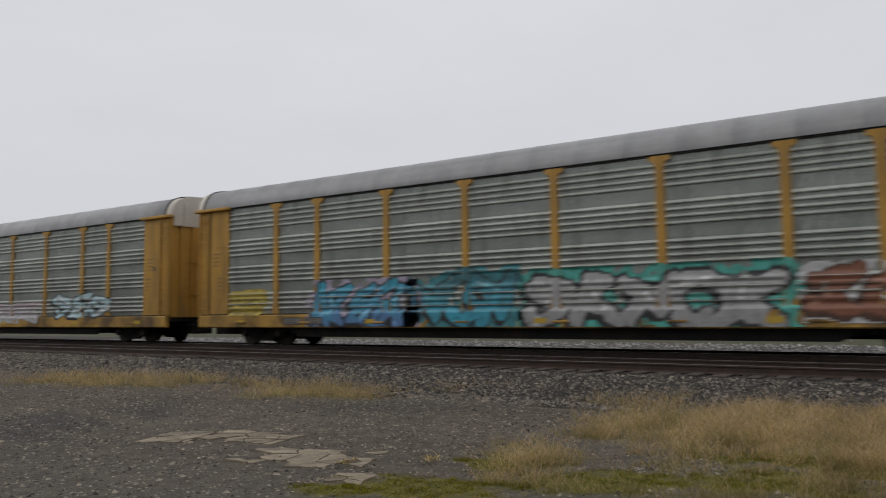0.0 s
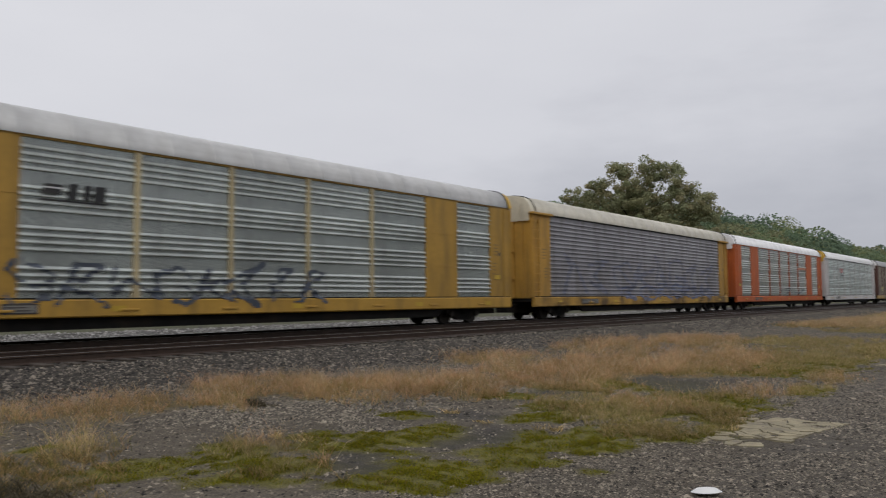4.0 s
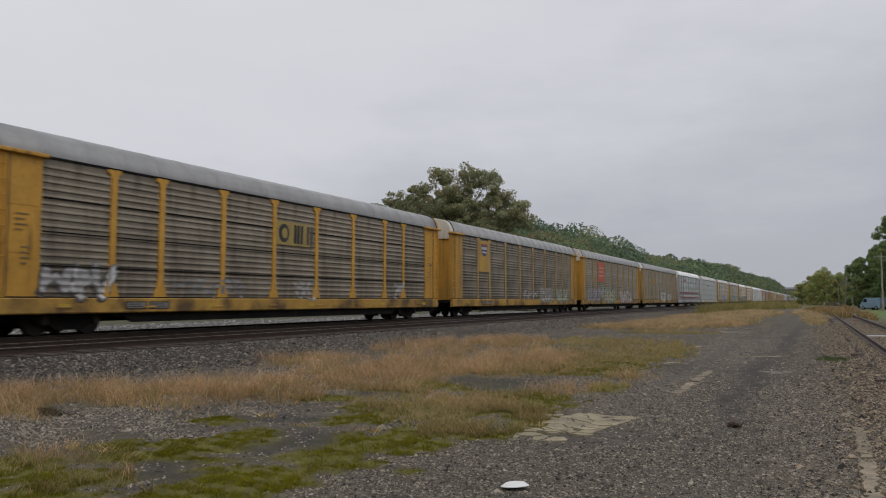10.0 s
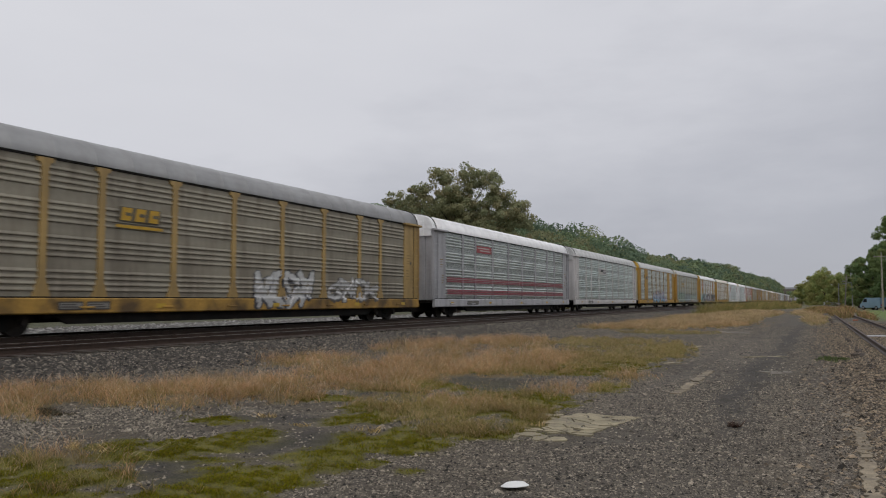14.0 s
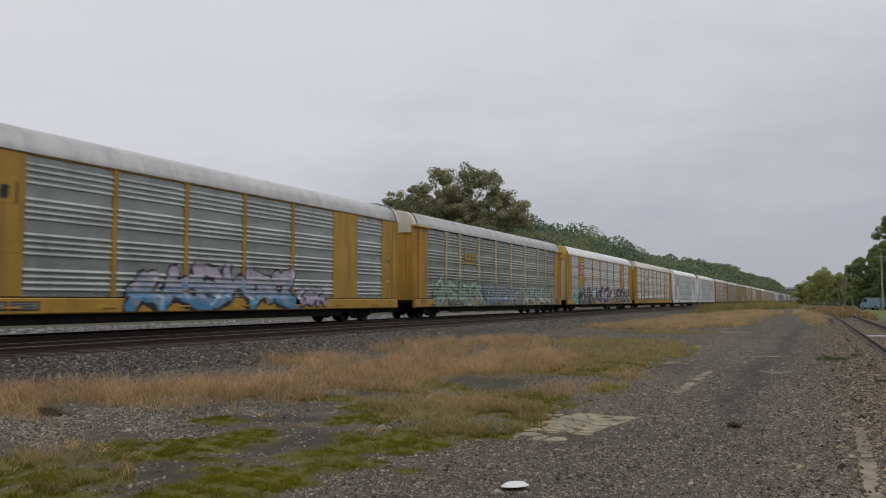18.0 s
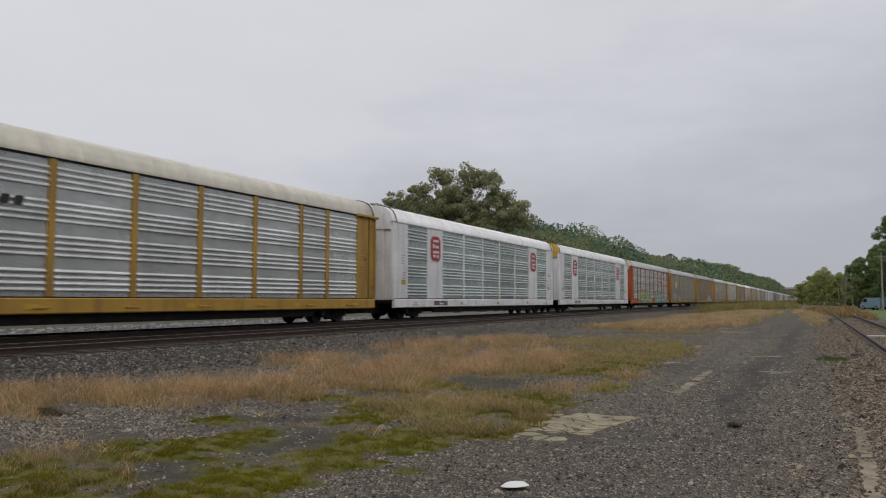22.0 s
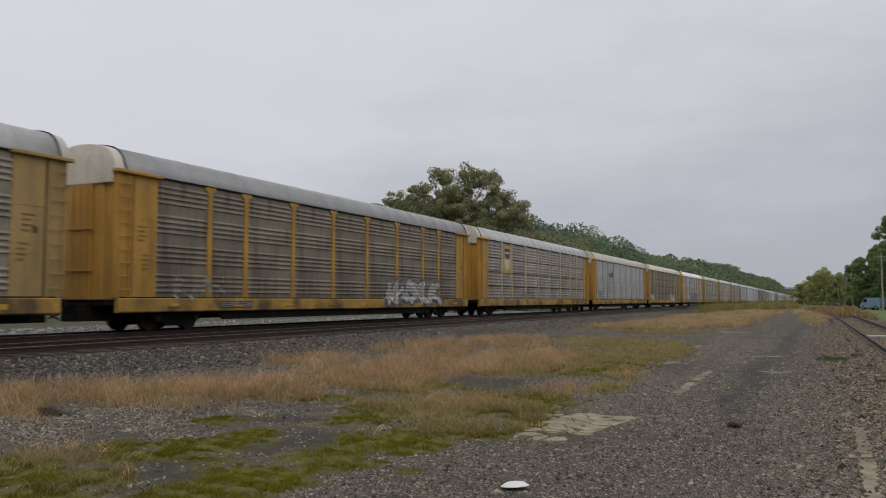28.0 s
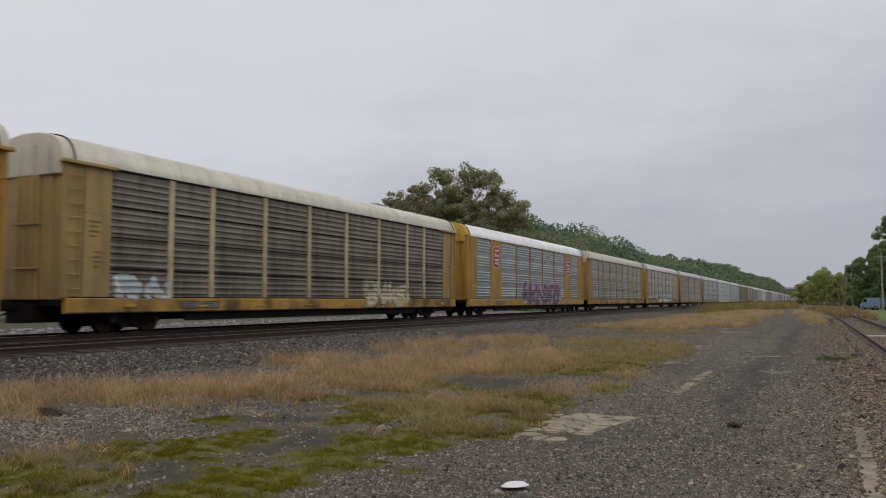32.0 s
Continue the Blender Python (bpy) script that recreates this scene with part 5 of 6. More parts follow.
def shared_sign(w, shapes, h=0.09):
    key = ("stencil", w, h, str(shapes))
    if key not in MESHES:
        MESHES[key] = sign_mesh(0, 0, w, h, shapes, SIDE_X + 0.070)
    return MESHES[key]


PALEW, PINK, LBLUE, CYAN, TEAL, DTEAL = (0.55, 0.56, 0.56), (0.45, 0.32, 0.36), (0.42, 0.60, 0.64), (0.02, 0.36, 0.50), (0.06, 0.40, 0.33), (0.03, 0.16, 0.19)
SILV, RUST, MINT, LILAC, PURP, CRM = (0.42, 0.42, 0.42), (0.24, 0.085, 0.04), (0.30, 0.46, 0.36), (0.42, 0.37, 0.48), (0.05, 0.04, 0.10), (0.50, 0.45, 0.28)
TEE = "{} car-carrier wagon with posts"
PLT = "{} car-carrier wagon with solid side plates"
TRAIN = [
    dict(kind="tee", body=YELLOW, side=S_GREEN, roof=R_GREY, label=TEE.format("yellow and grey-green"), tags=[(5.2, 9.4, 1.15, 2.0, 3, (LBLUE, LBLUE), BLK, None, 0.14), (-3, 4.5, 1.0, 1.8, 4, (PINK, SILV), PALEW, None, 0.10)]),
    dict(kind="tee", body=YELLOW, side=S_GREEN, roof=R_GREY, label="yellow car-carrier wagon with blue, silver and brown graffiti",
         tags=[(-11.4, -10.0, 1.25, 1.75, 1, ((0.45, 0.33, 0.02),) * 2, (0.40, 0.30, 0.02), (0.42, 0.31, 0.02), 0.3), (-7.6, -3.3, 0.75, 1.95, 5, (CYAN, (0.08, 0.2, 0.42)), BLK, LILAC, 0.13),
               (-3.4, 0.2, 0.75, 2.15, 3, (DTEAL, CYAN), BLK, (0.03, 0.22, 0.25), 0.17), (0.6, 7.4, 0.75, 2.0, 5, (SILV, (0.30, 0.30, 0.30)), BLK, TEAL, 0.25), (7.8, 12.6, 0.95, 1.9, 4, (RUST, RUST), (0.10, 0.04, 0.02), PALEW, 0.28)]),
    dict(kind="plated", body=WHITE, side=S_SEA, roof=R_WHITE, cap=WHITE, north=CAPGOLD, label=PLT.format("white") + ", blue graffiti", signs=[("orangebar", 6.0)],
         tags=[(-10.8, -0.6, 0.75, 2.1, 5, ((0.02, 0.36, 0.66), (0.03, 0.50, 0.54)), (0.02, 0.04, 0.20), (0.04, 0.12, 0.32), 0.27), (-0.9, 0.6, 0.75, 1.6, 1, ((0.55, 0.10, 0.02), (0.30, 0.04, 0.03)), (0.03, 0.05, 0.2), (0.25, 0.04, 0.04), 0.24), (0.5, 9.3, 0.75, 2.25, 5, (BLK, BLK), PALEW, (0.34, 0.04, 0.045), 0.30), (9.8, 11.6, 1.0, 1.6, 2, ((0.3, 0.03, 0.03), BLK), BLK, None, 0.2), (-12.9, -10.6, 0.75, 1.5, 2, ((0.55, 0.12, 0.02), (0.45, 0.06, 0.05)), (0.30, 0.04, 0.10), (0.40, 0.07, 0.05), 0.2), (-12.9, -11.6, 2.1, 2.5, 3, ((0.08, 0.1, 0.3),) * 2, BLK, None, 0.05, True)]),
    dict(kind="tee", body=YELLOW, side=S_PALE, style="soft", roof=R_GREY, label=TEE.format("yellow and weathered pale-grey"), signs=[("loops", -5.9)],
         tags=[(-4.2, 2.2, 0.9, 2.0, 6, ((0.36, 0.37, 0.36),) * 2, SILV, None, 0.11, True), (2.2, 8.4, 0.75, 2.2, 5, ((0.50, 0.46, 0.46),) * 2, SILV, None, 0.10, True)]),
    dict(kind="tee", body=YELLOW, side=S_SILVER, roof=R_GREY, label=TEE.format("yellow and bright silver"), signs=[("dots", -2.9), ("dots", 2.9)]),
    dict(kind="plated", body=GOLD, side=S_SILVER, roof=R_LIGHT, cap=CAPGOLD, door=CREAM, post=YELLOW_PALE, label=PLT.format("gold and silver") + ", black outline graffiti", signs=[("horse", -6.2)],
         tags=[(-7.8, 2.5, 0.9, 2.1, 8, ((0.07, 0.09, 0.13),) * 2, BLK, None, 0.075, True)]),
    dict(kind="bare", body=YELLOW, side=S_MAUVE, roof=R_CREAM, style="even", cap=CREAM, label="car-carrier wagon with mauve-grey ribbed sides and cream roof",
         tags=[(-10.5, 11, 1.2, 3.4, 8, ((0.19, 0.20, 0.28),) * 2, BLK, None, 0.13, True), (-4, 10, 0.9, 1.8, 6, ((0.16, 0.19, 0.32),) * 2, BLK, None, 0.1, True)]),
    dict(kind="plated", body=ORANGE, side=S_SILVER, roof=R_WHITE, cap=WHITE, label=PLT.format("orange and silver"), signs=[("orangebar", 6.0)], tags=[(-1.5, 6.5, 1.3, 1.8, 8, ((0.09, 0.13, 0.15),) * 2, BLK, None, 0.05, True)]),
    dict(kind="foot", body=PALEGREY, side=S_SEA, roof=R_WHITE, cap=CAPGOLD, label="off-white car-carrier wagon with sea-grey side sheets", signs=[("redloops", -5.9)]),
    dict(kind="gusset", body=BROWN, side=S_BROWN, style="soft", roof=R_GREY, cap=WHITE, sill=TAN, label="dark brown weathered car-carrier wagon with small graffiti",
         tags=[(-9.9, -8.7, 1.2, 2.2, 1, ((0.42, 0.36, 0.10), CRM), BLK, None, 0.18), (-5.8, -3.9, 0.95, 2.1, 1, ((0.34, 0.31, 0.26),) * 2, SILV, None, 0.14, True), (-2.6, 0.2, 1.2, 1.9, 3, ((0.22, 0.2, 0.17),) * 2, BLK, None, 0.1, True), (0.4, 1.4, 0.9, 1.75, 1, ((0.34, 0.40, 0.24),) * 2, (0.24, 0.27, 0.18), None, 0.17), (1.6, 5.0, 0.85, 1.7, 4, ((0.34, 0.46, 0.52), (0.34, 0.34, 0.46)), (0.36, 0.34, 0.42), (0.29, 0.30, 0.36), 0.16), (5.7, 7.8, 0.8, 1.65, 2, ((0.10, 0.32, 0.24), (0.18, 0.36, 0.26)), (0.07, 0.15, 0.11), (0.10, 0.25, 0.19), 0.16), (8.6, 10.8, 1.0, 1.8, 3, (PALEW,) * 2, BLK, None, 0.05, True)]),
    dict(kind="gusset", body=RUSTY, side=S_SOOT, roof=R_GREY, cap=RUSTY, style="even", seams=True, label=TEE.format("orange-yellow and sooty grey"), signs=[("threeletters", 0.0)],
         tags=[(-11.6, -9.2, 1.15, 2.0, 3, ((0.36, 0.36, 0.37), SILV), (0.10, 0.09, 0.08), None, 0.12), (-6.8, -3.0, 1.2, 1.8, 4, ((0.26, 0.25, 0.24),) * 2, BLK, None, 0.08, True), (0.0, 1.4, 1.1, 2.0, 2, (SILV,) * 2, BLK, None, 0.08, True), (8.4, 9.3, 1.2, 2.0, 1, (SILV,) * 2, BLK, None, 0.1, True)]),
    dict(kind="tee", body=YELLOW, side=S_BROWN, style="soft", roof=R_GREY, post=TAN, label=TEE.format("yellow and weathered brown"), signs=[("shield", -8.3)],
         tags=[(-0.6, 2.6, 1.2, 1.75, 3, ((0.32, 0.31, 0.28),) * 2, (0.16, 0.14, 0.11), None, 0.12), (3.4, 6.4, 1.0, 1.75, 4, ((0.30, 0.30, 0.27), (0.33, 0.33, 0.30)), (0.17, 0.15, 0.12), (0.27, 0.25, 0.21), 0.14), (7.6, 10.6, 1.0, 1.7, 3, ((0.30, 0.34, 0.26), (0.30, 0.35, 0.27)), (0.17, 0.17, 0.13), (0.27, 0.28, 0.21), 0.14)]),
    dict(kind="tee", body=YELLOW, side=S_DRAB, style="soft", roof=R_GREY, slim=True, label=TEE.format("yellow") + ", pastel graffiti", signs=[("redsquare", -5.9)],
         tags=[(-11.0, -5.4, 0.9, 2.2, 5, ((0.30, 0.28, 0.33), (0.24, 0.24, 0.30)), (0.16, 0.14, 0.17), None, 0.12), (-4.9, -0.2, 0.8, 2.1, 4, ((0.42, 0.38, 0.25), (0.32, 0.34, 0.2)), (0.06, 0.06, 0.05), (0.26, 0.33, 0.25), 0.2), (2.6, 8.4, 0.75, 1.95, 5, ((0.46, 0.42, 0.40), (0.42, 0.32, 0.32)), (0.07, 0.06, 0.06), (0.27, 0.24, 0.22), 0.15)]),
    dict(kind="gusset", body=TAN, side=S_DRAB, style="soft", roof=R_GREY, cap=WHITE, label=TEE.format("tan-yellow and drab"), signs=[("yellowbox", -5.9)],
         tags=[(-0.4, 3.6, 0.85, 2.1, 4, (PALEW, SILV), (0.05, 0.05, 0.06), None, 0.13), (4.8, 9.0, 1.1, 1.9, 4, (SILV, SILV), (0.10, 0.09, 0.08), None, 0.11)]),
    dict(kind="plain", body=GREYP, side=S_SILVER, roof=R_WHITE, label="pale grey car-carrier wagon with faded red stripes", signs=[("redline", -5.9), ("stripes", 0.0)]),
    dict(kind="foot", body=PALEGREY, side=S_SEA, roof=R_LIGHT, label="pale grey and silver car-carrier wagon", signs=[("whitebox", -2.9)], tags=[(1.0, 1.6, 1.2, 1.8, 1, (WHT, WHT), WHT, None, 0.04, True)]),
    dict(kind="plated", body=GOLD, side=S_SILVER, roof=R_LIGHT, cap=CAPGOLD, north=CAPDIRTY, door=CREAM, label=PLT.format("gold and silver") + ", lilac graffiti", signs=[("brackets", -8.5)],
         tags=[(-3.9, 5.0, 0.75, 2.05, 6, ((0.50, 0.44, 0.54), (0.05, 0.25, 0.44)), (0.02, 0.015, 0.035), None, 0.25), (4.8, 6.8, 0.9, 1.5, 3, (LILAC, LILAC), PURP, None, 0.08)]),
    dict(kind="tee", body=YELLOW, side=S_GREEN, roof=R_LIGHT, post=YELLOW_PALE, label=TEE.format("yellow and grey-green") + ", pale green graffiti", signs=[("yellowbox", -5.9)],
         tags=[(-10.9, -3.6, 0.75, 2.1, 7, (MINT, (0.22, 0.30, 0.24)), (0.04, 0.06, 0.05), (0.24, 0.29, 0.25), 0.15), (-3.6, 3.2, 0.75, 1.8, 6, ((0.26, 0.34, 0.38), (0.16, 0.22, 0.26)), (0.035, 0.05, 0.06), (0.22, 0.24, 0.25), 0.12), (3.6, 11.2, 0.75, 1.9, 7, (MINT, SILV), (0.05, 0.06, 0.055), (0.25, 0.27, 0.26), 0.12)]),
    dict(kind="plated", body=GOLD, side=S_BRIGHT, roof=R_WHITE, cap=CAPGOLD, north=WHITE, door=CREAM, label=PLT.format("gold") + ", black graffiti", signs=[("octagon", -8.5), ("octagon", 8.5)],
         tags=[(-11.6, -8.8, 0.72, 1.6, 2, ((0.05, 0.40, 0.42), TEAL), LBLUE, None, 0.2), (-9.6, -4.4, 0.72, 2.1, 4, (BLK, BLK), PALEW, (0.20, 0.42, 0.46), 0.26), (-3.4, 3.4, 0.72, 2.2, 4, (BLK, PURP), (0.62, 0.61, 0.65), None, 0.25), (4.8, 11.6, 0.72, 2.1, 5, (BLK, BLK), (0.62, 0.58, 0.62), None, 0.24)]),
    dict(kind="plain", body=GOLD, side=S_BRIGHT, roof=R_CREAM, cap=CREAM, label="yellow car-carrier wagon with silver sheets and cream roof", signs=[("blackmark", -5.9)]),
    dict(kind="plated", body=WHITE, side=S_SEA, roof=R_WHITE, cap=WHITE, label=PLT.format("clean white") + ", red signs", signs=[("octagon", -8.5), ("octagon", 8.5)]),
    dict(kind="plated", body=WHITE, side=S_SEA, roof=R_WHITE, cap=CAPGOLD, north=WHITE, label=PLT.format("clean white") + ", red signs", signs=[("octagon", -8.5), ("octagon", 8.5)]),
    dict(kind="tee", body=ORANGE, side=S_SILVER, roof=R_LIGHT, cap=CREAM, post=ORANGE_WORN, label=TEE.format("orange and silver") + ", green graffiti", signs=[("orangebar", 5.9)],
         tags=[(-9.0, -0.6, 0.75, 2.05, 6, ((0.40, 0.48, 0.13), (0.26, 0.40, 0.15)), (0.04, 0.09, 0.03), (0.42, 0.38, 0.30), 0.20), (2.2, 10.6, 0.72, 2.05, 5, ((0.40, 0.42, 0.30), (0.08, 0.42, 0.36)), (0.02, 0.06, 0.05), (0.36, 0.30, 0.27), 0.25)]),
    dict(kind="tee", body=TAN, side=S_DRAB, style="soft", roof=R_LIGHT, post=PALEPOST, label=TEE.format("tan-yellow and brown"), signs=[("paleshield", -8.3)],
         tags=[(-11.0, -7.8, 1.0, 2.2, 3, (PALEW,) * 2, BLK, None, 0.09, True), (-6.0, -3.4, 1.0, 1.7, 2, (PALEW,) * 2, BLK, None, 0.09, True)]),
    dict(kind="tee", body=YELLOW, side=S_BROWN, style="soft", roof=R_GREY, label=TEE.format("yellow and dark brown"), tags=[(-11.0, -8.5, 1.1, 1.8, 3, ((0.3, 0.29, 0.27),) * 2, BLK, None, 0.07, True), (3.0, 9.4, 0.9, 1.95, 5, ((0.36, 0.35, 0.34), SILV), (0.05, 0.045, 0.04), (0.16, 0.14, 0.12), 0.24)]),
    dict(kind="tee", body=YELLOW, side=S_TAUPE, roof=R_LIGHT, style="even", seams=True, post=YELLOW_PALE, label=TEE.format("yellow and brown-grey") + ", pale shield sign", signs=[("paleshield", -8.3)], tags=[(-5.5, -2, 1.2, 1.9, 3, ((0.1, 0.1, 0.1),) * 2, BLK, None, 0.06, True)]),
    dict(kind="plain", body=YELLOW, side=S_BLUE, roof=R_CREAM, cap=CREAM, post=YELLOW_PALE, style="even", label="yellow car-carrier wagon with blue-grey sheets and cream roof", signs=[("horse", -5.9)], tags=[(-11.3, -9.5, 1.2, 2.0, 2, ((0.07, 0.10, 0.2),) * 2, BLK, None, 0.09, True)]),
    dict(kind="plain", body=TAN, side=S_DARK, roof=R_CREAM, cap=CREAM, post=YELLOW_PALE, style="even", seams=True, label="tan-yellow car-carrier wagon with sooty brown sheets and cream roof",
         tags=[(3.2, 7.4, 0.8, 1.9, 4, (CRM, CRM), (0.3, 0.3, 0.15), None, 0.16), (-11.5, -9.4, 1.2, 1.7, 2, (LBLUE, PALEW), SILV, None, 0.14)]),
    dict(kind="plated", body=GOLD, side=S_BLUE, roof=R_WHITE, cap=CAPGOLD, label=PLT.format("gold and blue-grey") + ", dark red graffiti", signs=[("octagon", -8.5), ("octagon", 8.5)], tags=[(-3.0, 6.0, 0.8, 2.2, 6, ((0.25, 0.06, 0.08), BLK), (0.12, 0.08, 0.2), LILAC, 0.12)]),
    dict(kind="tee", body=TAN, side=S_GREEN, roof=R_CREAM, cap=CREAM, label=TEE.format("tan-yellow and grey-green")),
    dict(kind="plain", body=YELLOW, side=S_BLUE, roof=R_LIGHT, label="yellow car-carrier wagon with blue-grey sheets", tags=[(-5, 6, 0.8, 1.8, 5, (LBLUE, PALEW), BLK, None, 0.12)]),
]
WAGONS = []
for n, spec in enumerate(TRAIN):
    WAGONS.append((n, wagon(n, **spec)))


def far_wagon(body, side, roof, label):
    """A wagon that stays far down the line: fewer, larger parts."""
    w = thing("autorack_wagon", (TRAIN_X, 0, RAIL_Z), label, "freight wagon", "wagons of the freight train")
    part("underframe", frame_mesh(), BLACK, w)
    part("far_side", inner_mesh(), side, w)
    part("side_sill", sill_mesh(), body, w)
    part("roof", roof_mesh(False), roof, w)
    for k in range(3):
        part("side_panel", panel_mesh("group", 7.8), side, w, "", (0, (k - 1) * 7.8, 0))
    for y in (-11.75, -3.9, 3.9, 11.75):
        part("post", post_mesh(0.15, 0.07), body, w, "", (0, y, 0))
    for s in (-1, 1):
        part("solid_plate", plate_mesh(1.6), body, w, "", (0, s * 12.6, 0))
        part("roof_cap", cap_mesh(), roof, w, "", (0, s * (HALF - 0.37), 0), 0 if s > 0 else math.pi)
        end_door(w, s, body, False)
        part("truck", truck_parts()[0], BLACK, w, "", (1.0, s * TRUCK_Y, 0))
        for y in WHEEL_Y:
            part("wheelset", truck_parts()[2], WHEEL, w, "", (0, s * TRUCK_Y + y, 0))
    return w


# drab mixes put distance haze into the colours of wagons far down the line
FAR_HAZED_LOOKS = [(WORNPOST, S_TAUPE, R_LIGHT), (WORNPOST, S_BLUE, R_LIGHT), (PALEGREY, S_SEA, R_LIGHT), (GREYP, S_BLUE, R_LIGHT), (WORNPOST, S_BROWN, R_GREY), (BROWN, S_TAUPE, R_GREY), (GREYP, S_MAUVE, R_LIGHT)]
first = [far_wagon(b, s, r, "distant car-carrier wagon far down the line, colours dulled for haze") for b, s, r in FAR_HAZED_LOOKS]
order = random.Random(4)
for n in range(len(TRAIN), 78):
    k = n - len(TRAIN)
    WAGONS.append((n, first[k] if k < len(first) else copy_thing(order.choice(first), pose(TRAIN_X, 0, RAIL_Z))))
WAGONS.append((-1, copy_thing(WAGONS[17][1], pose(TRAIN_X, 0, RAIL_Z))))

# ---- loose things and fixtures of the lot ----


def clip_half(poly, mx, my, nx, ny):
    """The part of a convex outline behind a line."""
    out = []
    for (ax, ay), (bx, by) in zip(poly, poly[1:] + poly[:1]):
        da, db = (ax - mx) * nx + (ay - my) * ny, (bx - mx) * nx + (by - my) * ny
        if da <= 0:
            out.append((ax, ay))
        if da * db < 0:
            f = da / (da - db)
            out.append((ax + (bx - ax) * f, ay + (by - ay) * f))
    return out


def slab(name, cx, cy, size, count, mat, label, seed, rz=0.0, z=0.02, lost=0.3, gap=0.012):
    """A broken slab: cracked into uneven plates with ragged edges, some lost at the rim, each an own part."""
    r = random.Random(seed)
    t = thing(name, (cx, cy, 0), label, "concrete slab", rz=rz)
    hx, hy = size[0] / 2, size[1] / 2
    seeds = [(r.uniform(-hx, hx), r.uniform(-hy, hy)) for _ in range(count)]
    for k, (sx, sy) in enumerate(seeds):
        rim = max(abs(sx) / hx, abs(sy) / hy)
        if k and rim > 0.62 and r.random() < lost:
            continue
        poly = [(-hx, -hy), (hx, -hy), (hx, hy), (-hx, hy)]
        for q, (ox, oy) in enumerate(seeds):
            if q != k and poly:
                d = math.hypot(ox - sx, oy - sy) + 1e-6
                nx, ny = (ox - sx) / d, (oy - sy) / d
                poly = clip_half(poly, (sx + ox) / 2 - nx * gap, (sy + oy) / 2 - ny * gap, nx, ny)
        if len(poly) < 3:
            continue
        mx, my = sum(q[0] for q in poly) / len(poly), sum(q[1] for q in poly) / len(poly)
        pts = []
        for (ax, ay), (bx, by) in zip(poly, poly[1:] + poly[:1]):
            n = max(1, int(math.hypot(bx - ax, by - ay) / 0.09))
            for i in range(n):
                f, k2 = i / n, r.uniform(0.94, 1.0)
                x, y = ax + (bx - ax) * f, ay + (by - ay) * f
                edge = 0.03 if abs(x) > hx * 0.97 or abs(y) > hy * 0.97 else 0.008
                pts.append((mx + (x - mx) * k2 + r.uniform(-edge, edge), my + (y - my) * k2 + r.uniform(-edge, edge)))
        wx, wy = cx + mx * math.cos(rz) - my * math.sin(rz), cy + mx * math.sin(rz) + my * math.cos(rz)
        h = float(ground_z(np.array([wx]), np.array([wy]))[0]) + 0.012 + z + r.uniform(-0.004, 0.003)
        me = built("slab_piece", lambda bm, pts=pts, h=h: prism(bm, pts, "z", -0.08, h))
        part("slab_piece", me, mat, t)
    return t


slab("concrete_slab", -2.80, 10.25, (0.95, 1.75), 46, CONCRETE, "broken yellowish concrete slab flush in the gravel", 3, radians(-10), 0.002, 0.15, 0.005)
slab("concrete_slab", -3.05, 9.15, (0.62, 0.75), 14, CONCRETE, "crumbled yellowish concrete pieces beside the broken slab", 13, radians(20), -0.002, 0.45, 0.008)
slab("concrete_slab", -3.35, 10.7, (0.4, 0.5), 8, CONCRETE, "loose yellowish concrete pieces at the moss edge", 14, radians(35), -0.002, 0.3, 0.008)
slab("concrete_slab", -6.76, -6.55, (1.15, 1.75), 22, KERB, "cracked pale concrete slab flush in the gravel", 5, radians(22), 0.006, 0.3, 0.006)
slab("concrete_slab", -6.02, -5.22, (0.5, 0.4), 5, KERB, "small broken concrete piece at the moss edge", 17, radians(22), 0.004, 0.1, 0.008)
slab("concrete_slab", -7.55, -8.40, (0.85, 1.35), 22, KERB, "crumbling concrete slab flush in the gravel", 6, radians(10), 0.004, 0.4, 0.008)
slab("concrete_slab", -6.98, -9.20, (0.95, 0.7), 12, KERB, "crumbling concrete slab beside the sooty ground", 18, radians(25), 0.004, 0.35, 0.008)
slab("concrete_slab", -2.18, 16.6, (0.18, 5.0), 5, KERB, "narrow grey concrete strip in the gravel road", 7, radians(0), 0.0, 0.0, 0.002)
slab("concrete_slab", -1.32, 24.5, (1.3, 0.32), 12, CONCRETE, "worn concrete strip across the gravel road", 8, radians(34), 0.004, 0.3)
slab("concrete_slab", -0.72, 19.1, (0.75, 0.6), 7, GREYCON, "worn concrete patch in the gravel road", 9, radians(40), 0.0, 0.15)
slab("concrete_slab", -3.75, 28.2, (0.22, 2.3), 7, CONCRETE, "pale strip of old paving beside dead grass", 10, radians(-6), 0.006, 0.3)
slab("concrete_slab", -3.32, 20.6, (0.45, 0.3), 4, CONCRETE, "pale scrap of old paving at the grass edge", 12, radians(40), 0.006, 0.1)
slab("concrete_slab", -3.6, 42.0, (1.6, 2.4), 8, GREYCON, "pale strip of old paving where the lot road widens", 15, radians(5), 0.0, 0.2)
slab("concrete_kerb", 0.46, 9.3, (0.125, 4.3), 4, KERB, "crumbling concrete kerb strip beside the siding", 11, radians(-1), 0.004, 0.0, 0.003)
slab("concrete_kerb", 0.41, 12.9, (0.12, 0.7), 3, KERB, "short piece of concrete kerb beside the siding", 16, radians(-2), -0.002, 0.0, 0.004)


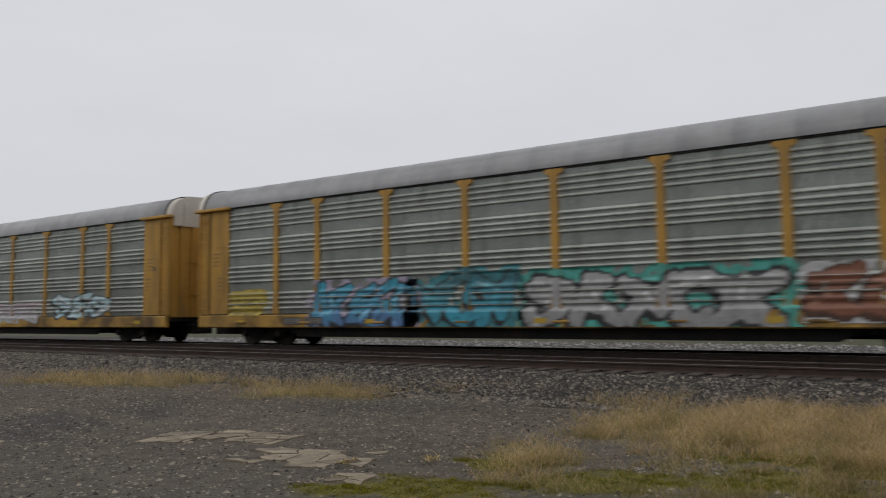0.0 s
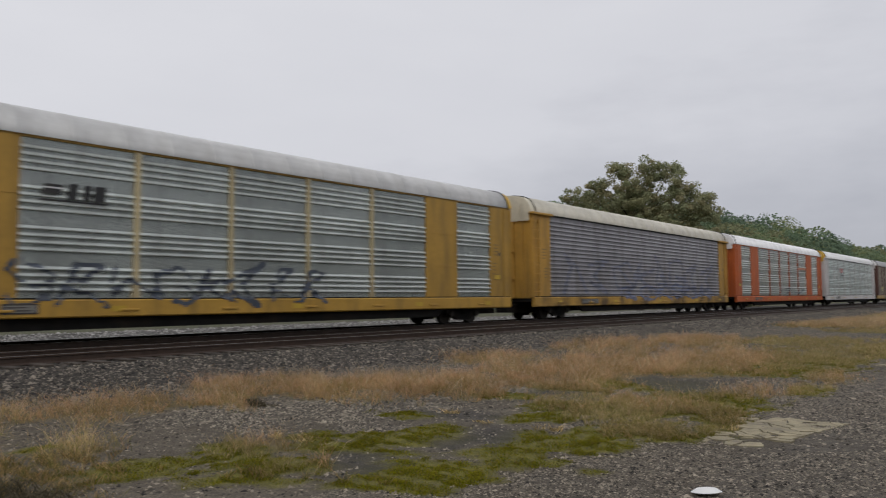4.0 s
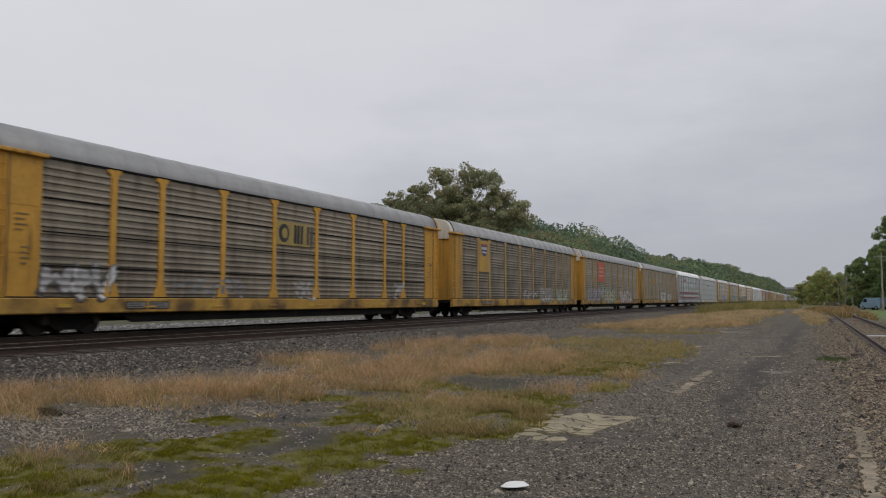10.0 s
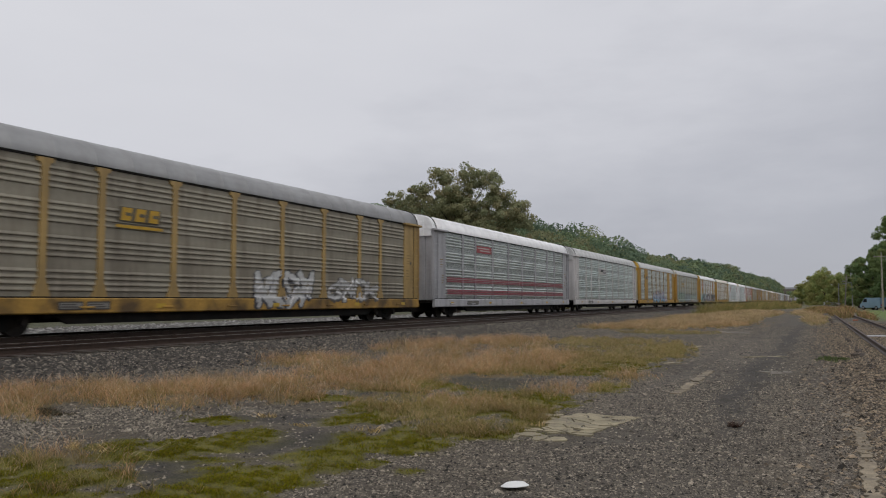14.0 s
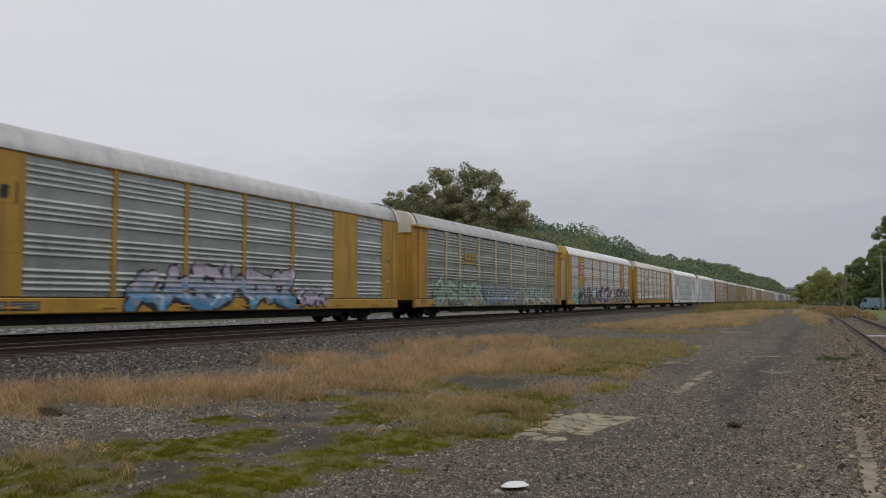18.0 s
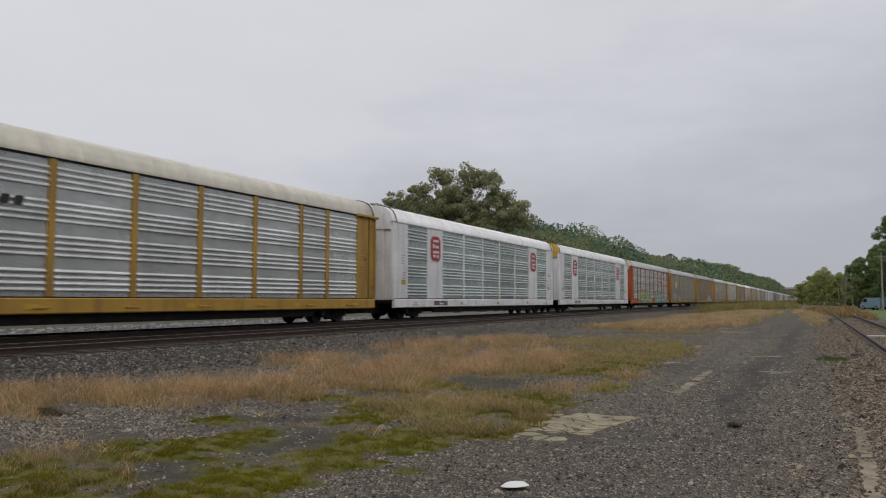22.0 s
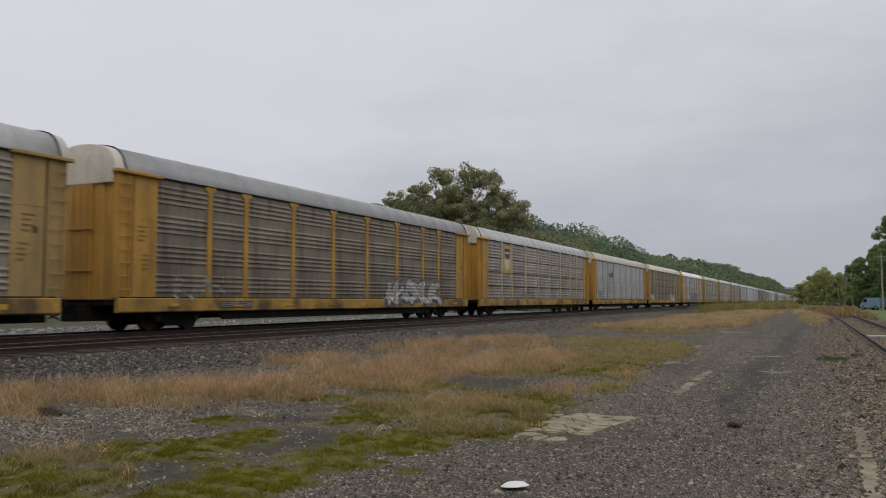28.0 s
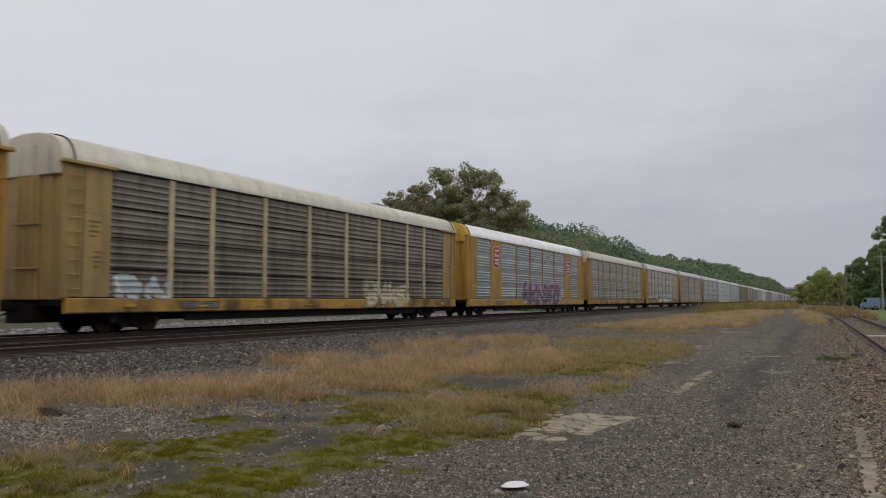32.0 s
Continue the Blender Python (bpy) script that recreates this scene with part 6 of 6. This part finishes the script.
def foam_plate():
    t = thing("foam_plate", (-2.37, 6.45, 0.0), "white foam plate lying on the gravel", "plate")

    def make(bm):
        rings = []
        for r, z in ((0.0, 0.040), (0.078, 0.041), (0.088, 0.034), (0.112, 0.018), (0.121, 0.014), (0.119, 0.009), (0.088, 0.026), (0.075, 0.032)):
            rings.append([bm.verts.new((r * math.cos(a) * (1 + 0.05 * math.sin(2 * a)), r * math.sin(a), z + 0.012 * math.cos(a + 0.6) * r / 0.11)) for a in [i * math.tau / 28 for i in range(28)]] if r else [bm.verts.new((0, 0, z))])
        for i in range(28):
            j = (i + 1) % 28
            bm.faces.new((rings[0][0], rings[1][i], rings[1][j]))
            for a, b in zip(rings[1:], rings[2:]):
                bm.faces.new((a[i], b[i], b[j], a[j]))
    part("plate", built("plate", make), PLATE, t)


foam_plate()


def plank(name, x, y, z, size, rz, mat, label, category):
    """A flat board or scrap with worn edges."""
    t = thing(name, (x, y, z), label, category, rz=rz)
    part("board", built("board", lambda bm: box(bm, -size[0] / 2, size[0] / 2, -size[1] / 2, size[1] / 2, 0, size[2], 0.012)), mat, t)


plank("white_board", 2.65, 37.5, 0.09, (1.3, 0.7, 0.05), 0.05, GREYP, "pale board lying between the siding rails", "board")
plank("orange_scrap", 2.9, 66.0, 0.09, (0.30, 0.2, 0.08), 0.5, ORANGE_WORN, "small orange scrap lying on the siding", "debris")
for sx, sy, a in ((1.35, 17.5, 0.3), (1.5, 21.0, 1.2), (1.2, 25.5, 0.8), (1.45, 28.5, 2.0)):
    plank("broken_tie", sx, sy, -0.01, (0.55, 0.14, 0.09), a, TIE, "piece of rotten dark tie beside the siding", "debris")


def twigs(name, cx, cy, n, size, label, seed, colour=(0.10, 0.085, 0.055), tall=0.42):
    """A low heap of dead stalks."""
    r = np.random.RandomState(seed)

    def place(rr, m):
        hubs = rr.uniform(-0.7, 0.7, (7, 2)) * size
        k = rr.randint(0, 7, m)
        a, d = rr.uniform(0, math.tau, m), size * 0.5 * np.sqrt(rr.uniform(0, 1, m)) * rr.uniform(0.4, 1.2, 7)[k]
        return cx + hubs[k, 0] + d * np.cos(a), cy + hubs[k, 1] * 0.6 + d * np.sin(a) * 0.7, np.full(m, -0.01), rr.uniform(0.35, 1.25, 7)[k] * rr.uniform(0.4, 1.0, m)
    blades(name, n, place, size * tall, 0.007, [colour, tuple(c * 1.6 for c in colour), tuple(c * 0.6 for c in colour)], label, seed, 2.4)


twigs("dead_brush", -6.90, 2.94, 1100, 0.60, "dark heap of dead brush on the gravel", 61, tall=0.22)
twigs("dead_brush", -0.96, 10.74, 110, 0.085, "small brown clump of dead weed on the gravel road", 62, (0.085, 0.052, 0.042), 1.2)
twigs("dead_brush", -9.71, 7.68, 420, 0.4, "dark dead weed clump beside dry grass", 63, tall=0.3)
for k, (cx, cy, h) in enumerate(((-7.29, -5.1, 0.42), (-6.66, -5.83, 0.3), (-9.43, 1.68, 0.4), (-7.36, 6.05, 0.45), (-5.02, 8.39, 0.4), (-6.92, 8.75, 0.45), (-6.95, 6.07, 0.4), (-6.03, 8.38, 0.35), (-3.27, 9.72, 0.3), (-8.75, 10.68, 0.4))):
    twigs("pale_weed", cx, cy, 70, h * 0.5, "pale dry weed stalks standing in the gravel", 70 + k, (0.45, 0.33, 0.16))

blades("green_weed", 1200, in_spots([(0.49, 23.8, 0.42, 0.6, 0)], -2, 3, 0.3, 0.6, 18, 25), 0.10, 0.006, [(0.10, 0.14, 0.055), (0.13, 0.165, 0.06)], "small patch of fresh green weed by the siding", 83, 0.8)
# weeds along the siding and the far lot
blades("siding_weeds", 60000, in_spots([(2.6, 92.0, 0.8, 14.0, 0), (1.0, 124.0, 1.6, 18.0, 0), (4.6, 128.0, 0.9, 12.0, 0), (4.4, 80.0, 0.4, 8.0, 0)], -2, 8.5, 0.4, 0.6, 18, 155, 5.0, 1.0), 0.5, 0.010,
       [(0.24, 0.20, 0.08), (0.38, 0.25, 0.13), (0.28, 0.17, 0.10), (0.20, 0.19, 0.06), (0.46, 0.31, 0.17)], "green and brown weeds growing along the old siding", 81, 1.3)
blades("track_weeds", 70000, in_spots([(-10.9, 118.0, 1.2, 12.0, 0), (-9.2, 140.0, 2.4, 12.0, 0), (-11.6, 98.0, 0.6, 6.0, 0), (-7.4, 185.0, 4.0, 26.0, 0)], -13, 1.5, 0.4, 0.6, 44, 220, 6.0, 1.5), 0.8, 0.008,
       [(0.25, 0.24, 0.08), (0.33, 0.26, 0.10), (0.20, 0.21, 0.07), (0.44, 0.32, 0.15)], "tall green-brown weeds beside the main track", 82, 1.5)

# ---- trees ----


def leaf_cloud(r, centres, radii, per, leaf, tints, squash=0.8, inner=0.55):
    """Many small leaf faces round the clump centres."""
    cn = len(centres)
    n = cn * per
    which = np.repeat(np.arange(cn), per)
    d = r.normal(0, 1, (n, 3))
    d /= np.linalg.norm(d, axis=1)[:, None] + 1e-9
    rad = radii[which] * r.uniform(inner, 1.06, n)
    p = centres[which] + d * rad[:, None] * np.array([1, 1, squash])
    o = d + 0.38 * r.normal(0, 1, (n, 3))
    a = np.cross(r.normal(0, 1, (n, 3)), o)
    a /= np.linalg.norm(a, axis=1)[:, None] + 1e-9
    b = np.cross(a, o)
    b /= np.linalg.norm(b, axis=1)[:, None] + 1e-9
    s = (leaf * r.uniform(0.6, 1.4, n) * (radii[which] / radii.mean() if inner > 0.8 else 1.0))[:, None]
    v = np.stack([p - a * s * 0.5, p + b * s * 0.45, p + a * s * 0.6, p - b * s * 0.45], 1).reshape(-1, 3)
    f = np.arange(4 * n).reshape(-1, 4)
    t = np.array(tints)[r.randint(0, len(tints), cn)][which] * r.uniform(0.88, 1.12, (n, 1))
    return v, f, np.repeat(t, 4, axis=0)


def tree(name, x, y, height, width, tints, label, seed, leaf=0.30, clumps=60, per=90, trunk=0.30, low=0.25, gap=0.9, lobes=()):
    """A tapered trunk, limbs, and an uneven crown of leaf clumps; lobes: (across, height, radius) of the crown's boughs."""
    r = np.random.RandomState(seed)
    t = thing(name, (x, y, 0), label, "tree", "trees round the yard")
    centres, radii = [], []
    for cx, cz, cr in lobes:
        for i in range(max(4, int(clumps * cr * cr / 60))):
            d = r.normal(0, 1, 3)
            d *= cr * r.uniform(0.25, 0.95) / (np.linalg.norm(d) + 1e-6)
            side = cx + d[0]
            centres.append((side * 0.92, side * 0.39 + d[1] * 1.3 + r.uniform(-1.5, 1.5), cz + d[2]))
            radii.append(r.uniform(0.45, 1.0) * gap)
    for i in range(0 if lobes else clumps):
        a, q = r.uniform(0, math.tau), r.uniform(0, 1) ** 0.6
        zf = r.uniform(0, 1)
        env = math.sin(math.pi * min(1, 0.18 + 0.78 * zf)) ** 0.7
        centres.append((math.cos(a) * q * env * width / 2, math.sin(a) * q * env * width / 2, height * (low + (0.95 - low) * zf) + r.uniform(-0.5, 0.5)))
        radii.append(width * r.uniform(0.055, 0.12) * gap)
    centres, radii = np.array(centres), np.array(radii)

    def wood(bm):
        rod(bm, (0, 0, -0.2), (0.15, 0.1, height * 0.4), trunk, 9, trunk * 0.65)
        rod(bm, (0.15, 0.1, height * 0.38), (0.1, -0.2, height * 0.82), trunk * 0.62, 7, trunk * 0.15)
        for c in (centres[::26] if lobes else centres[::3]):
            z = max(height * 0.18, c[2] * 0.62)
            rod(bm, (0.12, 0.0, z), tuple(c), trunk * 0.22, 5, trunk * 0.04)
    part("trunk", built("trunk", wood), BARK, t, "brown trunk and limbs")
    v, f, c = leaf_cloud(r, centres, radii, per, leaf, tints)
    part("crown", mesh_np("crown", v, f, c), LEAF, t, "uneven leafy crown with gaps")
    return t


OLIVE = [(0.305, 0.318, 0.178), (0.325, 0.318, 0.175), (0.282, 0.302, 0.172), (0.338, 0.308, 0.172)]
GREEN = [(0.180, 0.250, 0.101), (0.204, 0.269, 0.106), (0.156, 0.225, 0.095), (0.234, 0.275, 0.110)]
AUTUMN = [(0.33, 0.37, 0.13), (0.35, 0.36, 0.13), (0.29, 0.34, 0.13), (0.34, 0.33, 0.13)]
# HAZY greens are lightened and blued, putting distance haze into the leaf colour
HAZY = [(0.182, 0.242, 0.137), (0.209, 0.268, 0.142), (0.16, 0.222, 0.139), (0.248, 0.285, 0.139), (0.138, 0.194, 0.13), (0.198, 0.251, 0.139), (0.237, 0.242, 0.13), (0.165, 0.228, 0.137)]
BOUGHS = [(-7.6, 14.4, 1.5), (-5.0, 15.2, 2.0), (-2.2, 17.3, 1.8), (-0.4, 14.8, 3.0), (1.8, 17.1, 1.9), (4.0, 16.9, 1.6), (5.4, 14.6, 2.3), (7.8, 13.4, 1.7), (-2.6, 12.6, 3.0), (1.8, 12.0, 3.2),
          (5.2, 11.8, 2.6), (-6.2, 12.8, 1.9), (8.4, 11.8, 1.6), (-5.4, 9.8, 2.6), (0.0, 9.0, 3.4), (5.0, 8.6, 3.0), (8.2, 8.6, 2.2), (-2.8, 6.8, 2.8), (3.2, 6.0, 2.8), (7.0, 5.8, 2.4)]
tree("oak_tree", -41.0, 90.5, 18.0, 18.0, OLIVE, "large spreading olive-green tree behind the train", 102, 0.20, 390, 120, 0.5, 0.12, 0.92, BOUGHS)
for k, (x, y, h, w) in enumerate(((-35, 99, 8.5, 9), (-36, 110, 8.5, 9), (-34, 86, 8, 9), (-37, 122, 9, 9))):
    tree("shade_tree", x, y, h, w, OLIVE, "olive-green tree behind the train", 110 + k, 0.30, 60, 150, 0.3, 0.06)
for k, (x, y, h, w, c) in enumerate(((12.6, 150, 17.5, 7.5, GREEN), (18.5, 156, 19, 9, GREEN), (10.6, 170, 12.0, 7, GREEN), (15.5, 145, 12, 7, GREEN), (25, 150, 18, 11, GREEN), (9.0, 186, 10.5, 6.5, GREEN), (14.0, 178, 14, 8, GREEN))):
    tree("shade_tree", x, y, h, w, c, "tall dense green tree beyond the blue van", 120 + k, 0.21, 110, 260, 0.35, 0.06, 1.05)
for k, (x, y, h, w) in enumerate(((3.4, 262, 15.0, 9.5), (7.2, 258, 12.0, 9), (0.6, 280, 13.0, 8), (3.5, 320, 15, 10), (8.2, 262, 11, 9), (11.5, 250, 11, 9), (2.5, 290, 14, 9), (-3.6, 330, 11, 8), (14.5, 240, 11, 9))):
    tree("bushy_tree", x, y, h * 0.76, w, AUTUMN, "yellowing bushy tree at the far end of the lot", 140 + k, 0.28, 60, 190, 0.25, 0.02, 1.3)
for k in range(13):
    y = -46 + k * 8.5
    tree("hedge_tree", -52 - (k * 7) % 9, y, 4.4 + (k * 5) % 4 * 0.5, 10.5, GREEN if k % 3 else OLIVE, "low green tree on the far side of the tracks", 170 + k, 0.26, 36, 110, 0.2, 0.02, 1.05)


def wooded_hill():
    """A long wooded ridge beyond the train: its ground, and a forest of many crowns."""
    def top(y):
        rise = np.interp(y, (150, 300, 440, 630, 830, 1020, 1250, 1830, 2900, 4000), (8, 38, 42, 40, 42, 48, 57, 61, 76, 82))
        return rise + 1.4 * waves(y, y * 0.3, 150, 91)
    ys = np.concatenate([np.arange(160, 1000, 16), np.arange(1000, 4001, 60)]).astype(float)
    us = np.linspace(0, 1, 14)
    Y, U = np.meshgrid(ys, us)
    X = -58 - 190 * U
    Zt = top(Y) * np.where(U < 0.5, np.sin(np.clip(U / 0.5, 0, 1) * math.pi / 2), 1.0) - 4
    i = np.arange(Y.size).reshape(Y.shape)
    f = np.stack([i[:-1, :-1], i[:-1, 1:], i[1:, 1:], i[1:, :-1]], -1).reshape(-1, 4)
    me = mesh_np("hill", np.stack([X, Y, Zt], -1).reshape(-1, 3), f)
    put_tint(me, "zone", np.tile((0.05, 0.065, 0.022), (Y.size, 1)))
    tagged(part("hill", me, GROUND), "long wooded ridge beyond the tracks", "hill", kind="structure")
    r = np.random.RandomState(92)
    n = 3000
    y = 190 + 3400 * r.uniform(0, 1, n) ** 2.1
    u = r.uniform(0.12, 0.60, n)
    x = -58 - 190 * u
    z = top(y) * np.where(u < 0.5, np.sin(np.clip(u / 0.5, 0, 1) * math.pi / 2), 1.0) - 4
    h = r.uniform(5, 10.5, n) * (1 + (r.uniform(0, 1, n) > 0.9) * r.uniform(0.3, 0.9, n))
    centres = np.stack([x, y, z + h * 0.22], -1)
    for near in (True, False):
        k = (y < 620) == near
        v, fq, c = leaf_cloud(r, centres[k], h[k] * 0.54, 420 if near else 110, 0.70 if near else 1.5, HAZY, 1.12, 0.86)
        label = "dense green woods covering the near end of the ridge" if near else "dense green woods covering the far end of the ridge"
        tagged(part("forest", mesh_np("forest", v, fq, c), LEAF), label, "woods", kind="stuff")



wooded_hill()


def valley_end():
    """A low wooded ridge that closes the valley far down the line."""
    x = np.linspace(-700, 900, 60)
    u = np.linspace(0, 1, 8)
    X, U = np.meshgrid(x, u)
    Z = (66 + 8 * waves(X.ravel(), X.ravel() * 0.1, 420, 96).reshape(X.shape)) * np.sin(U * math.pi / 2) - 3
    i = np.arange(X.size).reshape(X.shape)
    f = np.stack([i[:-1, :-1], i[:-1, 1:], i[1:, 1:], i[1:, :-1]], -1).reshape(-1, 4)
    me = mesh_np("far_ridge", np.stack([X, 3650 + 500 * U, Z], -1).reshape(-1, 3), f)
    # far ridge in a paler, greyer green than the nearer hill
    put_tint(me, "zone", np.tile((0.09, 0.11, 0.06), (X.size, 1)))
    tagged(part("far_ridge", me, GROUND), "low wooded ridge closing the valley", "hill", kind="structure")


valley_end()


def far_woods():
    """Low woods that close the valley ahead and behind."""
    r = np.random.RandomState(95)
    n = 900
    y = np.where(r.uniform(0, 1, n) < 0.6, r.uniform(300, 1700, n), r.uniform(-900, -120, n))
    x = np.where(r.uniform(0, 1, n) < 0.5, r.uniform(10, 120, n) + np.abs(y) * 0.02, r.uniform(-150, -60, n))
    x = np.where((y > 200) & (x < 0), r.uniform(14, 130, n), x)
    h = r.uniform(4, 8, n)
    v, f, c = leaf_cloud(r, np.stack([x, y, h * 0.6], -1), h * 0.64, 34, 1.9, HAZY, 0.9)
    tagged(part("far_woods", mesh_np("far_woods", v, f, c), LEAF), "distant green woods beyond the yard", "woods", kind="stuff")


far_woods()


def woods_behind():
    """A belt of tall trees out of view, added to darken the wagon sides and their reflections."""
    r = np.random.RandomState(97)
    n = 420
    y = r.uniform(-190, 105, n)
    x = 30 + 22 * r.uniform(0, 1, n)
    z = r.uniform(1.0, 12.5, n)
    v, f, c = leaf_cloud(r, np.stack([x, y, z], -1), r.uniform(2.2, 4.0, n), 50, 1.5, GREEN, 0.95)
    tagged(part("roadside_woods", mesh_np("roadside_woods", v, f, c), LEAF), "unseen trees beside the lot, added to darken the train's reflections", "woods", kind="stuff")


woods_behind()

# ---- poles, wires, vehicles, bridge ----


def pole(name, x, y, h, label, arm=0.0, lamp=0.0, mat=None, r=0.14, lean=0.0):
    t = thing(name, (x, y, 0), label, "pole", "poles round the yard")
    part("post", built("pole_post", lambda bm: rod(bm, (0, 0, -0.3), (lean, 0, h), r, 10, r * 0.65)), mat or WOODPOLE, t)
    if arm:
        part("crossarm", built("crossarm", lambda bm: box(bm, -arm / 2, arm / 2, -0.06, 0.06, h - 0.55, h - 0.42, 0.01)), mat or WOODPOLE, t)
        for k in (-0.45, 0.0, 0.45):
            part("insulator", shared(("insulator",), lambda bm: rod(bm, (0, 0, 0), (0, 0, 0.16), 0.05, 8, 0.03)), STEELGREY, t, "", (k * arm, 0, h - 0.42 if k else h))
    if lamp:
        part("lamp_arm", built("lamp_arm", lambda bm: rod(bm, (lean, 0, h - 0.3), (lean + lamp, 0, h + 0.1), 0.04, 6)), STEELGREY, t)
        part("lamp_head", built("lamp_head", lambda bm: box(bm, lean + lamp - 0.3, lean + lamp + 0.25, -0.15, 0.15, h, h + 0.18, 0.05)), STEELGREY, t, "grey street lamp head")
    return t


pole("utility_pole", 9.2, 128, 8.4, "grey wooden utility pole by the trees", arm=2.0)
pole("utility_pole", 5.9, 174, 6.6, "leaning wooden pole at the end of the lot", lean=0.4)
pole("street_lamp", 4.8, 172, 5.0, "grey street lamp at the end of the lot", lamp=2.2, mat=STEELGREY, r=0.08)
pole("street_lamp", 7.4, 178, 5.4, "grey street lamp at the end of the lot", lamp=-1.4, mat=STEELGREY, r=0.08)
for y in (-60, -5, 50, 105):
    pole("utility_pole", -45, y, 11.3, "wooden utility pole behind the tracks", arm=2.4)


def wires():
    """Cables that sag from pole to pole behind the tracks."""
    for x, z in ((-46.1, 10.9), (-43.9, 10.9), (-45.0, 7.4), (-45.0, 6.9)):
        cu = bpy.data.curves.new("cable", "CURVE")
        cu.dimensions, cu.bevel_depth, cu.bevel_resolution = "3D", 0.022, 1
        s = cu.splines.new("POLY")
        pts = [(x, y0 + 55 * k / 10, z - 0.9 * (1 - (2 * k / 10 - 1) ** 2)) for y0 in (-60, -5, 50) for k in range(10)] + [(x, 105, z)]
        s.points.add(len(pts) - 1)
        for p, q in zip(s.points, pts):
            p.co = (*q, 1)
        ob = new("overhead_cable", cu)
        cu.materials.append(WIRE)
        tagged(ob, "black overhead cable sagging between the poles", "cable", "overhead cables")


wires()


def vehicle(name, x, y, rz, label, category, paintm, profile, width, wheels, wheel_r, windows):
    """A parked vehicle: a body swept from its side outline, with glass, wheels, lights and bumpers."""
    t = thing(name, (x, y, 0.0), label, category, rz=rz)

    def body(bm):
        prism(bm, profile, "x", -width / 2, width / 2)
        es = [e for e in bm.edges if abs(e.verts[0].co.x - e.verts[1].co.x) < 1e-4]
        bmesh.ops.bevel(bm, geom=es, offset=0.07, segments=2, affect="EDGES")
    part("body", built("vehicle_body", body), paintm, t)
    for pts in windows:
        for s in (-1, 1):
            part("window", built("side_window", lambda bm, s=s, pts=pts: prism(bm, pts, "x", *sorted((s * (width / 2 - 0.02), s * (width / 2 + 0.006))))), GLASS, t, "dark side window")
    lo, hi = min(p[0] for p in profile), max(p[0] for p in profile)
    for s, nm, m in ((lo, "headlight", LAMPGLASS), (hi, "tail_light", REDGLASS)):
        for q in (-1, 1):
            part(nm, built(nm, lambda bm, s=s, q=q: box(bm, q * width * 0.36 - 0.13, q * width * 0.36 + 0.13, s - 0.02, s + 0.02, 0.72, 0.92, 0.01)), m, t)
        part("bumper", built("bumper", lambda bm, s=s: box(bm, -width / 2 + 0.05, width / 2 - 0.05, s - 0.06, s + 0.06, 0.38, 0.55, 0.03)), TRIM, t, "chrome bumper")
    for wy in wheels:
        for s in (-1, 1):
            w = part("wheel", built("tyre", lambda bm, s=s: rod(bm, (s * (width / 2 - 0.20), 0, wheel_r), (s * (width / 2 + 0.01), 0, wheel_r), wheel_r, 20)), RUBBER, t, "", (0, wy, 0))
            part("rim", built("rim", lambda bm, s=s: rod(bm, (s * (width / 2 - 0.02), 0, wheel_r), (s * (width / 2 + 0.02), 0, wheel_r), wheel_r * 0.55, 14)), STEELGREY, w)
    return t


VAN = [(-2.6, 0.35), (-2.6, 0.95), (-2.0, 1.15), (-1.45, 1.95), (-1.2, 2.05), (2.45, 2.05), (2.55, 1.9), (2.6, 0.35)]
SEDAN = [(-2.2, 0.3), (-2.25, 0.7), (-1.1, 0.9), (-0.4, 1.4), (0.9, 1.42), (1.6, 1.0), (2.2, 0.95), (2.2, 0.3)]
vehicle("parked_van", 9.6, 150, radians(212), "light blue panel van parked on the grass", "van", VANBLUE, VAN, 1.95, (-1.7, 1.6), 0.35,
        [[(-1.75, 1.3), (-1.35, 1.85), (-0.7, 1.85), (-0.7, 1.3)]])
vehicle("parked_car", 5.4, 258, radians(70), "white car parked at the far end of the lot", "car", CARWHITE, SEDAN, 1.75, (-1.35, 1.35), 0.31,
        [[(-0.6, 0.98), (-0.3, 1.34), (0.25, 1.34), (0.25, 0.98)], [(0.35, 0.98), (0.35, 1.34), (0.8, 1.34), (1.25, 0.98)]])
vehicle("parked_car", 15.2, 150, radians(80), "white car parked beside the blue van", "car", CARWHITE, SEDAN, 1.75, (-1.35, 1.35), 0.31,
        [[(-0.6, 0.98), (-0.3, 1.34), (0.25, 1.34), (0.25, 0.98)], [(0.35, 0.98), (0.35, 1.34), (0.8, 1.34), (1.25, 0.98)]])


def overpass():
    """A road bridge over the tracks, far down the line."""
    t = thing("overpass_bridge", (-18.5, 905, 0), "pale concrete road bridge far down the line", "bridge")
    part("deck", built("deck", lambda bm: box(bm, -9, 9, -5, 5, 11.2, 13.4, 0.1)), GREYCON, t)
    part("parapet", built("parapet", lambda bm: box(bm, -7.2, 7.2, -5.3, -4.9, 13.2, 15.2, 0.05)), GREYP, t, "pale bridge parapet")
    for x in (-7.0, 7.0):
        part("pier", built("pier", lambda bm, x=x: box(bm, x - 1.0, x + 1.0, -4, 4, -0.5, 11.6, 0.1)), GREYCON, t)


overpass()

# ---- what moves: every wagon rolls along its track ----
TRAIN_ROWS = [(0.0, -25.0), (4.0, -113.2), (13.0, -311.6), (26.0, -597.8), (32.0, -729.3)]


def motions():
    for n, w in WAGONS:
        off = PITCH * (n - 1) + PITCH / 2
        walk(w, [(t, pose(TRAIN_X, s + off, RAIL_Z)) for t, s in TRAIN_ROWS])


motions()
